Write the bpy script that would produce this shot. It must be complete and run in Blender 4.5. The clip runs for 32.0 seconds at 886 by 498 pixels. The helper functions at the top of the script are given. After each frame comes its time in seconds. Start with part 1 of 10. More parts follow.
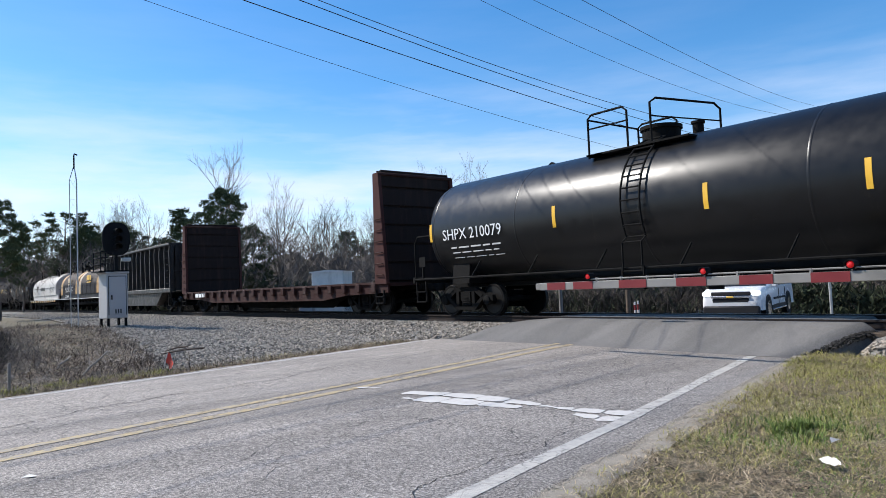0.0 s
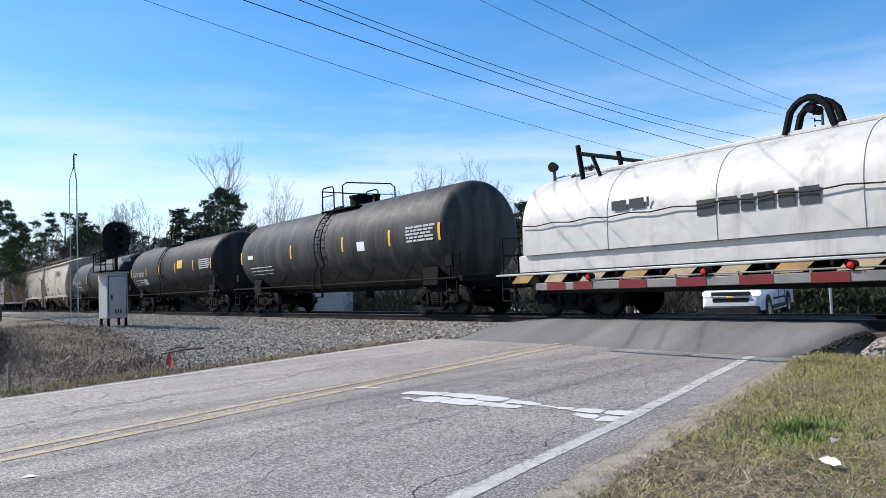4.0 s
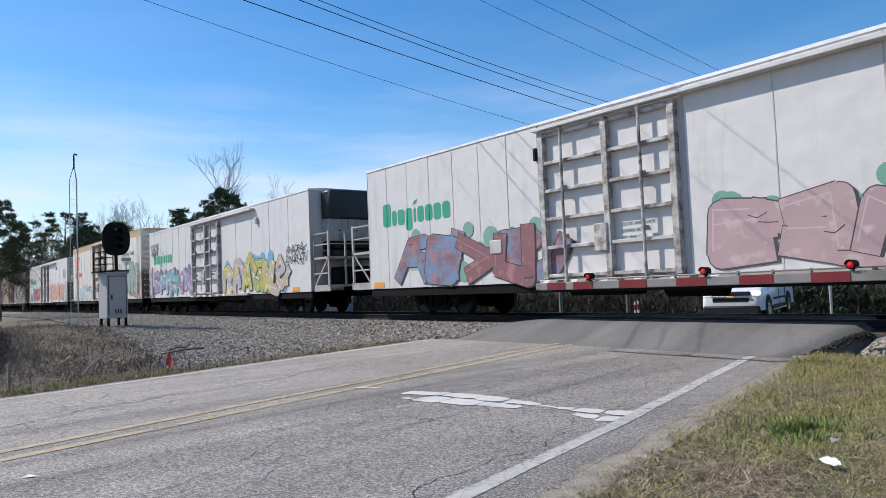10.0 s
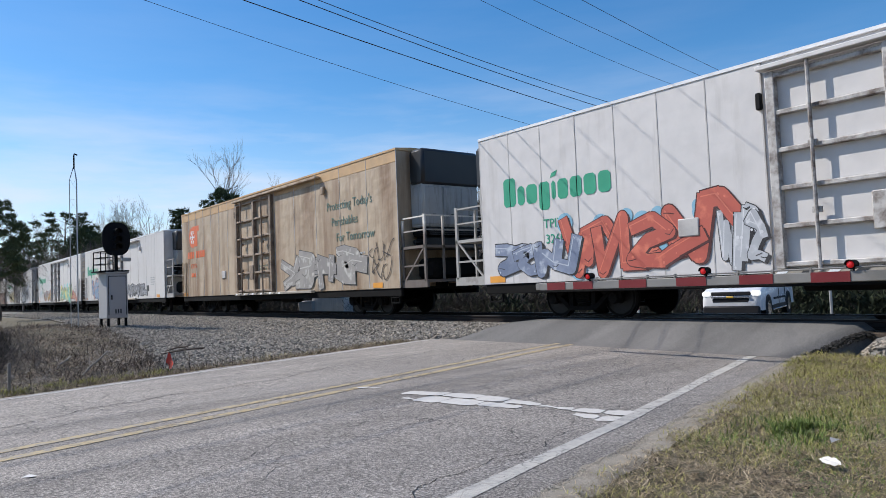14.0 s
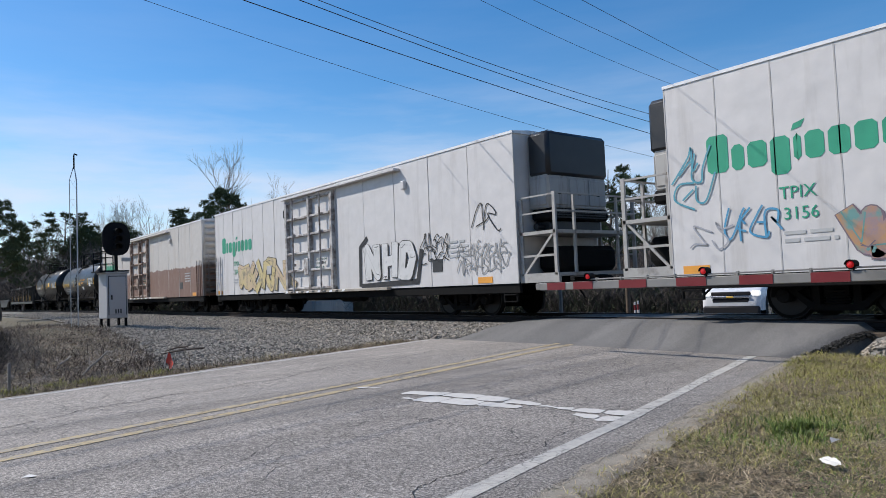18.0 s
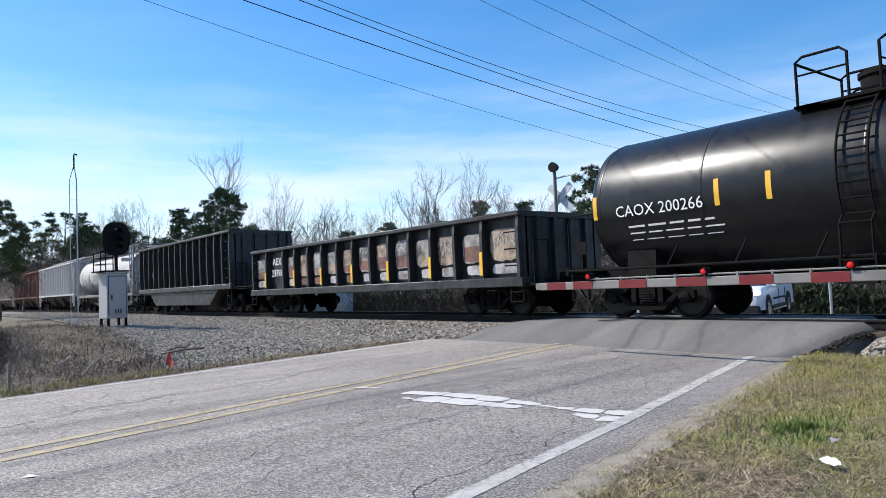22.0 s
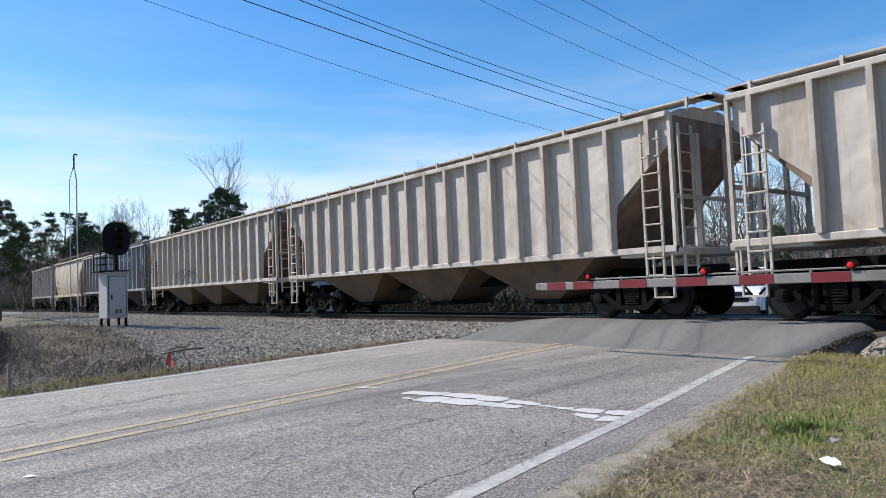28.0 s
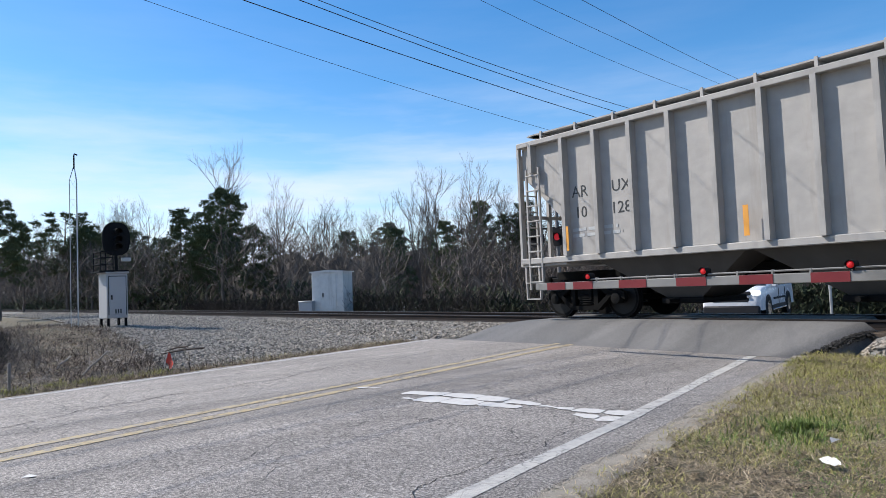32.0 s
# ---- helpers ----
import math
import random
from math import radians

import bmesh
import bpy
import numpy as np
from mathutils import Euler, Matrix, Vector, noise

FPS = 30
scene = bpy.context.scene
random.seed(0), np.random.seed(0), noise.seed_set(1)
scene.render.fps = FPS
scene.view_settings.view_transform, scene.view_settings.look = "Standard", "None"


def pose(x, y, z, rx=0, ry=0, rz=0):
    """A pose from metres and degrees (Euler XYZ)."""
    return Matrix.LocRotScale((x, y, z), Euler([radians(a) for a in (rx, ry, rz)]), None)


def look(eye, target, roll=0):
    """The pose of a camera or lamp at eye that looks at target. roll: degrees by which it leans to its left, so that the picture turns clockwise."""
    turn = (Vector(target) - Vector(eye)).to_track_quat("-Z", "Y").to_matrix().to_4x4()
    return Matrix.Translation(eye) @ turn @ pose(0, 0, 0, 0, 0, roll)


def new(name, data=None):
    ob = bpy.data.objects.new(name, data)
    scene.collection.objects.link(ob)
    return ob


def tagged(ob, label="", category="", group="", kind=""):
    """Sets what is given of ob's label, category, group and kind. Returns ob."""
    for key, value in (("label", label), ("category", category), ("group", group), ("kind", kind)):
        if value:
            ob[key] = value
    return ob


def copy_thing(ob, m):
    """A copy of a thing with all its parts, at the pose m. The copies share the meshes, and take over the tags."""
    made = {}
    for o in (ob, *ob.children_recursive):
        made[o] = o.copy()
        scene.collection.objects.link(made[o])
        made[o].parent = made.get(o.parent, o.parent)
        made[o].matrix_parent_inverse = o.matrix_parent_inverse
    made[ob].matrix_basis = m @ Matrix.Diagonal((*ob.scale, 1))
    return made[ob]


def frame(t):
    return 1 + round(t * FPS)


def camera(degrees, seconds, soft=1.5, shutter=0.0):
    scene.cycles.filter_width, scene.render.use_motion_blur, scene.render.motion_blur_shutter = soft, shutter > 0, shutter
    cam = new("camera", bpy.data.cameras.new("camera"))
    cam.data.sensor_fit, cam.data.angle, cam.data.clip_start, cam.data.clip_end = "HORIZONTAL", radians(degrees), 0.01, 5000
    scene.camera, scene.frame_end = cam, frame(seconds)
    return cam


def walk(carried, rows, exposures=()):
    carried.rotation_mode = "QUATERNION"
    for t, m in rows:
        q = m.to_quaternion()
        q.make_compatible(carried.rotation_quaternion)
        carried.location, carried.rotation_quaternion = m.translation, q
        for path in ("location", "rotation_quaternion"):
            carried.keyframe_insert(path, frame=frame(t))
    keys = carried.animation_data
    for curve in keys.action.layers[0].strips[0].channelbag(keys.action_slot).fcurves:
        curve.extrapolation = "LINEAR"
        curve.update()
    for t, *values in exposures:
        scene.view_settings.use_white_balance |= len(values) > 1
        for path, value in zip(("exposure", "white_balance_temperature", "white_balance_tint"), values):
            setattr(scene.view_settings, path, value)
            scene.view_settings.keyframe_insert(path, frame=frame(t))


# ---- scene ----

# ======================= camera =======================
CLIP = 32.0
SPEED = 18.408            # train, metres a second, towards +x
EYE = (0.0, -13.587, 0.851)
cam = camera(64.5, CLIP, soft=0.75)
CAM_POSE = look(EYE, (-7.828, -7.386, 1.3775), -2.35)
walk(cam, [(0.0, CAM_POSE), (CLIP, CAM_POSE)],
     [(0.0, 0.39), (1.2, 0.52), (2.0, 0.60), (3.0, 0.42), (6.0, 0.54), (7.0, 0.42), (8.0, 0.30), (9.0, 0.48), (9.6, 0.30), (10.2, 0.16), (12.0, 0.09), (14.0, 0.09), (17.0, 0.02), (19.5, 0.02), (20.3, 0.14), (21.0, 0.34), (22.0, 0.48), (23.0, 0.33), (24.0, 0.54), (25.0, 0.16), (28.0, 0.34), (32.0, 0.33)])

# ======================= light =======================
SUN_DIR = Vector((-0.9, -0.6, 1.0)).normalized()      # towards the sun
world = bpy.data.worlds.new("sky")
scene.world = world
world.use_nodes = True
wn = world.node_tree
wn.nodes.clear()
w_out = wn.nodes.new("ShaderNodeOutputWorld")
w_bg = wn.nodes.new("ShaderNodeBackground")
w_sky = wn.nodes.new("ShaderNodeTexSky")
w_sky.sky_type = "NISHITA"
w_sky.sun_disc = False
w_sky.sun_elevation = math.asin(SUN_DIR.z)
w_sky.sun_rotation = math.atan2(SUN_DIR.x, SUN_DIR.y)
w_sky.air_density, w_sky.dust_density, w_sky.ozone_density = 1.0, 0.35, 3.5
w_bg.inputs["Strength"].default_value = 0.141
# thin high cloud, streaked along the horizon
w_co = wn.nodes.new("ShaderNodeTexCoord")
w_map = wn.nodes.new("ShaderNodeMapping")
w_map.inputs["Scale"].default_value = (2.0, 2.0, 13.0)
w_noise = wn.nodes.new("ShaderNodeTexNoise")
w_noise.inputs["Scale"].default_value = 1.7
w_noise.inputs["Detail"].default_value = 7.0
w_noise.inputs["Roughness"].default_value = 0.55
w_ramp = wn.nodes.new("ShaderNodeValToRGB")
w_ramp.color_ramp.elements[0].position, w_ramp.color_ramp.elements[0].color = 0.38, (0, 0, 0, 1)
w_ramp.color_ramp.elements[1].position, w_ramp.color_ramp.elements[1].color = 0.66, (0.8, 0.8, 0.8, 1)
w_sep = wn.nodes.new("ShaderNodeSeparateXYZ")
w_low = wn.nodes.new("ShaderNodeMapRange")
w_low.inputs["From Min"].default_value, w_low.inputs["From Max"].default_value = 0.06, 0.3
w_low.inputs["To Min"].default_value, w_low.inputs["To Max"].default_value = 1.0, 0.05
w_haze = wn.nodes.new("ShaderNodeMapRange")
w_haze.inputs["From Min"].default_value, w_haze.inputs["From Max"].default_value = 0.0, 0.26
w_haze.inputs["To Min"].default_value, w_haze.inputs["To Max"].default_value = 0.34, 0.0
w_mul = wn.nodes.new("ShaderNodeMath")
w_mul.operation = "MULTIPLY"
w_sum = wn.nodes.new("ShaderNodeMath")
w_sum.operation, w_sum.use_clamp = "ADD", True
w_hue = wn.nodes.new("ShaderNodeHueSaturation")
w_hue.inputs["Saturation"].default_value = 1.3
w_mix = wn.nodes.new("ShaderNodeMixRGB")
w_mix.inputs["Color2"].default_value = (5.25, 5.6, 6.6, 1)
for a, b in ((w_co.outputs["Generated"], w_map.inputs["Vector"]), (w_map.outputs["Vector"], w_noise.inputs["Vector"]),
             (w_noise.outputs["Fac"], w_ramp.inputs["Fac"]), (w_co.outputs["Generated"], w_sep.inputs["Vector"]),
             (w_sep.outputs["Z"], w_low.inputs["Value"]), (w_ramp.outputs["Color"], w_mul.inputs[0]),
             (w_low.outputs["Result"], w_mul.inputs[1]), (w_mul.outputs["Value"], w_sum.inputs[0]), (w_sep.outputs["Z"], w_haze.inputs["Value"]),
             (w_haze.outputs["Result"], w_sum.inputs[1]), (w_sum.outputs["Value"], w_mix.inputs["Fac"]),
             (w_sky.outputs["Color"], w_hue.inputs["Color"]), (w_hue.outputs["Color"], w_mix.inputs["Color1"]), (w_mix.outputs["Color"], w_bg.inputs["Color"]),
             (w_bg.outputs["Background"], w_out.inputs["Surface"])):
    wn.links.new(a, b)
sun = new("sun", bpy.data.lights.new("sun", "SUN"))
sun.data.energy, sun.data.angle, sun.data.color = 5.0, radians(0.53), (1.0, 0.955, 0.9)
sun.matrix_world = look((0, 0, 40), Vector((0, 0, 40)) - SUN_DIR)


# ======================= materials =======================
def surface(name, base, rough=0.55, metal=0.0, var=0.18, size=4.0, relief=0.15, dirt=None, dirt_share=0.0, dirt_size=0.8,
            streak=False, fine=60.0, band=None, dirt_z=None, dents=0.0):
    """Painted or worn surface: grain, patches of dirt (streaked downwards if asked), fine relief.
    band: (z, soft, colour) another colour below that height, such as a mud line, with a ragged edge."""
    m = bpy.data.materials.new(name)
    m.use_nodes = True
    nt = m.node_tree
    nodes, link = nt.nodes, nt.links.new
    bsdf = nodes["Principled BSDF"]
    bsdf.inputs["Metallic"].default_value = metal
    if rough >= 0.55 and max(base) < 0.12:           # dull, dust-choked dark surfaces hardly shine
        bsdf.inputs["Specular IOR Level"].default_value = 0.12
    co = nodes.new("ShaderNodeTexCoord")
    n1 = nodes.new("ShaderNodeTexNoise")
    n1.inputs["Scale"].default_value, n1.inputs["Detail"].default_value = size, 6.0
    link(co.outputs["Object"], n1.inputs["Vector"])
    mix = nodes.new("ShaderNodeMixRGB")
    mix.inputs["Color1"].default_value = (*[c * (1 - var) for c in base], 1)
    mix.inputs["Color2"].default_value = (*[min(1, c * (1 + var)) for c in base], 1)
    link(n1.outputs["Fac"], mix.inputs["Fac"])
    col = mix.outputs["Color"]
    if dirt:
        mp = nodes.new("ShaderNodeMapping")
        mp.inputs["Scale"].default_value = (3.0, 3.0, 0.35) if streak else (1, 1, 1)
        link(co.outputs["Object"], mp.inputs["Vector"])
        n2 = nodes.new("ShaderNodeTexNoise")
        n2.inputs["Scale"].default_value, n2.inputs["Detail"].default_value, n2.inputs["Roughness"].default_value = dirt_size, 8.0, 0.65
        link(mp.outputs["Vector"], n2.inputs["Vector"])
        rp = nodes.new("ShaderNodeMapRange")
        rp.inputs["From Min"].default_value = 0.68 - 0.42 * dirt_share
        rp.inputs["From Max"].default_value = 0.92 - 0.42 * dirt_share
        link(n2.outputs["Fac"], rp.inputs["Value"])
        mx = nodes.new("ShaderNodeMixRGB")
        mx.inputs["Color2"].default_value = (*dirt, 1)
        share = rp.outputs["Result"]
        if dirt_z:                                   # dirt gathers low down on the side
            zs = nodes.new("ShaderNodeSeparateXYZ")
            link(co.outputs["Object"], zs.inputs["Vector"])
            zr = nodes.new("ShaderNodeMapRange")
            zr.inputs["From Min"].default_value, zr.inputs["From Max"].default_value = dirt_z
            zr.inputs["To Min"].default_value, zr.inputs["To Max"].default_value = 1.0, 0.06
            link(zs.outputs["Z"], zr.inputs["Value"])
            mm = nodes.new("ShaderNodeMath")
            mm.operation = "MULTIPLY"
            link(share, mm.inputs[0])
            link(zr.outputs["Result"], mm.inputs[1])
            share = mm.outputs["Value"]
        link(share, mx.inputs["Fac"])
        link(col, mx.inputs["Color1"])
        col = mx.outputs["Color"]
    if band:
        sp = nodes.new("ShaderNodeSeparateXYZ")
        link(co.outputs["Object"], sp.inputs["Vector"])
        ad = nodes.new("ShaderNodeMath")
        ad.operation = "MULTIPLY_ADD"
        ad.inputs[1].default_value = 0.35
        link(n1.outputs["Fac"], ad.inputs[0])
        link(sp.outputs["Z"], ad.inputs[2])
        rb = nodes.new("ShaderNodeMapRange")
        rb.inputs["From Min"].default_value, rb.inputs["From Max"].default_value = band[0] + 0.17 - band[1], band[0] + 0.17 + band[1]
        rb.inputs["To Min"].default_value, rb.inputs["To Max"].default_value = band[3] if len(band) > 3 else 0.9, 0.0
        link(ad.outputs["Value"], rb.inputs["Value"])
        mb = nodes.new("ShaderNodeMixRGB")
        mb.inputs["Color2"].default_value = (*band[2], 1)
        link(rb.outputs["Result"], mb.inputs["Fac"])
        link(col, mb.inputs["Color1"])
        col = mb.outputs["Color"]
    link(col, bsdf.inputs["Base Color"])
    rr = nodes.new("ShaderNodeMapRange")
    rr.inputs["To Min"].default_value, rr.inputs["To Max"].default_value = max(0.05, rough - 0.12), min(1, rough + 0.12)
    link(n1.outputs["Fac"], rr.inputs["Value"])
    link(rr.outputs["Result"], bsdf.inputs["Roughness"])
    if relief:
        n3 = nodes.new("ShaderNodeTexNoise")
        n3.inputs["Scale"].default_value, n3.inputs["Detail"].default_value = fine, 4.0
        link(co.outputs["Object"], n3.inputs["Vector"])
        bp = nodes.new("ShaderNodeBump")
        bp.inputs["Strength"].default_value, bp.inputs["Distance"].default_value = relief, 0.02
        link(n3.outputs["Fac"], bp.inputs["Height"])
        if dents:                                    # broad waves of beaten sheet metal
            n4 = nodes.new("ShaderNodeTexNoise")
            n4.inputs["Scale"].default_value, n4.inputs["Detail"].default_value = 1.5, 2.5
            link(co.outputs["Object"], n4.inputs["Vector"])
            b4 = nodes.new("ShaderNodeBump")
            b4.inputs["Strength"].default_value, b4.inputs["Distance"].default_value = dents, 0.12
            link(n4.outputs["Fac"], b4.inputs["Height"])
            link(b4.outputs["Normal"], bp.inputs["Normal"])
        link(bp.outputs["Normal"], bsdf.inputs["Normal"])
    return m


def plain(name, base, rough=0.5, metal=0.0):
    return surface(name, base, rough, metal, var=0.12, relief=0.05)


def glow(name, colour, strength):
    m = bpy.data.materials.new(name)
    m.use_nodes = True
    b = m.node_tree.nodes["Principled BSDF"]
    b.inputs["Base Color"].default_value = (*colour, 1)
    b.inputs["Emission Color"].default_value = (*colour, 1)
    b.inputs["Emission Strength"].default_value = strength
    return m


GRIME = (0.05, 0.042, 0.035)
M = {}
# grimy steel, its base lowered further to carry the shade under the cars
M["steel_dark"] = surface("shade_darkened_dirty_steel", (0.007, 0.0068, 0.0066), 0.85, 0.0, dirt=(0.018, 0.015, 0.012), dirt_share=0.25, dirt_size=2.5)
M["truck"] = surface("shade_darkened_truck_casting", (0.0045, 0.0042, 0.004), 0.9, dirt=(0.011, 0.009, 0.0075), dirt_share=0.3, dirt_size=3.0)
M["tread"] = surface("worn_steel_tread", (0.012, 0.011, 0.0105), 0.5, 0.6)
M["rail_head"] = surface("rail_head", (0.2, 0.19, 0.18), 0.4, 0.8, var=0.1)
M["rail_web"] = surface("rusty_rail", (0.02, 0.016, 0.015), 0.7, dirt=(0.04, 0.028, 0.022), dirt_share=0.4, dirt_size=4)
M["tie"] = surface("creosoted_timber", (0.085, 0.065, 0.05), 0.9, dirt=(0.2, 0.17, 0.14), dirt_share=0.4, dirt_size=3, relief=0.6, fine=35)
M["black_tank"] = surface("glossy_black_tank_paint", (0.007, 0.007, 0.0075), 0.34, var=0.3, relief=0.02, dirt=(0.045, 0.04, 0.035), dirt_share=0.1, dirt_size=0.7, streak=True)
M["grey_tank"] = surface("dusty_black_tank_paint", (0.028, 0.027, 0.027), 0.6, var=0.25, relief=0.03, dirt=(0.085, 0.076, 0.067), dirt_share=0.55, dirt_size=0.6, streak=True)
M["brown_tank"] = surface("rust_brown_streaked_black_paint", (0.016, 0.0155, 0.016), 0.62, var=0.25, relief=0.03, dirt=(0.05, 0.036, 0.03), dirt_share=0.5, dirt_size=0.5, streak=True)
for key in ("grey_tank", "brown_tank", "black_tank"):      # dust kills most of the sheen
    M[key].node_tree.nodes["Principled BSDF"].inputs["Specular IOR Level"].default_value = 0.3 if key == "black_tank" else 0.22
M["gon_black"] = surface("weathered_black_gondola_paint", (0.018, 0.0172, 0.0175), 0.52, var=0.3, dirt=(0.055, 0.046, 0.041), dirt_share=0.32, dirt_size=1.2, streak=True, dents=0.8)
M["flat_red"] = surface("rusty_red_brown_paint", (0.036, 0.016, 0.014), 0.75, var=0.3, dirt=(0.06, 0.04, 0.035), dirt_share=0.5, dirt_size=1.5)
M["bulk_dark"] = surface("dark_brown_bulkhead_paint", (0.018, 0.012, 0.011), 0.7, var=0.3, dirt=(0.04, 0.022, 0.018), dirt_share=0.4, dirt_size=1.2, streak=True, dents=0.5)
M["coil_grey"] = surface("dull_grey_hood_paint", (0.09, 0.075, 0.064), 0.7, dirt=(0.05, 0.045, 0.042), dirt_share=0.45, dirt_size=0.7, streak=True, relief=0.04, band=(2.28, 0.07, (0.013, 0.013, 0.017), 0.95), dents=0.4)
M["coil_yellow"] = surface("faded_yellow_paint", (0.4, 0.23, 0.075), 0.6, dirt=(0.1, 0.06, 0.035), dirt_share=0.45, dirt_size=1.6)
M["coil_cream"] = surface("faded_cream_paint", (0.42, 0.31, 0.19), 0.55, dirt=(0.15, 0.1, 0.065), dirt_share=0.4, dirt_size=1.6)
M["coil_white"] = surface("chalky_white_hood_paint", (0.48, 0.455, 0.42), 0.5, dirt=(0.28, 0.25, 0.22), dirt_share=0.35, dirt_size=0.7, streak=True, relief=0.04, dents=0.4)
M["coil_blue"] = surface("dark_blue_side_sill", (0.014, 0.015, 0.02), 0.6, dirt=GRIME, dirt_share=0.4)
# the band turns the beige darker brown towards the sill
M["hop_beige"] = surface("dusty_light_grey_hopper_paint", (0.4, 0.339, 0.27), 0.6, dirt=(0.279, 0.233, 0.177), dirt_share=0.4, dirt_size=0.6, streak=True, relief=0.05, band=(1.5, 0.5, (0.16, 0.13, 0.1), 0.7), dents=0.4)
M["hop_tan"] = surface("sun_bleached_tan_hopper_paint", (0.361, 0.298, 0.218), 0.6, dirt=(0.24, 0.135, 0.062), dirt_share=0.5, dirt_size=0.4, streak=True, relief=0.05, dents=0.5)
M["hop_grey"] = surface("dusty_grey_hopper_paint", (0.5, 0.485, 0.475), 0.6, dirt=(0.24, 0.22, 0.2), dirt_share=0.4, dirt_size=0.6, streak=True, relief=0.05, dents=0.35)
M["hop_warm"] = surface("warm_grey_hopper_paint", (0.34, 0.317, 0.29), 0.65, dirt=(0.239, 0.216, 0.189), dirt_share=0.35, dirt_size=0.6, streak=True, relief=0.05, dents=0.3)
M["hop_blue"] = surface("bluish_grey_hopper_paint", (0.246, 0.248, 0.259), 0.6, dirt=(0.212, 0.196, 0.187), dirt_share=0.4, dirt_size=0.6, streak=True, relief=0.05, dents=0.4)
M["hop_cage"] = surface("dusty_dark_end_framing", (0.15, 0.14, 0.13), 0.75, dirt=(0.07, 0.055, 0.045), dirt_share=0.5, dirt_size=1.2)
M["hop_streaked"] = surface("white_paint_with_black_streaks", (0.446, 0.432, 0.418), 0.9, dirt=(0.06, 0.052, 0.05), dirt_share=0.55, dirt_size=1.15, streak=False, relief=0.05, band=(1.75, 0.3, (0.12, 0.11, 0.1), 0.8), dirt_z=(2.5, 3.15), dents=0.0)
M["hop_white"] = surface("pale_beige_hopper_paint", (0.344, 0.298, 0.242), 0.55, dirt=(0.158, 0.135, 0.112), dirt_share=0.35, dirt_size=0.8, streak=True, relief=0.05, dents=0.35)
M["hop_rib"] = surface("dusty_beige_ribbed_hopper_paint", (0.46, 0.41, 0.355), 0.65, dirt=(0.29, 0.225, 0.165), dirt_share=0.5, dirt_size=0.6, streak=True, relief=0.06, dents=0.5)
M["hop_red"] = surface("oxide_red_hopper_paint", (0.17, 0.055, 0.04), 0.65, dirt=(0.1, 0.05, 0.04), dirt_share=0.4, dirt_size=0.7, streak=True, dents=0.4)
M["rust_stain"] = surface("rust_stain", (0.2, 0.12, 0.07), 0.85, var=0.4, dirt=(0.3, 0.22, 0.15), dirt_share=0.5, dirt_size=5)
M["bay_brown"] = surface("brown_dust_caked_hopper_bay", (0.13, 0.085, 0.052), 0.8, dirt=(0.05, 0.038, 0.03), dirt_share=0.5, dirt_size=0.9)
# dusty bay whose base colour also holds the shade below the body
M["bay_dark"] = surface("shade_darkened_dusty_hopper_bay", (0.055, 0.049, 0.043), 0.8, dirt=(0.02, 0.018, 0.017), dirt_share=0.5, dirt_size=0.9)
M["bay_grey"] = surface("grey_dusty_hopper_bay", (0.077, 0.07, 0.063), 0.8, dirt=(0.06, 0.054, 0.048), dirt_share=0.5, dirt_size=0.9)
M["reefer_white"] = surface("white_reefer_panel_paint", (0.571, 0.544, 0.523), 0.45, var=0.1, dirt=(0.399, 0.366, 0.332), dirt_share=0.3, dirt_size=0.45, streak=True, relief=0.03, dents=0.2)
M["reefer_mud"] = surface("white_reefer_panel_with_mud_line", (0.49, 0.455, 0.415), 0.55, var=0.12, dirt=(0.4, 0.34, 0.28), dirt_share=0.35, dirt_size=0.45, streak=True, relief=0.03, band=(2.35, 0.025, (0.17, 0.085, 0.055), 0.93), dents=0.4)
M["reefer_cream"] = surface("stained_white_reefer_panel", (0.608, 0.57, 0.522), 0.5, var=0.1, dirt=(0.38, 0.275, 0.18), dirt_share=0.45, dirt_size=0.5, streak=True, relief=0.03, dents=0.6)
M["reefer_tan"] = surface("brown_stained_reefer_panel", (0.42, 0.325, 0.225), 0.55, var=0.15, dirt=(0.22, 0.135, 0.075), dirt_share=0.6, dirt_size=0.5, streak=True, relief=0.03, dents=0.6)
M["reefer_top"] = surface("pale_orange_top_stripe", (0.5, 0.32, 0.16), 0.55, dirt=(0.35, 0.25, 0.15), dirt_share=0.4)
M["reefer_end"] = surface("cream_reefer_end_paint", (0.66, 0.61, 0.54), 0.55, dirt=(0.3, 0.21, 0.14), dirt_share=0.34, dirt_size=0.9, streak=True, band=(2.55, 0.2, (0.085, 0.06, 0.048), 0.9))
M["roof_white"] = surface("white_roof_sheet", (0.72, 0.72, 0.72), 0.5, dirt=(0.4, 0.38, 0.36), dirt_share=0.3)
M["box_brown"] = surface("rusted_yellow_brown_boxcar_paint", (0.25, 0.12, 0.045), 0.7, var=0.4, dirt=(0.045, 0.03, 0.024), dirt_share=0.58, dirt_size=1.0, streak=True, relief=0.1, dents=0.7)
M["box_rib"] = surface("rusted_boxcar_rib", (0.24, 0.13, 0.055), 0.7, var=0.3, dirt=(0.05, 0.032, 0.022), dirt_share=0.6, dirt_size=0.9, streak=True)
M["box_dark"] = surface("dark_weathered_door_paint", (0.1, 0.088, 0.084), 0.6, var=0.3, dirt=(0.2, 0.17, 0.15), dirt_share=0.3, dirt_size=1.4)
M["grating"] = surface("weathered_steel_grating", (0.17, 0.16, 0.15), 0.7, var=0.2)
M["unit_black"] = surface("black_plastic_grille", (0.0075, 0.008, 0.01), 0.45)
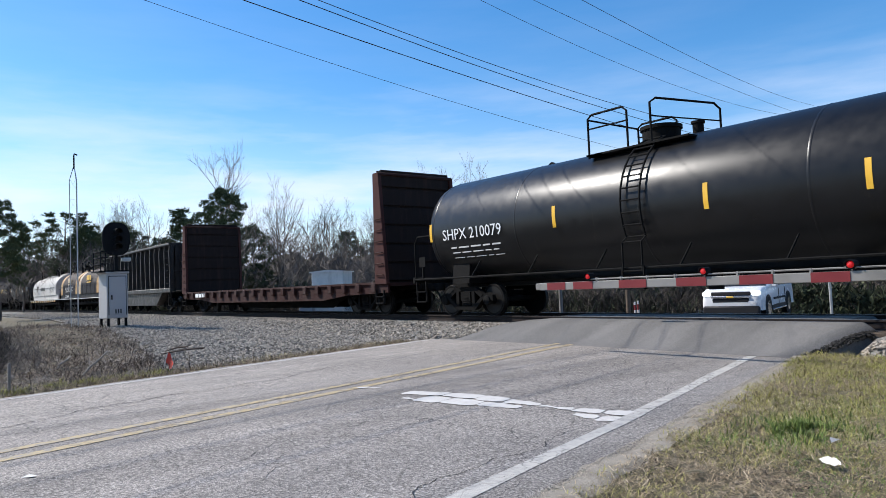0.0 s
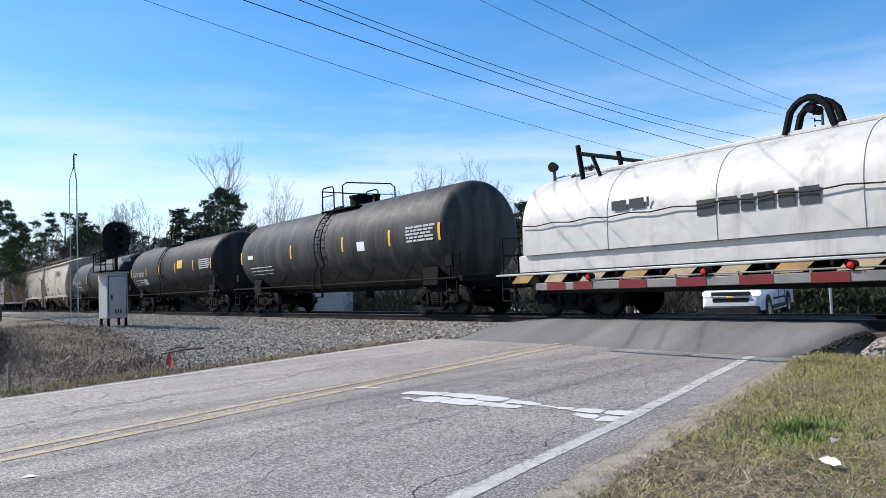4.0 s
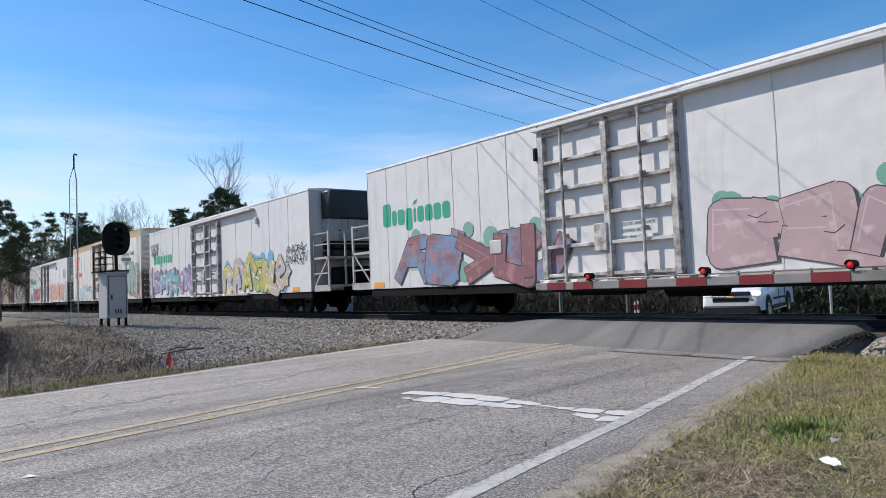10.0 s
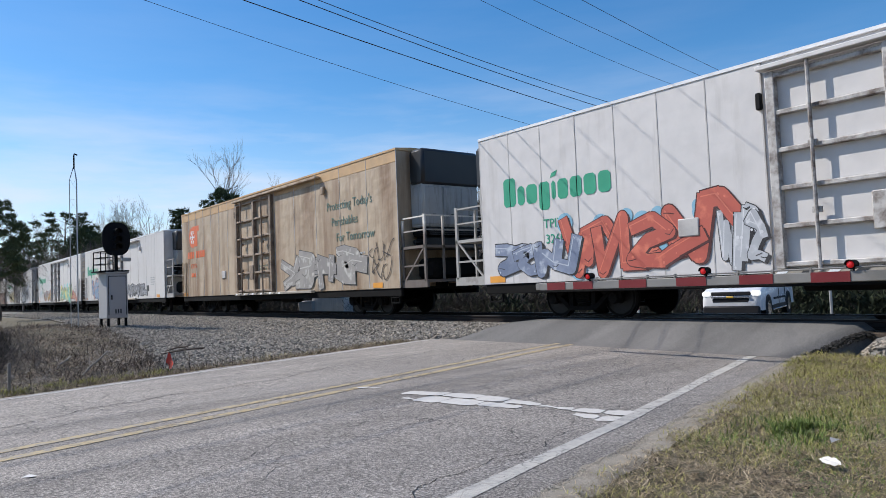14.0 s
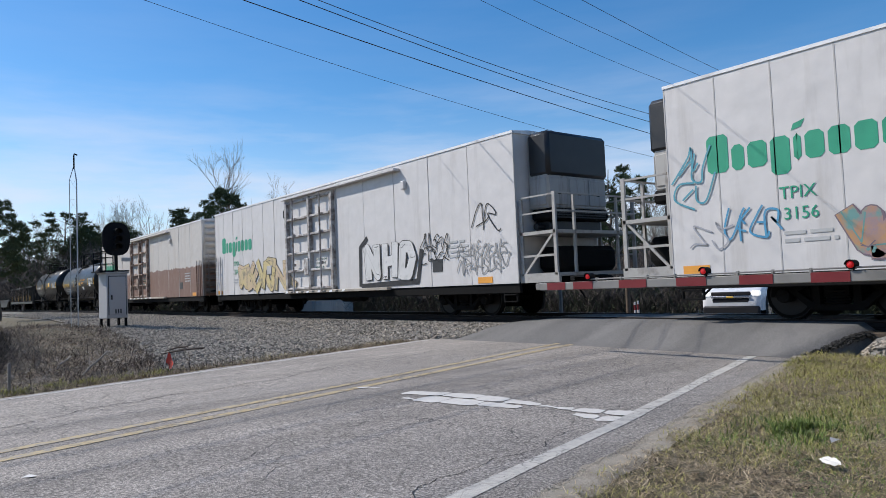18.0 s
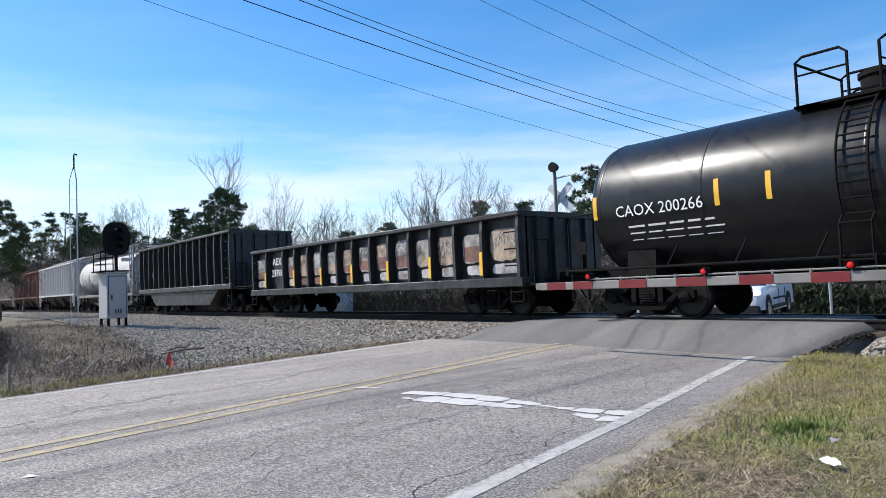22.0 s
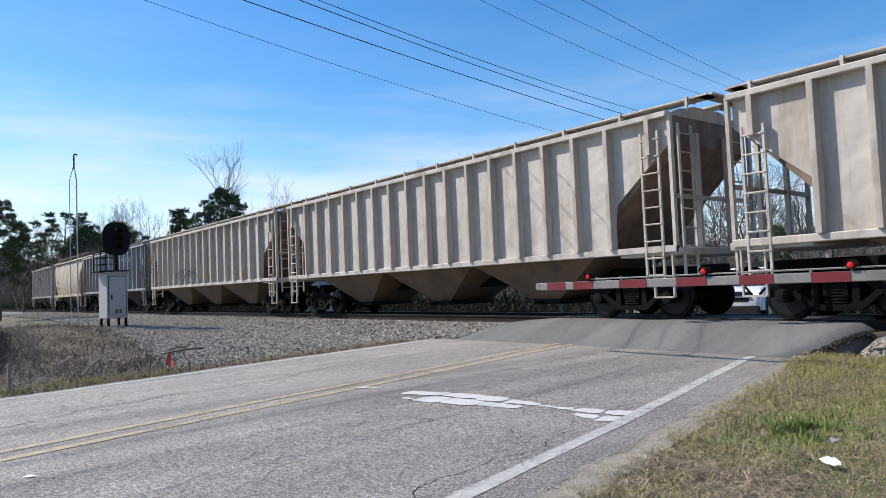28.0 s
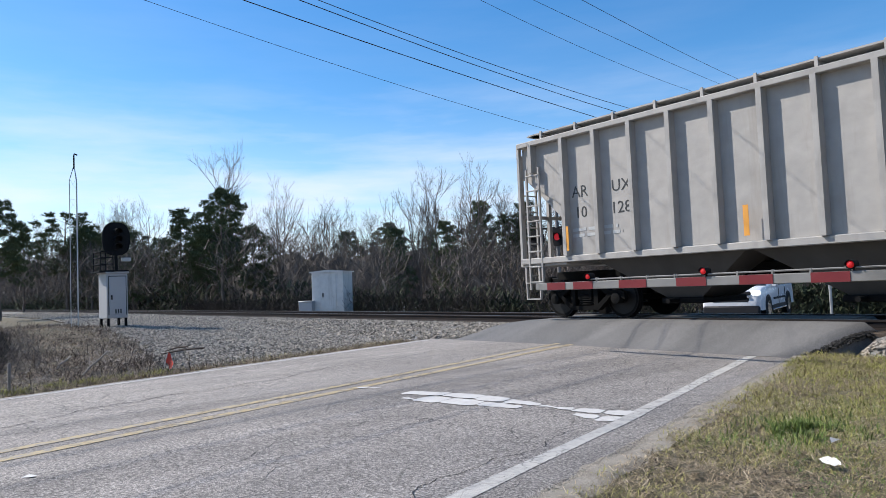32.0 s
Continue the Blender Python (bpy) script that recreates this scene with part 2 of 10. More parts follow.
M["unit_grey"] = surface("pale_grey_unit_panel", (0.34, 0.33, 0.31), 0.6, var=0.12, dirt=(0.12, 0.105, 0.09), dirt_share=0.4, dirt_size=1.4, streak=True)
M["unit_rail"] = surface("dirty_white_railing_paint", (0.34, 0.325, 0.3), 0.65, var=0.15, dirt=(0.12, 0.1, 0.085), dirt_share=0.4, dirt_size=2.5)
M["galv"] = surface("galvanised_steel", (0.42, 0.42, 0.41), 0.5, 0.4)
M["yellow"] = surface("yellow_reflective_strip", (0.75, 0.42, 0.03), 0.45, var=0.08, dirt=(0.3, 0.18, 0.06), dirt_share=0.15)
M["orange"] = surface("orange_reflective_strip", (0.7, 0.3, 0.04), 0.45, var=0.1)
M["white_mark"] = surface("white_stencil_paint", (0.75, 0.75, 0.74), 0.5, var=0.08)
M["grey_mark"] = surface("faded_grey_stencil_paint", (0.4, 0.4, 0.39), 0.6, var=0.2)
M["black_mark"] = surface("black_stencil_paint", (0.03, 0.03, 0.03), 0.5)
M["orange_mark"] = surface("orange_logo_paint", (0.62, 0.13, 0.04), 0.5)
M["green_mark"] = surface("green_logo_paint", (0.02, 0.28, 0.16), 0.5)
M["yellow_mark"] = surface("yellow_logo_paint", (0.7, 0.42, 0.04), 0.5)
M["red"] = surface("red_retroreflective_sheet", (0.15, 0.01, 0.012), 0.4)
M["gate_white"] = surface("grey_white_gate_sheet", (0.189, 0.18, 0.167), 0.5, dirt=(0.135, 0.126, 0.108), dirt_share=0.35)
M["lamp_red"] = glow("lit_red_lens", (0.42, 0.003, 0.006), 0.4)
M["black"] = plain("black_enamel", (0.009, 0.009, 0.01), 0.65)


# ======================= mesh kit =======================
class Shape:
    """Collects vertices and faces of one part."""

    def __init__(self):
        self.v, self.f = [], []

    def add(self, verts, faces):
        k = len(self.v)
        self.v += [tuple(p) for p in verts]
        self.f += [tuple(k + i for i in q) for q in faces]
        return self

    def box(self, x0, x1, y0, y1, z0, z1, c=0.0):
        lo, hi = (min(x0, x1), min(y0, y1), min(z0, z1)), (max(x0, x1), max(y0, y1), max(z0, z1))
        c = min(c, *[0.45 * (b - a) for a, b in zip(lo, hi)]) if c else 0
        if not c:
            v = [(a, b, d) for a in (lo[0], hi[0]) for b in (lo[1], hi[1]) for d in (lo[2], hi[2])]
            return self.add(v, [(0, 1, 3, 2), (4, 6, 7, 5), (0, 4, 5, 1), (2, 3, 7, 6), (0, 2, 6, 4), (1, 5, 7, 3)])
        idx, v = {}, []
        for sx in (0, 1):
            for sy in (0, 1):
                for sz in (0, 1):
                    for ax in range(3):
                        p = []
                        for k, s in enumerate((sx, sy, sz)):
                            d = 0 if k == ax else c
                            p.append(hi[k] - d if s else lo[k] + d)
                        idx[sx, sy, sz, ax] = len(v)
                        v.append(p)
        f = []
        for ax in range(3):
            o1, o2 = [k for k in range(3) if k != ax]
            for s in (0, 1):
                q = []
                for a, b in ((0, 0), (1, 0), (1, 1), (0, 1)):
                    key = [0, 0, 0]
                    key[ax], key[o1], key[o2] = s, a, b
                    q.append(idx[(*key, ax)])
                f.append(q)
            for a in (0, 1):
                for b in (0, 1):
                    k0, k1 = [0, 0, 0], [0, 0, 0]
                    k0[o1] = k1[o1] = a
                    k0[o2] = k1[o2] = b
                    k1[ax] = 1
                    f.append([idx[(*k0, o1)], idx[(*k1, o1)], idx[(*k1, o2)], idx[(*k0, o2)]])
        for sx in (0, 1):
            for sy in (0, 1):
                for sz in (0, 1):
                    f.append([idx[sx, sy, sz, k] for k in range(3)])
        return self.add(v, f)

    def tube(self, p0, p1, r, n=8, r1=None):
        p0, p1 = Vector(p0), Vector(p1)
        r1 = r if r1 is None else r1
        d = (p1 - p0).normalized()
        a = d.orthogonal().normalized()
        b = d.cross(a)
        v = []
        for p, q in ((p0, r), (p1, r1)):
            v += [p + (a * math.cos(2 * math.pi * k / n) + b * math.sin(2 * math.pi * k / n)) * q for k in range(n)]
        f = [(k, (k + 1) % n, n + (k + 1) % n, n + k) for k in range(n)]
        return self.add(v, f + [tuple(range(n - 1, -1, -1)), tuple(range(n, 2 * n))])

    def pipe(self, pts, r, n=6):
        """One bent tube through the points."""
        pts = [Vector(p) for p in pts]
        rows, side = [], None
        for i, p in enumerate(pts):
            d = (pts[min(i + 1, len(pts) - 1)] - pts[max(i - 1, 0)]).normalized()
            if side is None:
                side = d.orthogonal().normalized()
            side = (side - d * side.dot(d)).normalized()
            up = d.cross(side)
            rows.append([tuple(p + (side * math.cos(2 * math.pi * k / n) + up * math.sin(2 * math.pi * k / n)) * r) for k in range(n)])
        return self.rings(rows)

    def prism(self, poly, axis, lo, hi):
        """A polygon drawn out along an axis; its two coordinates are the other axes in order."""
        k, v = len(poly), []
        for s in (lo, hi):
            for a, b in poly:
                v.append((s, a, b) if axis == 0 else (a, s, b) if axis == 1 else (a, b, s))
        f = [(i, (i + 1) % k, k + (i + 1) % k, k + i) for i in range(k)]
        return self.add(v, f + [tuple(range(k - 1, -1, -1)), tuple(range(k, 2 * k))])

    def rings(self, rows, close=True, caps=True):
        """Skin over rings of equally many points."""
        k, v, f = len(rows[0]), [], []
        for row in rows:
            v += row
        for i in range(len(rows) - 1):
            for j in range(k if close else k - 1):
                a, b = i * k + j, i * k + (j + 1) % k
                f.append((a, b, b + k, a + k))
        if caps:
            f += [tuple(range(k - 1, -1, -1)), tuple(range((len(rows) - 1) * k, len(rows) * k))]
        return self.add(v, f)

    def mesh(self, name, mat, smooth=True):
        me = bpy.data.meshes.new(name)
        me.from_pydata(self.v, [], self.f)
        if not smooth:
            me.materials.append(mat)
            return me
        bm = bmesh.new()
        bm.from_mesh(me)
        bmesh.ops.recalc_face_normals(bm, faces=bm.faces)
        bm.to_mesh(me)
        bm.free()
        if mat:
            me.materials.append(mat)
        if smooth:
            me.shade_smooth()
            me.set_sharp_from_angle(angle=radians(38))
        return me


def part(name, shape, mat, parent, label="", loc=(0, 0, 0), turn=0.0):
    """One mesh object under a thing or a part. shape: a Shape, or mesh data that is shared."""
    me = shape.mesh(name, mat) if isinstance(shape, Shape) else shape
    ob = new(name, me)
    ob.parent = parent
    ob.location = loc
    if turn:
        ob.rotation_euler = (0, 0, turn)
    return tagged(ob, label) if label else ob


def thing(name, label, category, m=None, group="", kind=""):
    ob = new(name)
    ob.empty_display_size = 0.2
    if m is not None:
        ob.matrix_basis = m
    return tagged(ob, label, category, group, kind)


def solid(name, shape, mat, label, category, m=None, group="", kind=""):
    """A thing of one mesh."""
    ob = new(name, shape.mesh(name, mat) if isinstance(shape, Shape) else shape)
    if m is not None:
        ob.matrix_basis = m
    return tagged(ob, label, category, group, kind)


def writing(body, size, mat, parent, x, z, y=-1.6, name="lettering", along=1.0, end=False):
    """Stencilled characters on a side that faces -y (or, with end, an end that faces +x; x is then the way across)."""
    cu = bpy.data.curves.new(name, "FONT")
    cu.body, cu.size, cu.extrude, cu.resolution_u, cu.align_x = body, size, 0.002, 2, "LEFT"
    tmp = bpy.data.objects.new(name, cu)
    me = bpy.data.meshes.new_from_object(tmp)
    bpy.data.objects.remove(tmp)
    me.transform(Matrix.Diagonal((along, 1, 1, 1)))
    me.transform(Matrix.Rotation(radians(90), 4, "X"))
    if end:
        me.transform(Matrix.Rotation(radians(90), 4, "Z"))
        me.transform(Matrix.Translation((y, x, z)))
    else:
        me.transform(Matrix.Translation((x, y, z)))
    me.materials.clear()
    me.materials.append(mat)
    return part(name, me, mat, parent)


def bars(parent, x, z, w, rows, mat, y=-1.6, pitch=0.13, high=0.07, name="stencil_line", seed=1):
    """Small writing too faint to read, as bars."""
    rnd = random.Random(seed)
    s = Shape()
    for r in range(rows):
        a = x
        end = x + w * rnd.uniform(0.75, 1.0)
        while a < end:
            b = min(end, a + rnd.uniform(0.18, 0.42))
            s.box(a, b, y - 0.003, y + 0.002, z - r * pitch, z - r * pitch + high)
            a = b + 0.07
    return tagged(part(name, s, mat, parent), kind="stuff")


def ladder(parent, x0, x1, z0, z1, y=-1.64, step=0.38, mat=None, name="ladder", r=0.018, stiles=True):
    s = Shape()
    if stiles:
        for x in (x0, x1):
            s.box(x - 0.022, x + 0.022, y - 0.02, y + 0.03, z0, z1)
    n = max(2, round((z1 - z0) / step))
    for k in range(n):
        z = z0 + (k + 0.5) * (z1 - z0) / n
        if not stiles:
            part("grab_rung", Shape().pipe([(x0, y + 0.06, z), (x0, y - 0.02, z), (x1, y - 0.02, z), (x1, y + 0.06, z)], r, 6), mat or M["steel_dark"], parent)
            continue
        s.tube((x0, y - 0.02, z), (x1, y - 0.02, z), r, 6)
    if not stiles:
        return None
    return part(name, s, mat or M["steel_dark"], parent)


def end_ladder(parent, y0, y1, x, z0, z1, mat, step=0.38, name="ladder"):
    s = Shape()
    for y in (y0, y1):
        s.box(x - 0.02, x + 0.03, y - 0.02, y + 0.02, z0, z1)
    n = max(2, round((z1 - z0) / step))
    for k in range(n):
        z = z0 + (k + 0.5) * (z1 - z0) / n
        s.tube((x, y0, z), (x, y1, z), 0.018, 6)
    return part(name, s, mat, parent)


# ======================= ground =======================
def smooth(a, b, t):
    t = min(1.0, max(0.0, (t - a) / (b - a)))
    return t * t * (3 - 2 * t)


def road_x(y, off=0.0):
    """x of the road's centre line (or off metres to its right) at that y."""
    return -9.9 - 0.2715 * (y + 2.49) + off / 0.965


def outer_edge(x):
    """How far the stone bed spreads towards the road."""
    if x > -4.6:
        return -2.0
    if x > -13.6:
        return -3.3
    if x > -15.6:
        return -9.3 + 0.2 * (-13.6 - x)
    if x > -22:
        return -8.9 + 0.19 * (-15.6 - x)
    if x > -30:
        return -7.7 + 0.09 * (-22 - x)
    return min(-4.9, -7.0 + 0.09 * (-30 - x))


def bank(x, y):
    """Left of the road the land rises gently to the level of the track."""
    off = (road_x(y) - x) * 0.965
    z = -0.57 + 0.24 * min(1.0, max(0.0, (off - 4.4) / 14.2)) ** 1.2 + 0.15 * math.exp(-((x + 28.2) ** 2 + (y + 7.2) ** 2) / 11.0)
    z += 0.1 * smooth(5.5, 9, off) * smooth(-7, -9, y) * (0.5 + noise.noise(Vector((x * 0.4, y * 0.5, 4))) + 0.6 * noise.noise(Vector((x * 1.2, y * 1.2, 8))))
    return z


def height(x, y):
    off = (x - road_x(y)) * 0.965
    if y < 0 and off < 0:
        z = bank(x, y)
        if off > -4.35:
            z = min(z, -0.56)
    elif y < 0:
        z = -0.58 + 0.135 * smooth(4.25, 4.7, off) - 0.3 * smooth(-2.45, -2.0, y) * smooth(-6.2, -5.6, x)
        if off < 4.4:
            z = min(z, -0.56)
    else:
        z = -0.58 - 1.85 * smooth(5, 30, y)
        if -5 < off < 5 and y < 30:
            z -= 0.12
    far = max(0, math.hypot(x, y) - 60)
    if y < -1 and off < -4.4 and y > outer_edge(x) - 0.25:
        return bank(x, y) - 0.07
    z += 0.03 * noise.noise(Vector((x * 0.35, y * 0.35, 0))) + 0.015 * noise.noise(Vector((x * 1.7, y * 1.7, 3)))
    return z - min(2.0, far * 0.002)


def spread(near_lo, near_hi, step, far):
    out, k = [], near_lo
    while k <= near_hi:
        out.append(k)
        k += step
    g, a, b = step, near_lo, near_hi
    while a > -far:
        g *= 1.35
        a, b = a - g, b + g
        out = [a] + out + [b]
    return out


gx, gy = spread(-46, 8, 0.55, 2600), spread(-17, 12, 0.5, 2600)
M["ground"] = surface("dry_grass_and_soil", (0.123, 0.0984, 0.0574), 0.95, var=0.45, size=9, relief=1.0, fine=40,
                      dirt=(0.085, 0.075, 0.04), dirt_share=0.55, dirt_size=2.2)
g = Shape()
g.add([(x, y, height(x, y)) for x in gx for y in gy],
      [(i * len(gy) + j, (i + 1) * len(gy) + j, (i + 1) * len(gy) + j + 1, i * len(gy) + j + 1) for i in range(len(gx) - 1) for j in range(len(gy) - 1)])
solid("ground", g, M["ground"], "dry winter grass and bare soil beside the road and railway", "ground", kind="structure")


def multiply(nt, colour, factor):
    mu = nt.nodes.new("ShaderNodeMixRGB")
    mu.blend_type = "MULTIPLY"
    mu.inputs["Fac"].default_value = 1.0
    nt.links.new(colour, mu.inputs["Color1"])
    nt.links.new(factor, mu.inputs["Color2"])
    return mu.outputs["Color"]


def stretch(nt, value, a, b, lo, hi):
    mr = nt.nodes.new("ShaderNodeMapRange")
    mr.inputs["From Min"].default_value, mr.inputs["From Max"].default_value = a, b
    mr.inputs["To Min"].default_value, mr.inputs["To Max"].default_value = lo, hi
    nt.links.new(value, mr.inputs["Value"])
    return mr.outputs["Result"]


def cracked(nt, co, scale, width, seed):
    """Factor that is dark along the edges of a crazed pattern, and only in patches."""
    nodes, link = nt.nodes, nt.links.new
    wob = nodes.new("ShaderNodeTexNoise")
    wob.inputs["Scale"].default_value, wob.inputs["Detail"].default_value = 3.0, 5.0
    link(co, wob.inputs["Vector"])
    mx = nodes.new("ShaderNodeMixRGB")
    mx.blend_type, mx.inputs["Fac"].default_value = "ADD", 0.28
    link(co, mx.inputs["Color1"])
    link(wob.outputs["Color"], mx.inputs["Color2"])
    vo = nodes.new("ShaderNodeTexVoronoi")
    vo.feature = "DISTANCE_TO_EDGE"
    vo.inputs["Scale"].default_value = scale
    link(mx.outputs["Color"], vo.inputs["Vector"])
    line = stretch(nt, vo.outputs["Distance"], 0.0, width, 1.0, 0.0)
    ar = nodes.new("ShaderNodeTexNoise")
    ar.inputs["Scale"].default_value, ar.inputs["Detail"].default_value = 0.55 + 0.1 * seed, 3.0
    link(co, ar.inputs["Vector"])
    area = stretch(nt, ar.outputs["Fac"], 0.42, 0.6, 0.0, 1.0)
    m1 = nodes.new("ShaderNodeMath")
    m1.operation = "MULTIPLY"
    link(line, m1.inputs[0])
    link(area, m1.inputs[1])
    return stretch(nt, m1.outputs["Value"], 0.0, 1.0, 1.0, 0.32)


def asphalt(name, base, crack, grain=1.0):
    """Worn asphalt: pale stones in dark binder, broad stains, hair cracks."""
    m = surface(name, base, 0.9, var=0.16, size=0.6, relief=0.5 * grain, fine=90, dirt=tuple(c * 0.74 for c in base), dirt_share=0.4, dirt_size=0.35)
    nt = m.node_tree
    nodes, link = nt.nodes, nt.links.new
    bsdf = nodes["Principled BSDF"]
    col = bsdf.inputs["Base Color"].links[0].from_socket
    co = nodes.new("ShaderNodeTexCoord")
    for scale, spread_ in ((42.0, 0.6), (95.0, 0.7)):
        vo = nodes.new("ShaderNodeTexNoise")
        vo.inputs["Scale"].default_value, vo.inputs["Detail"].default_value = scale, 2.0
        link(co.outputs["Object"], vo.inputs["Vector"])
        col = multiply(nt, col, stretch(nt, vo.outputs["Fac"], 0.35, 0.68, 1 - spread_ * grain * 0.75, 1 + spread_ * grain))
    if crack:
        for scale, width, seed in ((1.5, 0.012, 0), (4.2, 0.022, 3)):
            col = multiply(nt, col, cracked(nt, co.outputs["Object"], scale, width, seed))
    # worn tracks and oil along the way of travel
    mp = nodes.new("ShaderNodeMapping")
    mp.inputs["Rotation"].default_value = (0, 0, radians(-15.2))
    mp.inputs["Scale"].default_value = (1.6, 0.06, 1.0)
    link(co.outputs["Object"], mp.inputs["Vector"])
    st = nodes.new("ShaderNodeTexNoise")
    st.inputs["Scale"].default_value, st.inputs["Detail"].default_value = 1.0, 5.0
    link(mp.outputs["Vector"], st.inputs["Vector"])
    col = multiply(nt, col, stretch(nt, st.outputs["Fac"], 0.3, 0.7, 0.72, 1.2))
    link(col, bsdf.inputs["Base Color"])
    return m


M["road"] = asphalt("worn_grey_asphalt", (0.245, 0.218, 0.192), True, 0.9)
M["road_new"] = asphalt("darker_patched_asphalt", (0.132, 0.126, 0.12), False, 0.4)
M["crack"] = surface("tar_filled_crack", (0.045, 0.044, 0.043), 0.9)


def worn_paint(name, colour, under=(0.235, 0.23, 0.222), left=0.75):
    return surface(name, colour, 0.75, var=0.1, relief=0.4, fine=80, dirt=under, dirt_share=1.15 - left, dirt_size=9.0)


M["line_white"] = worn_paint("worn_white_road_paint", (0.447, 0.421, 0.383), left=0.68)
M["stop_white"] = worn_paint("flaking_white_road_paint", (0.533, 0.507, 0.473), left=0.88)
M["line_yellow"] = worn_paint("worn_yellow_road_paint", (0.404, 0.31, 0.172), left=0.62)
for key in ("line_white", "line_yellow"):
    nt = M[key].node_tree
    bsdf = nt.nodes["Principled BSDF"]
    tc = nt.nodes.new("ShaderNodeTexCoord")
    paint_col = bsdf.inputs["Base Color"].links[0].from_socket
    for scale, width, seed in ((4.2, 0.03, 3), (7.0, 0.06, 7)):
        paint_col = multiply(nt, paint_col, cracked(nt, tc.outputs["Object"], scale, width, seed))
    nt.links.new(paint_col, bsdf.inputs["Base Color"])
SEAM = -2.9
ROAD_Z = -0.45
rnd = random.Random(4)
rows_y = [-60 + k * 0.6 for k in range(int((60 + SEAM) / 0.6) + 1)] + [SEAM]
s = Shape()
v, f = [], []
for y in rows_y:
    jl, jr = rnd.uniform(-0.05, 0.05), rnd.uniform(-0.07, 0.07)
    zl = ROAD_Z
    v += [(road_x(y, -4.75 + jl), y, -0.62), (road_x(y, -4.2 + jl), y, zl), (road_x(y, 0), y, zl + 0.02), (road_x(y, 4.47 + jr), y, zl), (road_x(y, 4.72 + jr), y, zl - 0.13)]
f = [(i * 5 + j, i * 5 + j + 1, i * 5 + j + 6, i * 5 + j + 5) for i in range(len(rows_y) - 1) for j in range(4)]
s.add(v, f)
solid("road", s, M["road"], "worn grey two lane asphalt road leading up to the tracks", "road", kind="structure")


def strip(name, off0, off1, ya, yb, mat, label, z=ROAD_Z, step=0.5, wob=0.0, category="road marking", slant=0.0, drift=0.0):
    """A painted line along the road."""
    r = random.Random(name)
    n = max(1, int(abs(yb - ya) / step))
    v, f = [], []
    for k in range(n + 1):
        y = ya + (yb - ya) * k / n
        for o in (off0, off1):
            o2 = o + r.uniform(-wob, wob) + drift * smooth(-9.5, -3.0, y)
            crown = 0.02 * (1 - min(1, abs(o2) / 4.2))
            v.append((road_x(y, o2), y + slant * (o - off0), z + crown + 0.005))
    f = [(2 * k, 2 * k + 1, 2 * k + 3, 2 * k + 2) for k in range(n)]
    return solid(name, Shape().add(v, f), mat, label, category, kind="structure")


strip("edge_line", 4.0, 4.14, -60, SEAM - 0.05, M["line_white"], "worn white edge line on the asphalt", wob=0.012, drift=-0.17)
strip("edge_line", -4.0, -3.87, -60, SEAM - 0.35, M["line_white"], "worn white edge line on the asphalt", wob=0.012)
strip("centre_line", -0.23, -0.09, -60, SEAM + 0.3, M["line_yellow"], "worn double yellow centre line", wob=0.01)
strip("centre_line", 0.13, 0.27, -60, SEAM + 0.3, M["line_yellow"], "worn double yellow centre line", wob=0.01)
# broken stop line: plates of thick old paint, parted by cracks, with ragged ends
def paint_plates(r, plates):
    out = Shape()
    for o0, o1, lo0, lo1, hi0, hi1 in plates:
        n = max(5, int((o1 - o0) / 0.05))
        low, high = [], []
        for k in range(n + 1):
            t = k / n
            o = o0 + (o1 - o0) * t
            pinch = min(1.0, 6 * t + 0.7, 6 * (1 - t) + 0.75)
            lo, hi = lo0 + (lo1 - lo0) * t, hi0 + (hi1 - hi0) * t
            mid = (lo + hi) / 2
            for row, edge, up in ((low, lo, -1), (high, hi, 1)):
                e = mid + (edge - mid) * pinch + r.uniform(-0.018, 0.018)
                oo = o + r.uniform(-0.012, 0.012)
                row.append((road_x(e, oo), e, ROAD_Z + 0.007 + 0.02 * (1 - min(1, oo / 4.2))))
        out.add(low + high, [(k, k + 1, n + 2 + k, n + 1 + k) for k in range(n)])
    return out


stop = paint_plates(random.Random(9), [
    (1.06, 1.62, -8.72, -8.5, -8.5, -8.27), (1.64, 2.1, -8.49, -8.41, -8.27, -8.13), (2.12, 2.5, -8.42, -8.36, -8.14, -8.1), (2.52, 2.98, -8.36, -8.26, -8.12, -8.14),
    (1.5, 1.86, -8.94, -8.84, -8.6, -8.5), (1.88, 2.34, -8.82, -8.7, -8.47, -8.42), (2.36, 2.86, -8.66, -8.52, -8.42, -8.36), (1.3, 1.46, -8.92, -8.88, -8.84, -8.78),
    (3.0, 3.16, -8.28, -8.22, -8.19, -8.16), (3.18, 3.4, -8.27, -8.22, -8.18, -8.1), (3.42, 3.72, -8.26, -8.2, -8.1, -7.98), (3.74, 4.0, -8.18, -8.12, -7.98, -7.86),
    (3.52, 3.8, -8.42, -8.46, -8.3, -8.24), (3.81, 4.0, -8.48, -8.42, -8.24, -8.16), (0.2, 0.34, -8.8, -8.76, -8.7, -8.62), (0.33, 0.5, -8.7, -8.64, -8.64, -8.6)])
solid("stop_line", stop, M["stop_white"], "broken and flaking white stop line on the asphalt", "road marking", kind="structure")


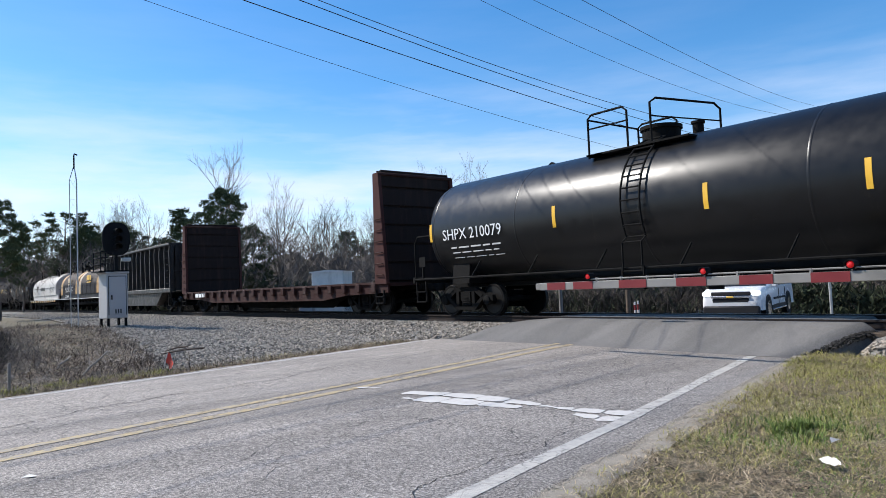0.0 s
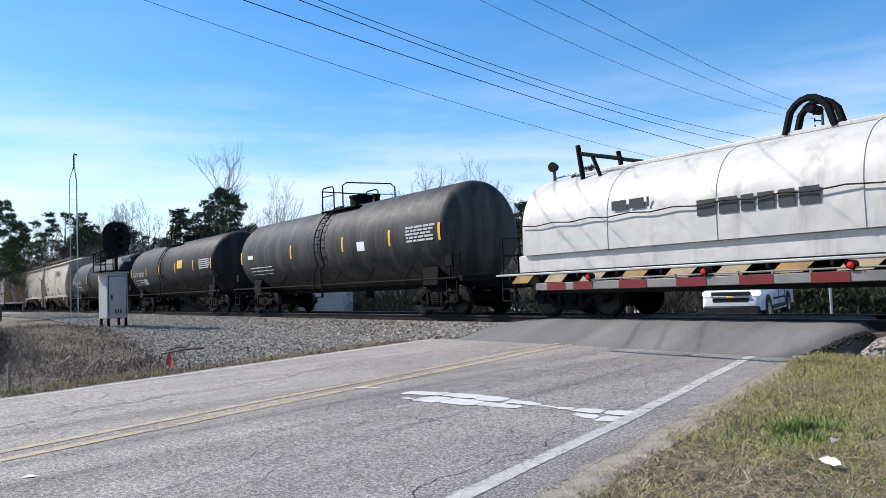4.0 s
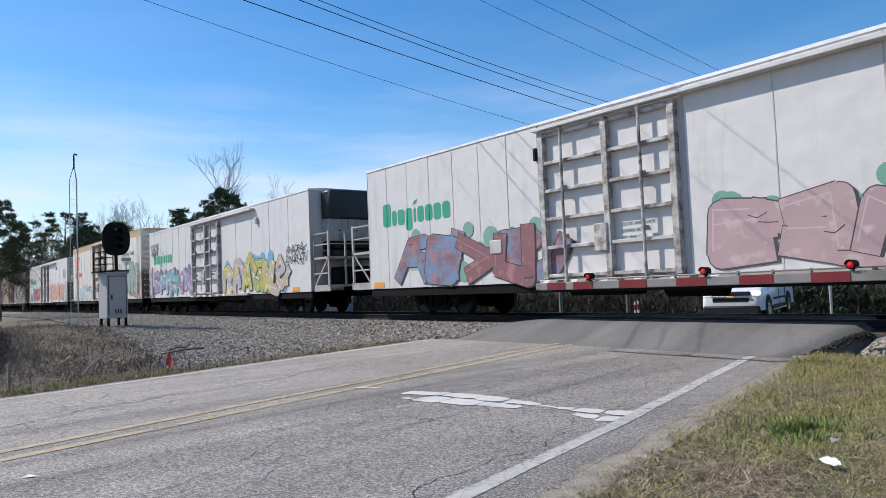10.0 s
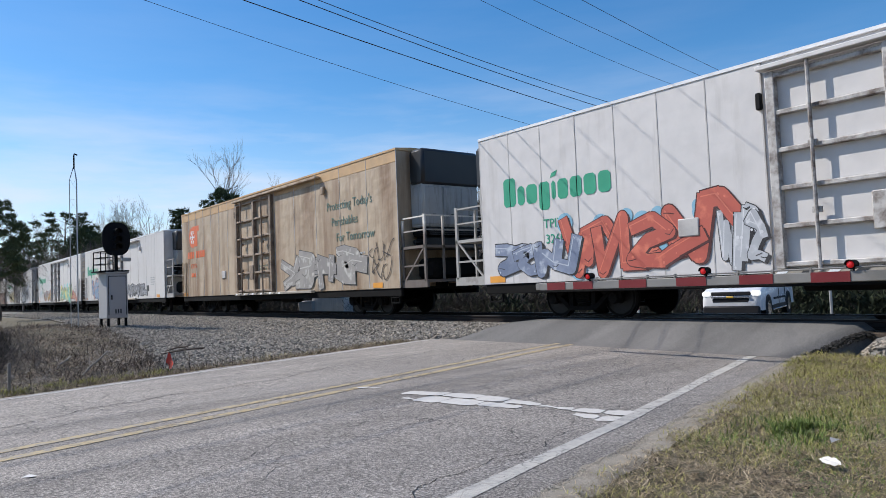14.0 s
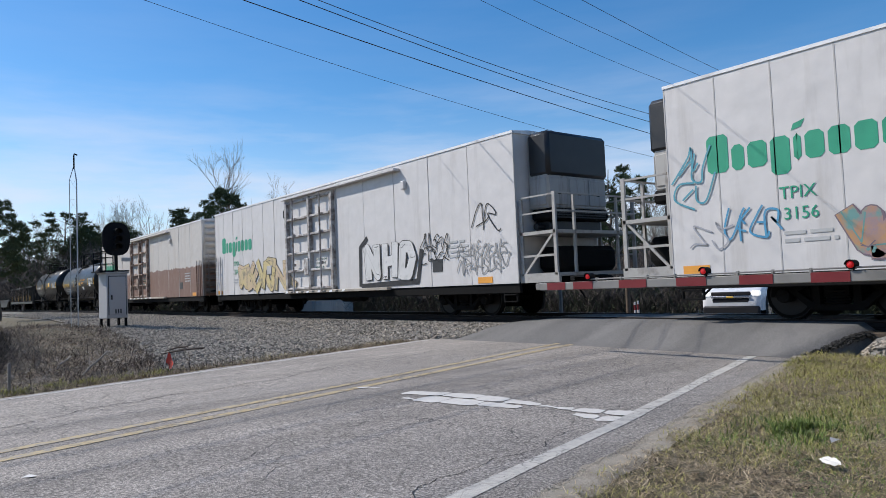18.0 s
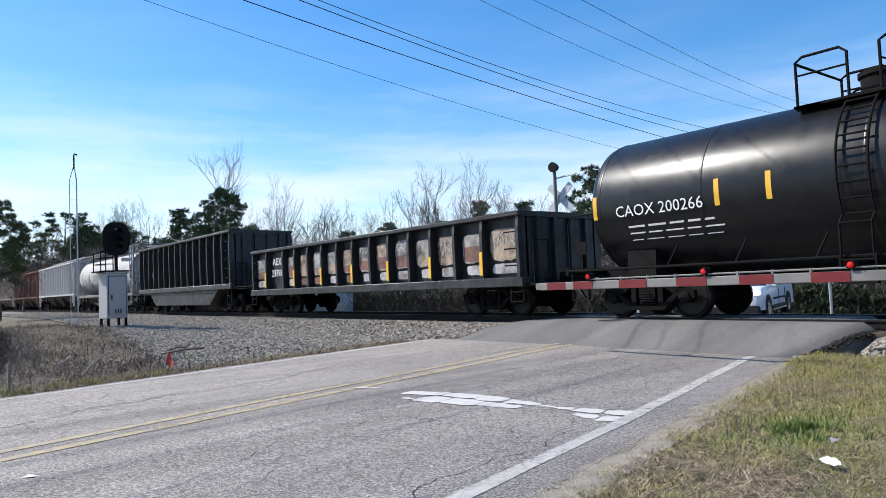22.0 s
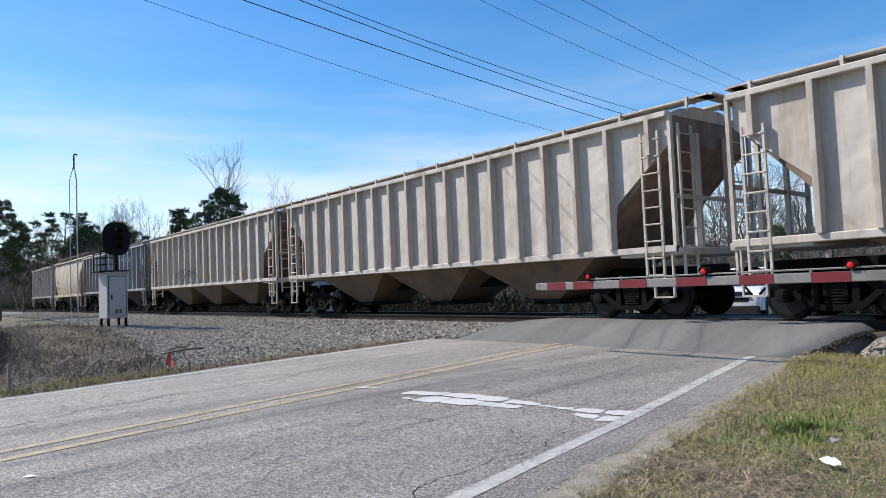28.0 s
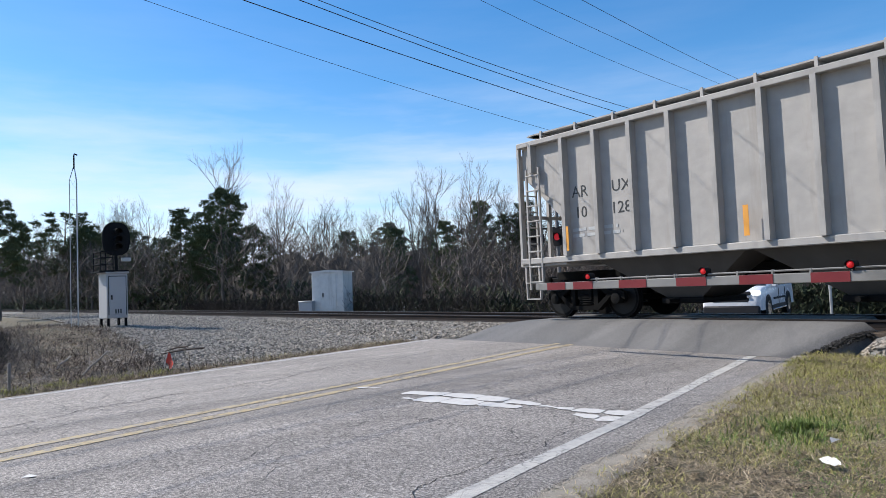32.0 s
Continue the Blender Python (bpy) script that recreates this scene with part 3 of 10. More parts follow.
def crack_path(x, y, heading, length, r, s, w=0.014, depth=0):
    """A ragged crack with branches, laid just over the asphalt."""
    z = ROAD_Z
    step, pts = 0.055, []
    a = heading
    for k in range(int(length / step)):
        a += r.uniform(-1.0, 1.0)
        a += 0.45 * (heading - a)
        off = (x - road_x(y)) * 0.965
        if -4.1 < off < 4.7 and y < SEAM - 0.02:
            pts.append((x, y, z + (0.0045 if abs(off - 4.07) > 0.3 else 0.0075) + 0.02 * (1 - min(1, abs(off) / 4.2)), a))
        x, y = x + step * math.cos(a), y + step * math.sin(a)
        if depth < 2 and r.random() < 0.045:
            crack_path(x, y, a + r.choice((-1, 1)) * r.uniform(0.6, 1.3), length * 0.35, r, s, w * 0.8, depth + 1)
    if len(pts) > 2:
        v = []
        for px_, py_, pz_, aa in pts:
            ww = w * r.uniform(0.25, 1.0) * min(1.0, 0.3 + 0.1 * len(v) / 2, 0.3 + 0.1 * (len(pts) - len(v) / 2))
            v += [(px_ - ww * math.sin(aa), py_ + ww * math.cos(aa), pz_), (px_ + ww * math.sin(aa), py_ - ww * math.cos(aa), pz_)]
        s.add(v, [(2 * k, 2 * k + 1, 2 * k + 3, 2 * k + 2) for k in range(len(pts) - 1)])


cr = Shape()
rnd = random.Random(12)
road_a = math.atan2(0.965, -0.262)
for k in range(12):
    y = rnd.uniform(-12.5, -4.0)
    crack_path(road_x(y, rnd.uniform(0.8, 4.4)), y, road_a + rnd.choice((0.15, 1.5, -1.2, 0.6)), rnd.uniform(0.8, 2.6), rnd, cr, 0.004)
for k in range(4):
    y = rnd.uniform(-13, -4)
    crack_path(road_x(y, rnd.uniform(-3.7, -0.5)), y, road_a + rnd.choice((0.1, 1.4)), rnd.uniform(0.6, 1.6), rnd, cr, 0.0045)
for k in range(60):          # crazed wheel track of the near lane
    y = rnd.uniform(-12.6, -8.6)
    crack_path(road_x(y, rnd.gauss(2.5, 0.75)), y, road_a + rnd.choice((0.1, 1.5, -1.3, 0.7, -0.6)), rnd.uniform(0.3, 1.1), rnd, cr, rnd.uniform(0.0022, 0.0045))
for k in range(20):
    y = rnd.uniform(-8.5, -3.4)
    crack_path(road_x(y, rnd.uniform(0.6, 4.2)), y, road_a + rnd.choice((0.08, 1.5, -1.4)), rnd.uniform(0.5, 1.6), rnd, cr, rnd.uniform(0.003, 0.006))
for off, w in ((-2.1, 0.013), (-3.35, 0.009), (-1.2, 0.006)):
    crack_path(road_x(-18, off), -18, road_a, 15.5, rnd, cr, w, 2)
crack_path(road_x(-14, 4.06), -14, road_a, 6.0, rnd, cr, 0.006, 2)
solid("road_cracks", cr, M["crack"], "dark hairline cracks and seams in the old asphalt", "crack", kind="stuff")

# crossing ramp, panel between the rails, and the way on
prof = [(-2.9, -0.445), (-2.6, -0.41), (-2.2, -0.3), (-1.8, -0.165), (-1.45, -0.085), (-1.15, -0.05), (-0.86, -0.03)]


def crossing(name, prof, xl, xr, mat, label):
    v, f = [], []
    n = 60
    for y, z in prof:
        a, b = xl(y), xr(y)
        v.append((a - 0.25, y, -0.9))
        for k in range(n + 1):
            t = k / n
            edge = 0.05 * smooth(0.10, 0.0, t) + 0.24 * smooth(0.965, 1.0, t) ** 1.4
            v.append((a + (b - a) * t, y, z - edge + 0.004 * noise.noise(Vector((a * 3 + t * 9, y * 3, 0)))))
        v.append((b + 0.06, y, -0.9))
    w = n + 3
    f = [(i * w + j, i * w + j + 1, (i + 1) * w + j + 1, (i + 1) * w + j) for i in range(len(prof) - 1) for j in range(w - 1)]
    return solid(name, Shape().add(v, f), mat, label, "road", kind="structure")


crossing("crossing_ramp", prof, lambda y: -13.75 + 0.62 * (y + 2.9), lambda y: -4.62 - 0.5 * smooth(-1.2, -2.9, y), M["road_new"], "dark patched asphalt ramp up to the rails")
crossing("crossing_panel", [(-0.66, -0.02), (0, -0.015), (0.66, -0.02)], lambda y: -12.7, lambda y: -5.05, M["road_new"], "asphalt panel between the rails of the crossing")
crossing("crossing_ramp", [(0.86, -0.03), (1.4, -0.06), (2.0, -0.2), (3.0, -0.4), (4.6, -0.5), (7, -0.55), (12, -0.72), (15, -0.95), (18, -1.3), (25, -2.05), (29, -2.3)],
         lambda y: road_x(y, -4.1), lambda y: road_x(y, 4.1), M["road_new"], "asphalt road running on beyond the tracks")
s = Shape()
n = 60
v = []
for k in range(n + 1):
    x = -190 + k * 4
    v += [(x, 26.5, -2.22), (x, 34, -2.22)]
s.add(v, [(2 * k, 2 * k + 1, 2 * k + 3, 2 * k + 2) for k in range(n)])
solid("side_road", s, M["road"], "grey asphalt road running parallel beyond the tracks", "road", kind="structure")

# ======================= railway track =======================
track = thing("railway_track", "single railway track with steel rails on timber ties", "track", kind="structure")
RAIL = [(-0.075, -0.17), (0.075, -0.17), (0.07, -0.155), (0.012, -0.135), (0.01, -0.045), (0.036, -0.035), (0.036, -0.006), (0.03, 0.0), (-0.03, 0.0), (-0.036, -0.006), (-0.036, -0.035), (-0.01, -0.045), (-0.012, -0.135), (-0.07, -0.155)]
for y in (-0.753, 0.753):
    rail = Shape().prism([(y + a, b) for a, b in RAIL], 0, -760, 120)
    part("rail", rail, M["rail_web"], track, "rusty steel rail")
    part("rail_head", Shape().box(-760, 120, y - 0.028, y + 0.028, -0.004, 0.0015), M["rail_head"], track, "polished running surface")
tie_mesh = Shape().box(-0.115, 0.115, -1.3, 1.3, -0.36, -0.17, 0.012).mesh("tie", M["tie"])
rnd = random.Random(21)
for k in range(150):
    if -13.0 < -62 + k * 0.5 < -4.5:
        continue
    part("tie", tie_mesh, None, track, loc=(-62 + k * 0.5, rnd.uniform(-0.04, 0.04), rnd.uniform(-0.012, 0.006)), turn=rnd.uniform(-0.02, 0.02))
far_ties = Shape()
for k in range(500):
    x = -62.5 - k * 0.5
    far_ties.box(x - 0.115, x + 0.115, -1.3, 1.3, -0.36, -0.17)
tagged(part("far_ties", far_ties, M["tie"], track), kind="stuff")
M["ballast"] = surface("grey_crushed_stone", (0.215, 0.202, 0.181), 0.95, var=0.6, size=22, relief=1.0, fine=26, dirt=(0.0688, 0.0602, 0.0516), dirt_share=0.6, dirt_size=13)
bal = [(-5.4, -0.85), (-4.9, -0.55), (-3.4, -0.5), (-2.7, -0.36), (-2.0, -0.21), (-1.4, -0.185), (0, -0.2), (1.4, -0.185), (2.0, -0.21), (2.7, -0.33), (4.2, -0.62), (5.0, -0.8)]


def ballast_z(y):
    for (a, za), (b, zb) in zip(bal, bal[1:]):
        if a <= y <= b:
            return za + (zb - za) * (y - a) / (b - a)
    return -0.9


def ramp_left(y):
    return -13.75 + 0.62 * (y + 2.9) if y > -2.9 else road_x(y, -4.75)


def bed_z(x, y):
    """Top of the stone bed on the near side of the track, left of the road."""
    z = max(bank(x, y) + 0.04, ballast_z(y))
    z = z - 0.1 * smooth(-16.5, -13.4, x) * smooth(-1.3, -2.2, y)
    return z - 0.3 * smooth(0.0, 0.4, x - ramp_left(y))


v, f = [], []
xs = [-760, -400, -200, -120] + [-80 + k * 0.4 for k in range(171)]
cols = 16
for x in xs:
    o = outer_edge(x)
    for k in range(cols):
        t = k / (cols - 1)
        y = o - 0.35 + (-1.4 - o + 0.35) * t
        drop = 0.2 * smooth(0.1, 0.0, t)
        v.append((x, y + 0.12 * noise.noise(Vector((x * 0.8, 0, t * 3))) * (1 - t), bed_z(x, y) - drop + 0.02 * noise.noise(Vector((x * 0.9, y * 1.3, 1)))))
    for y in (0.0, 1.4, 2.0, 2.7, 4.2, 5.0):
        v.append((x, y, ballast_z(y)))
k = cols + 6
f = [(i * k + j, (i + 1) * k + j, (i + 1) * k + j + 1, i * k + j + 1) for i in range(len(xs) - 1) for j in range(k - 1)]
sheet = Shape().add(v, [q for q in f if v[q[0]][0] < -12.2])
right = [(x, y, ballast_z(y) - 0.5 * smooth(-1.8, -2.15, y) + 0.02 * noise.noise(Vector((x, y * 2, 1))) - 0.4 * smooth(-4.3, -4.9, x) * smooth(-1.0, -1.5, y)) for x in [-4.95, -4.7, -4.4, -4, -3, -1, 3, 10, 40, 120] for y in (-2.15, -1.95, -1.7, -1.4, 0, 1.4, 2.0, 2.7, 4.2, 5.0)]
sheet.add(right, [(i * 10 + j, (i + 1) * 10 + j, (i + 1) * 10 + j + 1, i * 10 + j + 1) for i in range(9) for j in range(9)])
solid("ballast", sheet, M["ballast"], "bed of grey crushed stone ballast under the track", "ballast", kind="structure")


def stones(name, region, count, seed, label, mat, lo=0.03, hi=0.075):
    """Loose crushed stones, each a rough six-cornered lump."""
    r = random.Random(seed)
    s = Shape()
    for k in range(count):
        p = region(r)
        if p is None:
            continue
        q = r.uniform(lo, hi)
        v = []
        for d in ((1, 0, 0), (-1, 0, 0), (0, 1, 0), (0, -1, 0), (0, 0, 1), (0, 0, -1)):
            j = [c + r.uniform(-0.4, 0.4) for c in d]
            v.append((p[0] + j[0] * q, p[1] + j[1] * q, p[2] + j[2] * q * 0.7))
        s.add(v, [(0, 2, 4), (2, 1, 4), (1, 3, 4), (3, 0, 4), (2, 0, 5), (1, 2, 5), (3, 1, 5), (0, 3, 5)])
    me = s.mesh(name, mat, smooth=False)
    return solid(name, me, mat, label, "gravel", kind="stuff")


def island_tint(name, base, spread_, rough=0.95):
    """Each loose piece has its own shade."""
    m = surface(name, base, rough, var=0.15, size=20, relief=0.3)
    nt = m.node_tree
    bsdf = nt.nodes["Principled BSDF"]
    old = bsdf.inputs["Base Color"].links[0].from_socket
    geo = nt.nodes.new("ShaderNodeNewGeometry")
    mr = nt.nodes.new("ShaderNodeMapRange")
    mr.inputs["To Min"].default_value, mr.inputs["To Max"].default_value = 1 - spread_, 1 + spread_
    mu = nt.nodes.new("ShaderNodeMixRGB")
    mu.blend_type, mu.inputs["Fac"].default_value = "MULTIPLY", 1.0
    nt.links.new(geo.outputs["Random Per Island"], mr.inputs["Value"])
    nt.links.new(old, mu.inputs["Color1"])
    nt.links.new(mr.outputs["Result"], mu.inputs["Color2"])
    nt.links.new(mu.outputs["Color"], bsdf.inputs["Base Color"])
    return m


M["stone"] = island_tint("crushed_granite", (0.267, 0.232, 0.189), 0.75)


def near_bed(r):
    x = -12.3 - 30 * r.random() ** 1.35
    o = outer_edge(x)
    y = r.uniform(o - 1.9, -0.95)
    fade = (y - o + 1.9) / 2.2
    if fade < 1 and r.random() > fade ** 2.6:
        return None
    if y < o - 0.3:
        return None if (x - road_x(y)) * 0.965 > -4.75 else (x, y, height(x, y) + 0.012)
    if x > ramp_left(y) + 0.12 or (y < -2.9 and (x - road_x(y)) * 0.965 > -4.75):
        return None
    return (x, y, bed_z(x, max(y, -9)) + r.uniform(-0.008, 0.015))


def right_bed(r):
    x, y = -4.58 + 3.8 * r.random() ** 1.5, r.uniform(-2.1, -0.9)
    return (x, y, ballast_z(y) - 0.07 - 0.4 * smooth(-1.8, -2.15, y) - 0.4 * smooth(-4.3, -4.9, x) * smooth(-1.0, -1.5, y))


def shoulder_grit(r):
    y = -13 + 10 * r.random()
    off = 4.45 + abs(r.gauss(0, 0.15))
    return (road_x(y, off), y, max(height(road_x(y, off), y), ROAD_Z) + 0.006)


def bank_stone(r):
    x = -14 - 20 * r.random() ** 1.5
    y = r.uniform(-12.5, outer_edge(x) + 0.2)
    if (x - road_x(y)) * 0.965 > -5.0:
        return None
    return (x, y, bank(x, y) + 0.01)


stones("ballast_stones", near_bed, 75000, 31, "loose grey and white crushed stones of the ballast shoulder", M["stone"], 0.02, 0.052)
stones("ballast_stones", right_bed, 3000, 32, "loose grey crushed stones beside the crossing", M["stone"], 0.022, 0.05)
def far_bed(r):
    x = -42 - 45 * r.random() ** 1.3
    y = r.uniform(outer_edge(x) - 0.3, -1.0)
    return (x, y, bed_z(x, y) + 0.02)


stones("ballast_stones", far_bed, 12000, 35, "grey crushed stones of the distant ballast", M["stone"], 0.05, 0.09)
stones("bank_stones", bank_stone, 2500, 33, "scattered stones among the weeds of the bank", M["stone"], 0.02, 0.05)
M["grit"] = island_tint("pale_sandy_grit", (0.328, 0.287, 0.23), 0.3)
v = []
for k in range(550):
    y = -30.0 + k * 0.05
    a, b = 4.47 + 0.11 * noise.noise(Vector((y * 1.7, 0, 0))) + 0.05 * noise.noise(Vector((y * 7, 1, 0))), 4.76 + 0.1 * noise.noise(Vector((y * 3, 5, 0)))
    v += [(road_x(y, a), y, ROAD_Z + 0.002), (road_x(y, (a + b) / 2), y, ROAD_Z + 0.012), (road_x(y, b), y, max(ROAD_Z + 0.004, height(road_x(y, b), y) + 0.006))]
M["sand"] = surface("pale_trodden_sand", (0.286, 0.252, 0.206), 0.95, var=0.35, size=14, relief=1.0, fine=55, dirt=(0.168, 0.143, 0.109), dirt_share=0.5, dirt_size=7)
solid("sand_strip", Shape().add(v, [(3 * k + j, 3 * k + j + 1, 3 * k + j + 4, 3 * k + j + 3) for k in range(549) for j in range(2)]), M["sand"], "pale sandy strip along the broken asphalt edge", "sand", kind="structure")


def ramp_crumbs(r):
    y = r.uniform(-2.75, -0.95)
    x = -4.66 - 0.5 * smooth(-1.2, -2.9, y) + abs(r.gauss(0, 0.07)) - 0.06
    return (x, y, -0.5 + 0.34 * smooth(-2.8, -1.3, y) - 0.25 * max(0, x + 4.8) + r.uniform(-0.03, 0.03))


M["crumb"] = island_tint("broken_black_asphalt", (0.035, 0.033, 0.031), 0.6)
stones("asphalt_crumbs", ramp_crumbs, 1100, 36, "broken black asphalt crumbs along the end of the ramp", M["crumb"], 0.01, 0.032)
stones("shoulder_grit", shoulder_grit, 9000, 34, "pale sandy grit along the edge of the asphalt", M["grit"], 0.003, 0.008)


# ======================= train kit =======================
TRAIN = []


def wheel_rows(x):
    r = 0.43
    out = []
    for side in (-1, 1):
        prof = [(side * (0.70), 0.10), (side * 0.70, r + 0.028), (side * 0.725, r + 0.028), (side * 0.745, r), (side * 0.83, r - 0.006), (side * 0.83, r - 0.07),
                (side * 0.775, r - 0.1), (side * 0.78, 0.14), (side * 0.85, 0.12), (side * 0.85, 0.09)]
        out.append(prof)
    return out


def lathe_y(s, prof, x, z, n=28):
    rows = []
    for y, r in prof:
        rows.append([(x + r * math.cos(2 * math.pi * k / n), y, z + r * math.sin(2 * math.pi * k / n)) for k in range(n)])
    return s.rings(rows)


ws = Shape()
for prof in wheel_rows(0):
    lathe_y(ws, prof, 0, 0.43)
ws.tube((0, -0.98, 0.43), (0, 0.98, 0.43), 0.075, 12)
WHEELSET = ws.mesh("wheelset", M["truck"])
TREADS = []
for side in (-1, 1):
    tr = Shape()
    lathe_y(tr, [(side * 0.744, 0.4305), (side * 0.744, 0.4315), (side * 0.828, 0.4255), (side * 0.832, 0.421), (side * 0.832, 0.412), (side * 0.828, 0.41)], 0, 0.43)
    TREADS.append(tr.mesh("tread", M["tread"]))
# cast side frame: bowed top and bottom members, window for the springs
fr = [(-1.12, 0.36), (-1.12, 0.56), (-0.95, 0.62), (-0.7, 0.6), (-0.42, 0.78), (0.42, 0.78), (0.7, 0.6), (0.95, 0.62), (1.12, 0.56), (1.12, 0.36),
      (0.98, 0.36), (0.96, 0.5), (0.8, 0.5), (0.72, 0.36), (0.4, 0.17), (-0.4, 0.17), (-0.72, 0.36), (-0.8, 0.5), (-0.96, 0.5), (-0.98, 0.36)]
sf = Shape()
sf.prism([(-1.12, 0.40), (-1.1, 0.57), (-0.94, 0.63), (-0.72, 0.6), (-0.62, 0.48), (-0.78, 0.46), (-0.98, 0.46)], 1, -0.06, 0.06)
sf.prism([(1.12, 0.40), (1.1, 0.57), (0.94, 0.63), (0.72, 0.6), (0.62, 0.48), (0.78, 0.46), (0.98, 0.46)], 1, -0.06, 0.06)
sf.prism([(-0.74, 0.6), (-0.42, 0.79), (0.42, 0.79), (0.74, 0.6), (0.64, 0.5), (0.38, 0.68), (-0.38, 0.68), (-0.64, 0.5)], 1, -0.07, 0.07)
sf.prism([(-0.78, 0.5), (-0.66, 0.52), (-0.34, 0.27), (0.34, 0.27), (0.66, 0.52), (0.78, 0.5), (0.4, 0.17), (-0.4, 0.17)], 1, -0.08, 0.08)
for x in (-0.33, 0.33):
    sf.box(x - 0.06, x + 0.06, -0.07, 0.07, 0.25, 0.72)
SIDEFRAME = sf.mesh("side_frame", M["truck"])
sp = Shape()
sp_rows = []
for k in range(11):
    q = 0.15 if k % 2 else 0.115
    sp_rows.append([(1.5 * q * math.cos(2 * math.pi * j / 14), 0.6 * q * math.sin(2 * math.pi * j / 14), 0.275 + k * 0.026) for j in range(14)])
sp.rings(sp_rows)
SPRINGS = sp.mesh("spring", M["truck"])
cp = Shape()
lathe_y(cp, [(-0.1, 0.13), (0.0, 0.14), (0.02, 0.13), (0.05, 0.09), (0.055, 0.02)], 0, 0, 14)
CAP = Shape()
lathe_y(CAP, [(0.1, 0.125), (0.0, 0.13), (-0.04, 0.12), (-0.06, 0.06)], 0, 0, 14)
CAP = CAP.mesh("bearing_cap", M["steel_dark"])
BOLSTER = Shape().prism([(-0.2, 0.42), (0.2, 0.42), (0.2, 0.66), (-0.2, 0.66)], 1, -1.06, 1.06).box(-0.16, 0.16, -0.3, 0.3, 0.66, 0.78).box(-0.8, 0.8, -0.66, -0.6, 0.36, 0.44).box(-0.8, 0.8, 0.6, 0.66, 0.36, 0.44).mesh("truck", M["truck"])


def truck(car, x):
    t = part("truck", BOLSTER, None, car, "cast steel two axle truck", loc=(x, 0, 0))
    for sx in (-0.89, 0.89):
        part("wheelset", WHEELSET, None, t, "steel wheels on an axle", loc=(sx, 0, 0))
        for tread in TREADS:
            part("tread", tread, None, t, "worn bare steel wheel rim", loc=(sx, 0, 0))
    for y, a in ((-1.0, 0), (1.0, math.pi)):
        part("side_frame", SIDEFRAME, None, t, loc=(0, y, 0))
        part("spring", SPRINGS, None, t, loc=(0, y, 0))
        for sx in (-0.89, 0.89):
            part("bearing_cap", CAP, None, t, loc=(sx, y * 1.06, 0.43), turn=a)
    return t


COUPLER = Shape().box(-0.45, 0.22, -0.09, 0.09, 0.76, 0.94, 0.02).box(0.18, 0.5, -0.17, 0.17, 0.72, 0.98, 0.05).box(0.4, 0.6, 0.0, 0.16, 0.74, 0.96, 0.04).mesh("coupler", M["steel_dark"])


def rolling(name, label, s0, s1, group, inset=1.9, sill=True, reach=0.55):
    """A freight car between two places of the train: the thing, its trucks, couplers and centre sill."""
    half = (s1 - s0) / 2
    car = thing(name, label, "freight car", pose((s0 + s1) / 2, 0, 0), group)
    TRAIN.append((car, (s0 + s1) / 2))
    for x in (-half + inset, half - inset):
        truck(car, x)
    part("coupler", COUPLER, None, car, loc=(half + reach - 0.35, 0, 0))
    part("coupler", COUPLER, None, car, loc=(-half - reach + 0.35, 0, 0), turn=math.pi)
    if sill:
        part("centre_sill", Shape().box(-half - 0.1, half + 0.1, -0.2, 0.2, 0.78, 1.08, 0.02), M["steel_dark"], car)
        for e in (-1, 1):
            part("brake_hose", Shape().pipe([(e * (half + 0.1), 0.3, 0.85), (e * (half + 0.32), 0.3, 0.6), (e * (half + 0.5), 0.25, 0.42)], 0.025), M["black"], car)
    return car, half


def steps(car, half, z0=0.42, z1=1.0, y=-1.5, mat=None):
    for e in (-1, 1):
        s = Shape()
        x = e * (half - 0.35)
        for dx in (-0.22, 0.22):
            s.box(x + dx - 0.015, x + dx + 0.015, y - 0.03, y + 0.03, z0, z1)
        for z in (z0, (z0 + z1) / 2):
            s.box(x - 0.22, x + 0.22, y - 0.05, y + 0.05, z - 0.015, z + 0.015)
        part("step", s, mat or M["steel_dark"], car)


def strips(car, xs, z, y, mat, w=0.09, h=0.45, name="reflector_strip"):
    for x in xs:
        part(name, Shape().box(x - w / 2, x + w / 2, y - 0.004, y + 0.004, z - h / 2, z + h / 2), mat, car)


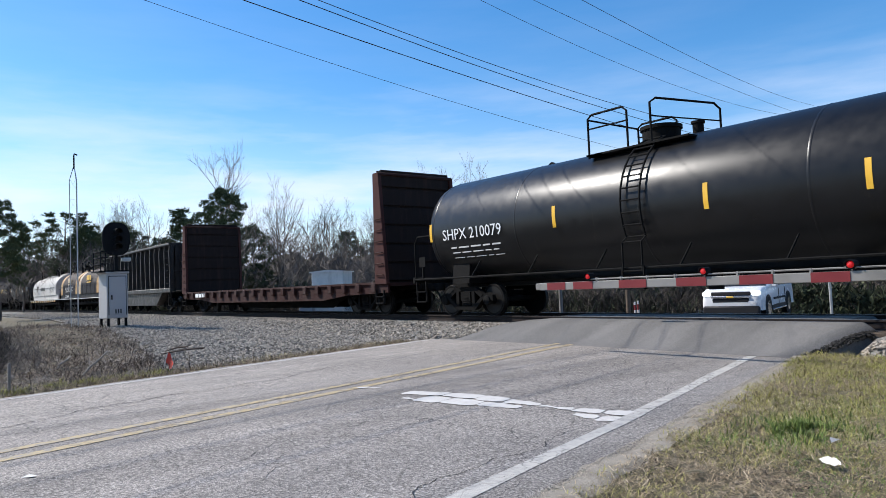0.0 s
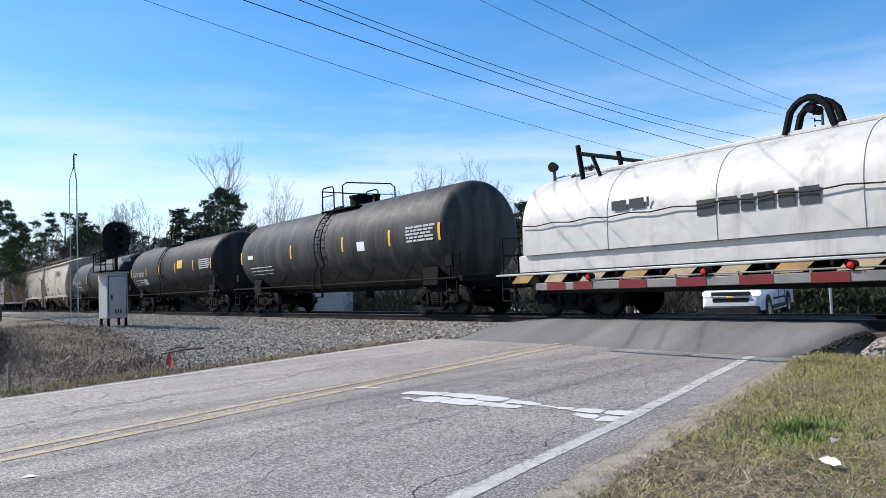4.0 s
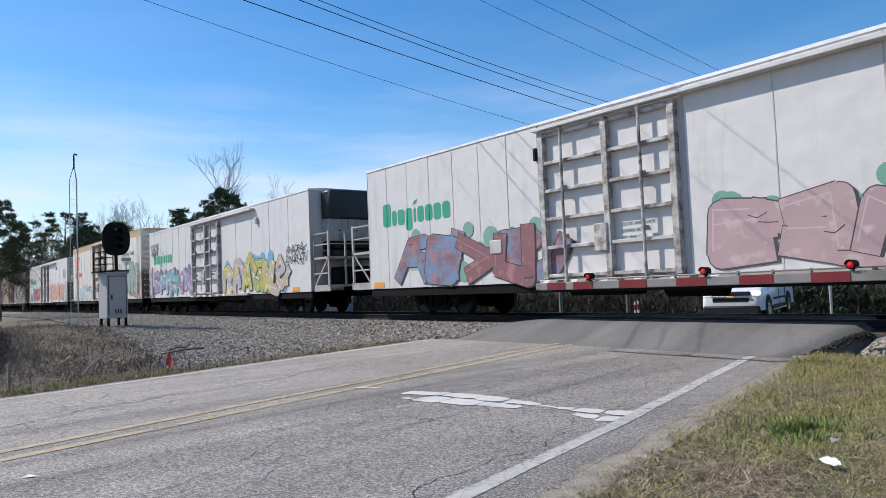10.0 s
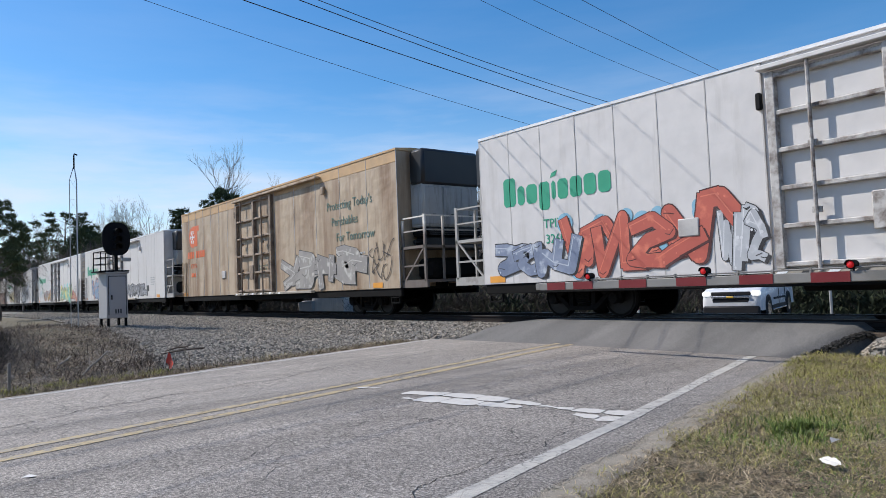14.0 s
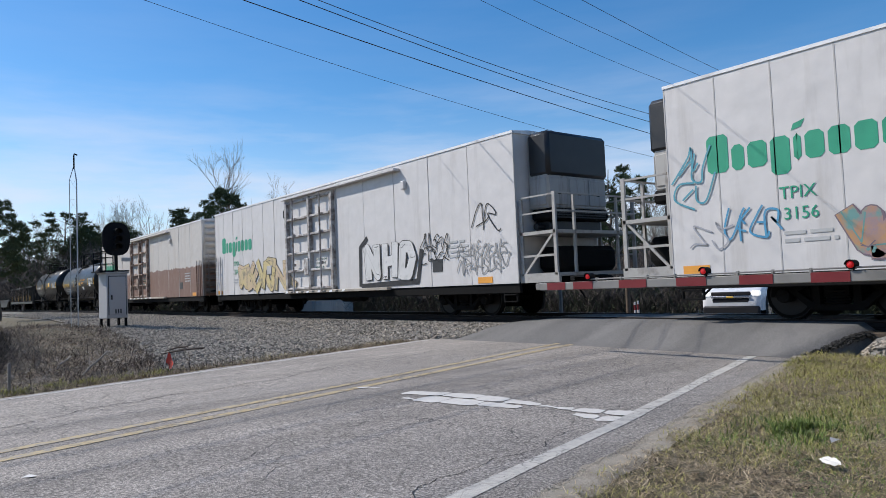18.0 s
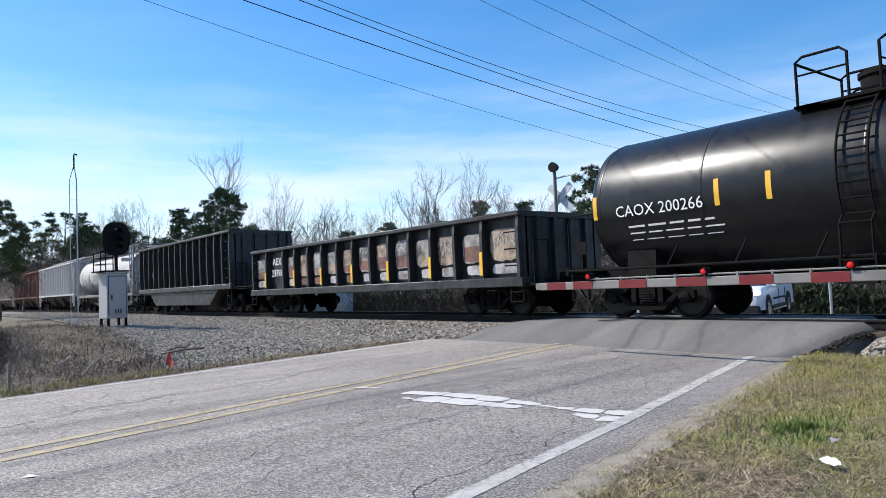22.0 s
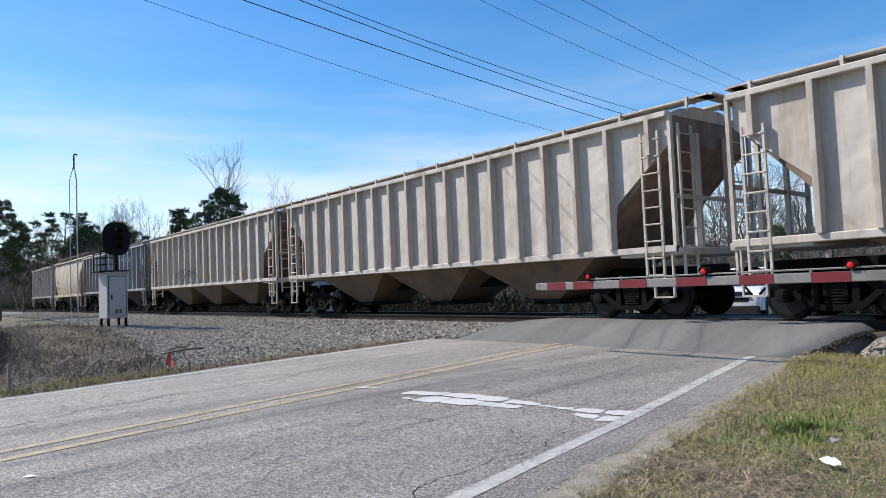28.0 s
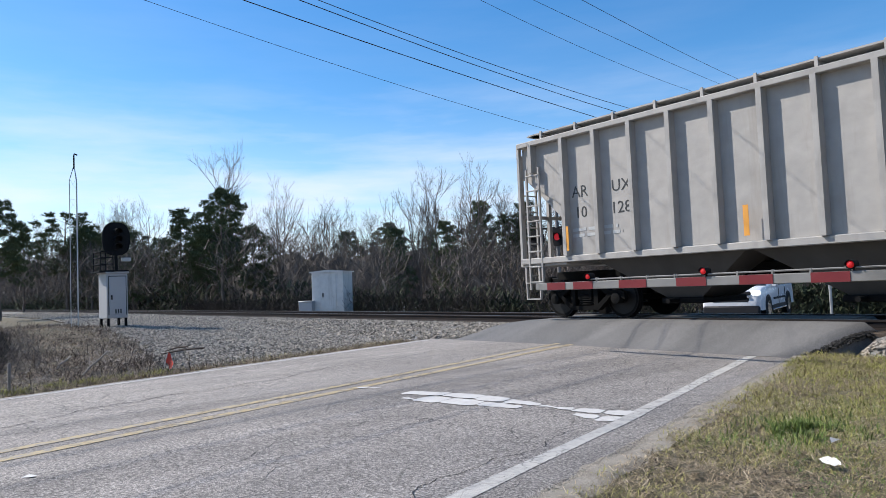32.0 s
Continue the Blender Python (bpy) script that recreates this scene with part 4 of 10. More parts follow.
# ---- tank cars ----
def tank_car(label, s0, s1, ladder_at, paint, mark, number, style, seed=0, R=1.52, zc=2.42, over=0.35, marks=(), rails=(-0.65, 0.2, 0.83), reflect=(-0.3, 0.22, 0.6), size=0.42, placards=()):
    car, half = rolling("tank_car", label, s0, s1, "cars of the train", inset=1.75)
    n = 48
    prof = []
    L = half - over
    for k in range(9):
        a = math.pi / 2 * k / 8
        prof.append((-L - 0.0 + 0.55 * (1 - math.sin(a)) - 0.0, R * math.sin(a) if k else 0.02))
    prof = [(-L + 0.55 * (1 - math.cos(math.pi / 2 * k / 8)), max(0.03, R * math.sin(math.pi / 2 * k / 8))) for k in range(9)]
    prof += [(-p[0], p[1]) for p in reversed(prof)]
    rows = [[(x, r * math.cos(2 * math.pi * k / n), zc + r * math.sin(2 * math.pi * k / n)) for k in range(n)] for x, r in prof]
    part("tank", Shape().rings(rows), M[paint], car, "long welded cylindrical tank with dished heads")
    for x in (-L + 0.62, -L / 2.1, 0.12, L / 2.1, L - 0.62):
        ring = [[(x + dx, (R + dr) * math.cos(2 * math.pi * k / n), zc + (R + dr) * math.sin(2 * math.pi * k / n)) for k in range(n)] for dx, dr in ((-0.03, 0.0), (-0.02, 0.004), (0.02, 0.004), (0.03, 0.0))]
        part("weld_seam", Shape().rings(ring, caps=False), M[paint], car)
    for e in (-1, 1):
        part("saddle", Shape().prism([(-1.2, 0.9), (1.2, 0.9), (1.15, 1.5), (0.8, 1.15), (0, 1.0), (-0.8, 1.15), (-1.15, 1.5)], 0, e * (half - 1.75) - 0.35, e * (half - 1.75) + 0.35), M["steel_dark"], car)
        part("end_sill", Shape().box(e * (half - 0.02), e * (half + 0.1), -1.5, 1.5, 0.95, 1.13, 0.02).box(e * (half - 0.7), e * half, -1.5, -1.1, 1.06, 1.1).box(e * (half - 0.7), e * half, 1.1, 1.5, 1.06, 1.1), M["steel_dark"], car)
        for y in (-1.48, 1.48):
            part("end_handrail", Shape().pipe([(e * (half - 0.05), y, 1.1), (e * (half - 0.05), y, 2.1), (e * (half - 0.15), y * 0.98, 2.3), (e * (half - 0.7), y * 0.96, 2.3)] if style == "new" else [(e * (half - 0.02), y, 1.1), (e * (half - 0.02), y, 1.75), (e * (half - 0.3), y, 1.8), (e * (half - 0.3), y, 1.1)], 0.022), M["steel_dark"], car)
        part("end_placard_post", Shape().box(e * (half - 0.45), e * (half - 0.41), -1.52, -1.46, 1.1, 1.65).box(e * (half - 0.58), e * (half - 0.3), -1.53, -1.51, 1.42, 1.7), M["steel_dark"], car)
    wheel = Shape()
    for k in range(14):
        a, b = 2 * math.pi * k / 14, 2 * math.pi * (k + 1) / 14
        wheel.tube((half + 0.06, 0.75 + 0.28 * math.cos(a), 1.65 + 0.28 * math.sin(a)), (half + 0.06, 0.75 + 0.28 * math.cos(b), 1.65 + 0.28 * math.sin(b)), 0.016, 5)
    wheel.tube((half + 0.06, 0.47, 1.65), (half + 0.06, 1.03, 1.65), 0.014, 5).tube((half + 0.06, 0.75, 1.37), (half + 0.06, 0.75, 1.93), 0.014, 5).box(half - 0.02, half + 0.06, 0.7, 0.8, 1.1, 1.7)
    part("brake_wheel", wheel, M["steel_dark"], car)
    for y in (-1.53, 1.53):
        rl = Shape().pipe([(-half + 0.1, y, 1.06), (half - 0.1, y, 1.06)], 0.028)
        part("side_rail", rl, M["steel_dark"], car, "thin side rail along the foot of the tank")
        for k in range(6):
            x = -half + 2.6 + k * (2 * half - 5.2) / 5
            part("rail_bracket", Shape().tube((x, y, 1.06), (x + 0.12, y * 0.84, 1.5), 0.02, 6), M["steel_dark"], car)
    # fittings platform, housing and rails over the middle
    lx = ladder_at - (s0 + s1) / 2
    zt = zc + R
    p0, p1, hp = rails
    part("platform", Shape().box(lx + p0 - 0.05, lx + hp + 0.9, -1.0, -0.5, zt - 0.2, zt - 0.16).box(lx + p0 - 0.05, lx + hp + 0.9, 0.5, 1.0, zt - 0.2, zt - 0.16).box(lx + p0 - 0.05, lx + p0 + 0.4, -1.0, 1.0, zt - 0.2, zt - 0.16), M["steel_dark"], car, "open grating platform")
    hx = lx + (p0 + hp) / 2 + 0.45
    part("valve_housing", Shape().tube((hx, 0, zt - 0.1), (hx, 0, zt + 0.26), 0.42, 20).tube((hx, 0, zt + 0.26), (hx, 0, zt + 0.34), 0.46, 20), M["steel_dark"], car, "cylindrical valve housing")
    part("relief_valve", Shape().tube((hx + 0.85, 0.1, zt - 0.05), (hx + 0.85, 0.1, zt + 0.25), 0.12, 12).tube((hx + 0.85, 0.1, zt + 0.25), (hx + 0.85, 0.1, zt + 0.3), 0.15, 12), M["steel_dark"], car)
    zt2 = 4.62
    for y in (-0.95, 0.95):
        part("platform_railing", Shape().pipe([(lx + p0, y, zt - 0.25), (lx + p0, y, zt2 - 0.08), (lx + p0 + 0.12, y, zt2), (lx + p1 - 0.12, y, zt2), (lx + p1, y, zt2 - 0.1), (lx + p1, y, zt - 0.2)], 0.026, 7).pipe([(lx + p0, y, zt2 - 0.32), (lx + p1, y, zt2 - 0.32)], 0.018), M["steel_dark"], car, "bent tube railing")
    part("platform_railing", Shape().pipe([(lx + p0, -0.95, zt2 - 0.1), (lx + p0, 0.95, zt2 - 0.1)], 0.024), M["steel_dark"], car)
    hq = lx + hp
    part("platform_hoop", Shape().pipe([(hq, -0.95, zt - 0.2), (hq, -0.95, zt2 - 0.06), (hq + 0.05, -0.8, zt2 + 0.04), (hq + 0.45, 0.8, zt2 + 0.04), (hq + 0.5, 0.95, zt2 - 0.08), (hq + 0.5, 0.95, zt - 0.2)], 0.026, 7).pipe([(hq, -0.95, zt2 - 0.35), (hq + 0.5, 0.95, zt2 - 0.35)], 0.018), M["steel_dark"], car, "bent tube guard hoop")
    lad = Shape()
    arc = [(-(R + 0.09) * math.cos(a), zc + (R + 0.09) * math.sin(a)) for a in [radians(-25 + 9.5 * k) for k in range(11)]]
    arc = [(-R - 0.1, 1.0), (-R - 0.1, 1.6)] + arc
    for dx in (-0.24, 0.24):
        lad.pipe([(lx + dx, y, z) for y, z in arc], 0.022, 6)
    for y, z in arc:
        lad.tube((lx - 0.24, y, z), (lx + 0.24, y, z), 0.018, 6)
    lad.box(lx - 0.28, lx + 0.28, -R - 0.16, -R - 0.04, 0.62, 0.66).box(lx - 0.28, lx - 0.25, -R - 0.12, -R - 0.08, 0.62, 1.1).box(lx + 0.25, lx + 0.28, -R - 0.12, -R - 0.08, 0.62, 1.1)
    part("side_ladder", lad, M["steel_dark"], car, "curved tube ladder up the tank")
    part("bottom_outlet", Shape().tube((lx + 0.9, 0, 0.55), (lx + 0.9, 0, 1.0), 0.16, 12).box(lx + 0.6, lx + 1.2, -0.25, 0.25, 0.82, 0.95), M["steel_dark"], car)
    # reflective strips bent to the tank, marks
    def curved(x0, x1, z0, z1, mat, name, d=0.006):
        s = Shape()
        rows = []
        for k in range(5):
            z = z0 + (z1 - z0) * k / 4
            a = math.asin(max(-0.999, min(0.999, (z - zc) / (R + d))))
            y = -(R + d) * math.cos(a)
            rows.append([(x0, y, z), (x1, y, z), (x1, y + 0.008, z), (x0, y + 0.008, z)])
        s.rings(rows)
        return part(name, s, mat, car)
    for x in (-L + 0.5, *[L * q for q in reflect], L - 0.5):
        curved(x - 0.05, x + 0.05, zc - 0.28, zc + 0.22, M["yellow"], "reflector_strip")
    def tangent(body, size, mat, x, z, name="lettering"):
        a = math.asin((z + size * 0.35 - zc) / R)
        ob = writing(body, size, mat, car, 0, 0, 0, name)
        ob.location = (x, -(R + 0.012) * math.cos(a), z)
        ob.rotation_euler = (-a, 0, 0)
        return ob
    if mark:
        size = 0.38 if style == "old" else size
        tangent(mark + " " + number, size, M["grey_mark"] if style == "old" else M["white_mark"] if style != "utlx" else M["yellow_mark"], -L + 1.05, zc - 0.28)
    for t, sz, x, z, mt in placards:
        tangent(t, sz, M[mt], x, z)
    r2 = random.Random(seed)
    curved_bars = Shape()
    for row in range(3):
        z = zc - 0.52 - row * 0.13
        a = math.asin((z - zc) / R)
        x = -L + 1.3
        while x < -L + 3.2:
            w = r2.uniform(0.2, 0.45)
            curved_bars.box(x, x + w, -(R + 0.012) * math.cos(a) - 0.0, -(R + 0.002) * math.cos(a), z, z + 0.07)
            x += w + 0.09
    for row in range(5):
        z = zc + 0.16 - row * 0.1
        a = math.asin((z - zc) / R)
        x = L - 2.1
        while x < L - 0.85:
            w = r2.uniform(0.12, 0.4)
            curved_bars.box(x, x + w, -(R + 0.012) * math.cos(a), -(R + 0.002) * math.cos(a), z, z + 0.06)
            x += w + 0.04
    tagged(part("stencil_line", curved_bars, M["grey_mark"], car, "rows of small faded stencilled writing"), kind="stuff")
    for (x, z, w, h, mt) in marks:
        curved(x, x + w, z, z + h, M[mt], "stencil_panel", 0.009)
    steps(car, half)
    return car


# ---- gondolas ----
def gondola(label, s0, s1, top, chord, paint, nrib, belly, taper=0.0, seed=1, posts=None):
    car, half = rolling("gondola_car", label, s0, s1, "cars of the train", inset=1.65)
    W = 1.52
    w = Shape()
    for y in (-1, 1):
        w.box(-half, half, y * (W - 0.22), y * (W - 0.28), chord, top - 0.02)
    part("side_wall", w, M[paint], car, "steel plate walls with dents")
    r = random.Random(seed)
    pitch = 2 * half / nrib
    posts = [-half + k * pitch for k in (posts or range(nrib + 1))]
    for a_, b_ in zip(posts, posts[1:]):
        x0, x1 = a_ + 0.1, b_ - 0.1
        d = r.uniform(0.02, 0.07)
        z0, z1 = chord + 0.1, top - 0.3
        xm, zm = x0 + (x1 - x0) * r.uniform(0.4, 0.6), z0 + (z1 - z0) * r.uniform(0.35, 0.6)
        n, rows = 6, []
        for i in range(n + 1):
            row = []
            for j in range(n + 1):
                u, w_ = i / n, j / n
                row.append((x0 + (x1 - x0) * u, -W + 0.218 - d * (math.sin(math.pi * u) * math.sin(math.pi * w_)) ** 0.7 * r.uniform(0.8, 1.15), z0 + (z1 - z0) * w_))
            rows.append(row)
        part("bulged_plate", Shape().rings(rows, close=False, caps=False), M[paint], car)
    rib = Shape().prism([(-W + 0.22, chord), (-W - 0.02, chord), (-W - 0.04, top - 0.5), (-W + 0.0, top - 0.06), (-W + 0.22, top - 0.06)], 0, -0.05, 0.05).mesh("side_post", M[paint])
    for x in posts:
        x = min(max(x, -half + 0.06), half - 0.06)
        part("side_post", rib, None, car, loc=(x, 0, 0))
        part("side_post", rib, None, car, loc=(x, 0, 0), turn=math.pi)
    for y in (-1, 1):
        part("top_chord", Shape().box(-half - 0.05, half + 0.05, y * (W - 0.28), y * (W + 0.06), top - 0.12, top, 0.02), M[paint], car)
        part("bottom_chord", Shape().box(-half - 0.1, half + 0.1, y * (W - 0.28), y * (W + 0.06), chord - 0.22, chord + 0.02, 0.02), M[paint], car)
    for e in (-1, 1):
        ew = Shape().box(e * (half - 0.08), e * half, -W + 0.1, W - 0.1, chord - 0.1, top - 0.03)
        part("end_wall", ew, M[paint], car)
        part("end_cap", Shape().box(e * (half + 0.002), e * (half + 0.06), -W + 0.05, W - 0.05, top - 0.14, top - 0.0), M[paint], car)
        for y in (-0.9, -0.3, 0.3, 0.9):
            part("end_post", Shape().box(e * half, e * (half + 0.09), y - 0.06, y + 0.06, chord - 0.1, top - 0.145), M[paint], car)
        pf = Shape().box(e * half, e * (half + 0.45), -1.45, 1.45, chord - 0.2, chord - 0.14)
        part("end_platform", pf, M["steel_dark"], car)
        hr = Shape().pipe([(e * (half + 0.35), -1.4, chord - 0.15), (e * (half + 0.35), -1.4, chord + 0.9), (e * (half + 0.35), -0.9, chord + 0.9), (e * (half + 0.35), -0.9, chord - 0.15)], 0.02)
        part("end_handrail", hr, M["steel_dark"], car)
    if belly:
        L = half - 2.9
        part("belly", Shape().prism([(-L - 1.2, chord - 0.2), (L + 1.2, chord - 0.2), (L, 0.4), (-L, 0.4)], 1, -1.45, 1.45), M[paint], car, "deep tub floor between the trucks")
    else:
        part("floor", Shape().box(-half, half, -W + 0.12, W - 0.12, chord - 0.18, chord - 0.05), M[paint], car)
    ladder(car, -half + 0.12, -half + 0.5, chord + 0.1, top - 0.3, y=-W - 0.03, stiles=False)
    ladder(car, half - 0.5, half - 0.12, chord + 0.1, top - 0.3, y=-W - 0.03, stiles=False)
    steps(car, half + 0.2, 0.4, chord - 0.1)
    return car, half


# ---- covered hoppers ----
def roof_gear(car, half, z, y0, mat, railing=True, n=9, hatch=True, board=0.44, board_mat=None):
    """Running boards on posts along both sides of the roof, and the hatch trough."""
    for y in (-1, 1):
        s = Shape().box(-half - 0.35, half + 0.35, y * (y0 - board), y * (y0 + 0.0), z, z + 0.035)
        part("running_board", s, board_mat or mat, car, "steel grating walkway")
        if railing:
            for k in range(n):
                p = Shape()
                x = -half + 0.1 + k * (2 * half - 0.2) / (n - 1)
                p.box(x - 0.03, x + 0.03, y * (y0 + 0.0), y * (y0 + 0.03), z - 0.32, z + 0.06)
                p.box(x - 0.02, x + 0.02, y * (y0 - 0.3), y * (y0 + 0.0), z - 0.06, z - 0.02)
                part("walkway_bracket", p, mat, car)
    if hatch:
        s = Shape().box(-half + 0.5, half - 0.5, -0.32, 0.32, z - 0.22, z - 0.02, 0.04)
        part("hatch_trough", s, mat, car)
    for sx in (-1, 1):
        part("end_walkway", Shape().box(sx * (half + 0.1), sx * (half + 0.45), -y0 + 0.05, y0 - 0.05, z, z + 0.035), board_mat or mat, car)


def hopper_bays(car, half, n, z0, mat, inset):
    L = half - inset
    pitch = 2 * L / n
    for k in range(n):
        xa, xb = -L + k * pitch, -L + (k + 1) * pitch
        xm = (xa + xb) / 2
        top = [(xa + 0.01, -1.4, z0), (xb - 0.01, -1.4, z0), (xb - 0.01, 1.4, z0), (xa + 0.01, 1.4, z0)]
        bot = [(xm - 0.4, -0.75, 0.42), (xm + 0.4, -0.75, 0.42), (xm + 0.4, 0.75, 0.42), (xm - 0.4, 0.75, 0.42)]
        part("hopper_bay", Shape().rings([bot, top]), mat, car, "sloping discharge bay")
        part("outlet_gate", Shape().box(xm - 0.48, xm + 0.48, -0.85, 0.85, 0.3, 0.42, 0.02).tube((xm - 0.1, -1.2, 0.36), (xm - 0.1, -0.8, 0.36), 0.05, 8), M["steel_dark"], car)


def hopper_ends(car, half, z_sill, eave, mat, W=1.5, slope=True, body_half=None):
    """Corner posts, cross bars, ladders and platform at the open ends."""
    for e in (-1, 1):
        for y in (-W, W):
            part("corner_post", Shape().box(e * (half - 0.07), e * half, y - 0.05, y + 0.05, z_sill - 0.15, eave), mat, car)
        for y in (-0.55, 0.55):
            part("end_post", Shape().box(e * (half - 0.1), e * (half - 0.02), y - 0.05, y + 0.05, z_sill - 0.1, eave - 0.3), mat, car)
        part("end_bar", Shape().box(e * (half - 0.07), e * half, -W, W, 2.4, 2.48), mat, car)
        part("end_platform", Shape().box(e * (half - 1.4), e * (half + 0.08), -W, W, z_sill - 0.2, z_sill - 0.05, 0.02), mat, car)
        ladder(car, e * (half - 0.5) - 0.2, e * (half - 0.5) + 0.2, z_sill - 0.75, eave - 0.3 if e > 0 else eave - 0.6, y=-W - 0.05, step=0.36, mat=mat)
        end_ladder(car, -W + 0.15, -W + 0.6, e * (half + 0.04), z_sill - 0.6, eave - 0.2, mat)


M["slope_rust"] = surface("rust_brown_slope_sheet", (0.2, 0.14, 0.095), 0.7, var=0.25, dirt=(0.1, 0.06, 0.038), dirt_share=0.6, dirt_size=0.8, streak=True)


def ribbed_hopper(label, s0, s1, paint, bay, nrib, z_sill=1.47, eave=4.08, ridge=4.46, bays=3, seed=1, yellow=(), slope_x=1.35, slope_low=2.4, slope_high=3.5):
    car, half = rolling("covered_hopper_car", label, s0, s1, "cars of the train", inset=1.5)
    m = M[paint]
    W = 1.5
    # side sheets: a shallow bowed plate whose lower corners are cut back along the slope sheet
    for y in (-1, 1):
        poly = [(-half + slope_x + 0.25, z_sill), (half - slope_x - 0.25, z_sill), (half - slope_x - 0.1, slope_low), (half - 0.1, slope_high), (half - 0.1, eave), (-half + 0.1, eave), (-half + 0.1, slope_high), (-half + slope_x + 0.1, slope_low)]
        part("side_sheet", Shape().prism(poly, 1, y * (W - 0.1), y * (W - 0.05)), m, car, "flat side plating with dents")
    body = [(half - 0.12, slope_high), (half - 0.12, eave), (-half + 0.12, eave), (-half + 0.12, slope_high), (-half + 2.2, z_sill), (half - 2.2, z_sill)]
    part("slope_sheet", Shape().prism(body, 1, -W + 0.105, W - 0.105), M["slope_rust"] if paint == "hop_rib" else m, car, "slanting end sheets")
    pitch = (2 * half - 2 * slope_x - 0.4) / (nrib - 1)
    rib = Shape().prism([(-0.065, -W + 0.06), (-0.05, -W - 0.125), (0.05, -W - 0.125), (0.065, -W + 0.06)], 2, z_sill, eave - 0.06).mesh("side_post", m)
    for k in range(nrib):
        x = -half + slope_x + 0.2 + k * pitch
        part("side_post", rib, None, car, loc=(x, 0, 0))
        part("side_post", rib, None, car, loc=(x, 0, 0), turn=math.pi)
    short = Shape().prism([(-0.065, -W + 0.06), (-0.05, -W - 0.125), (0.05, -W - 0.125), (0.065, -W + 0.06)], 2, slope_low + 0.9, eave - 0.06).mesh("side_post", m)
    for e in (-1, 1):
        part("side_post", short, None, car, loc=(e * (half - 0.5), 0, 0))
    for y in (-1, 1):
        part("side_sill", Shape().box(-half, half, y * (W - 0.1), y * (W + 0.06), z_sill - 0.14, z_sill, 0.015), m, car)
        part("top_plate", Shape().box(-half + 0.05, half - 0.05, y * (W - 0.08), y * (W + 0.11), eave - 0.07, eave + 0.05, 0.015), m, car)
    rf = [[(x, y, z) for y, z in ((-W, eave), (-1.1, eave + 0.13), (-0.5, ridge - 0.12), (0.5, ridge - 0.12), (1.1, eave + 0.13), (W, eave))] for x in (-half + 0.1, half - 0.1)]
    part("roof", Shape().rings(rf), m, car, "cambered roof sheet")
    roof_gear(car, half, ridge, 0.75, m, n=11)
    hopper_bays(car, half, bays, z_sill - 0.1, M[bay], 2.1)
    hopper_ends(car, half, z_sill, eave, M["hop_cage"] if paint == "hop_blue" else m)
    strips(car, yellow, z_sill + 0.3, -W - 0.03, M["yellow"], 0.5, 0.14, "placard_panel")
    steps(car, half, 0.45, z_sill - 0.2, mat=m)
    return car, half


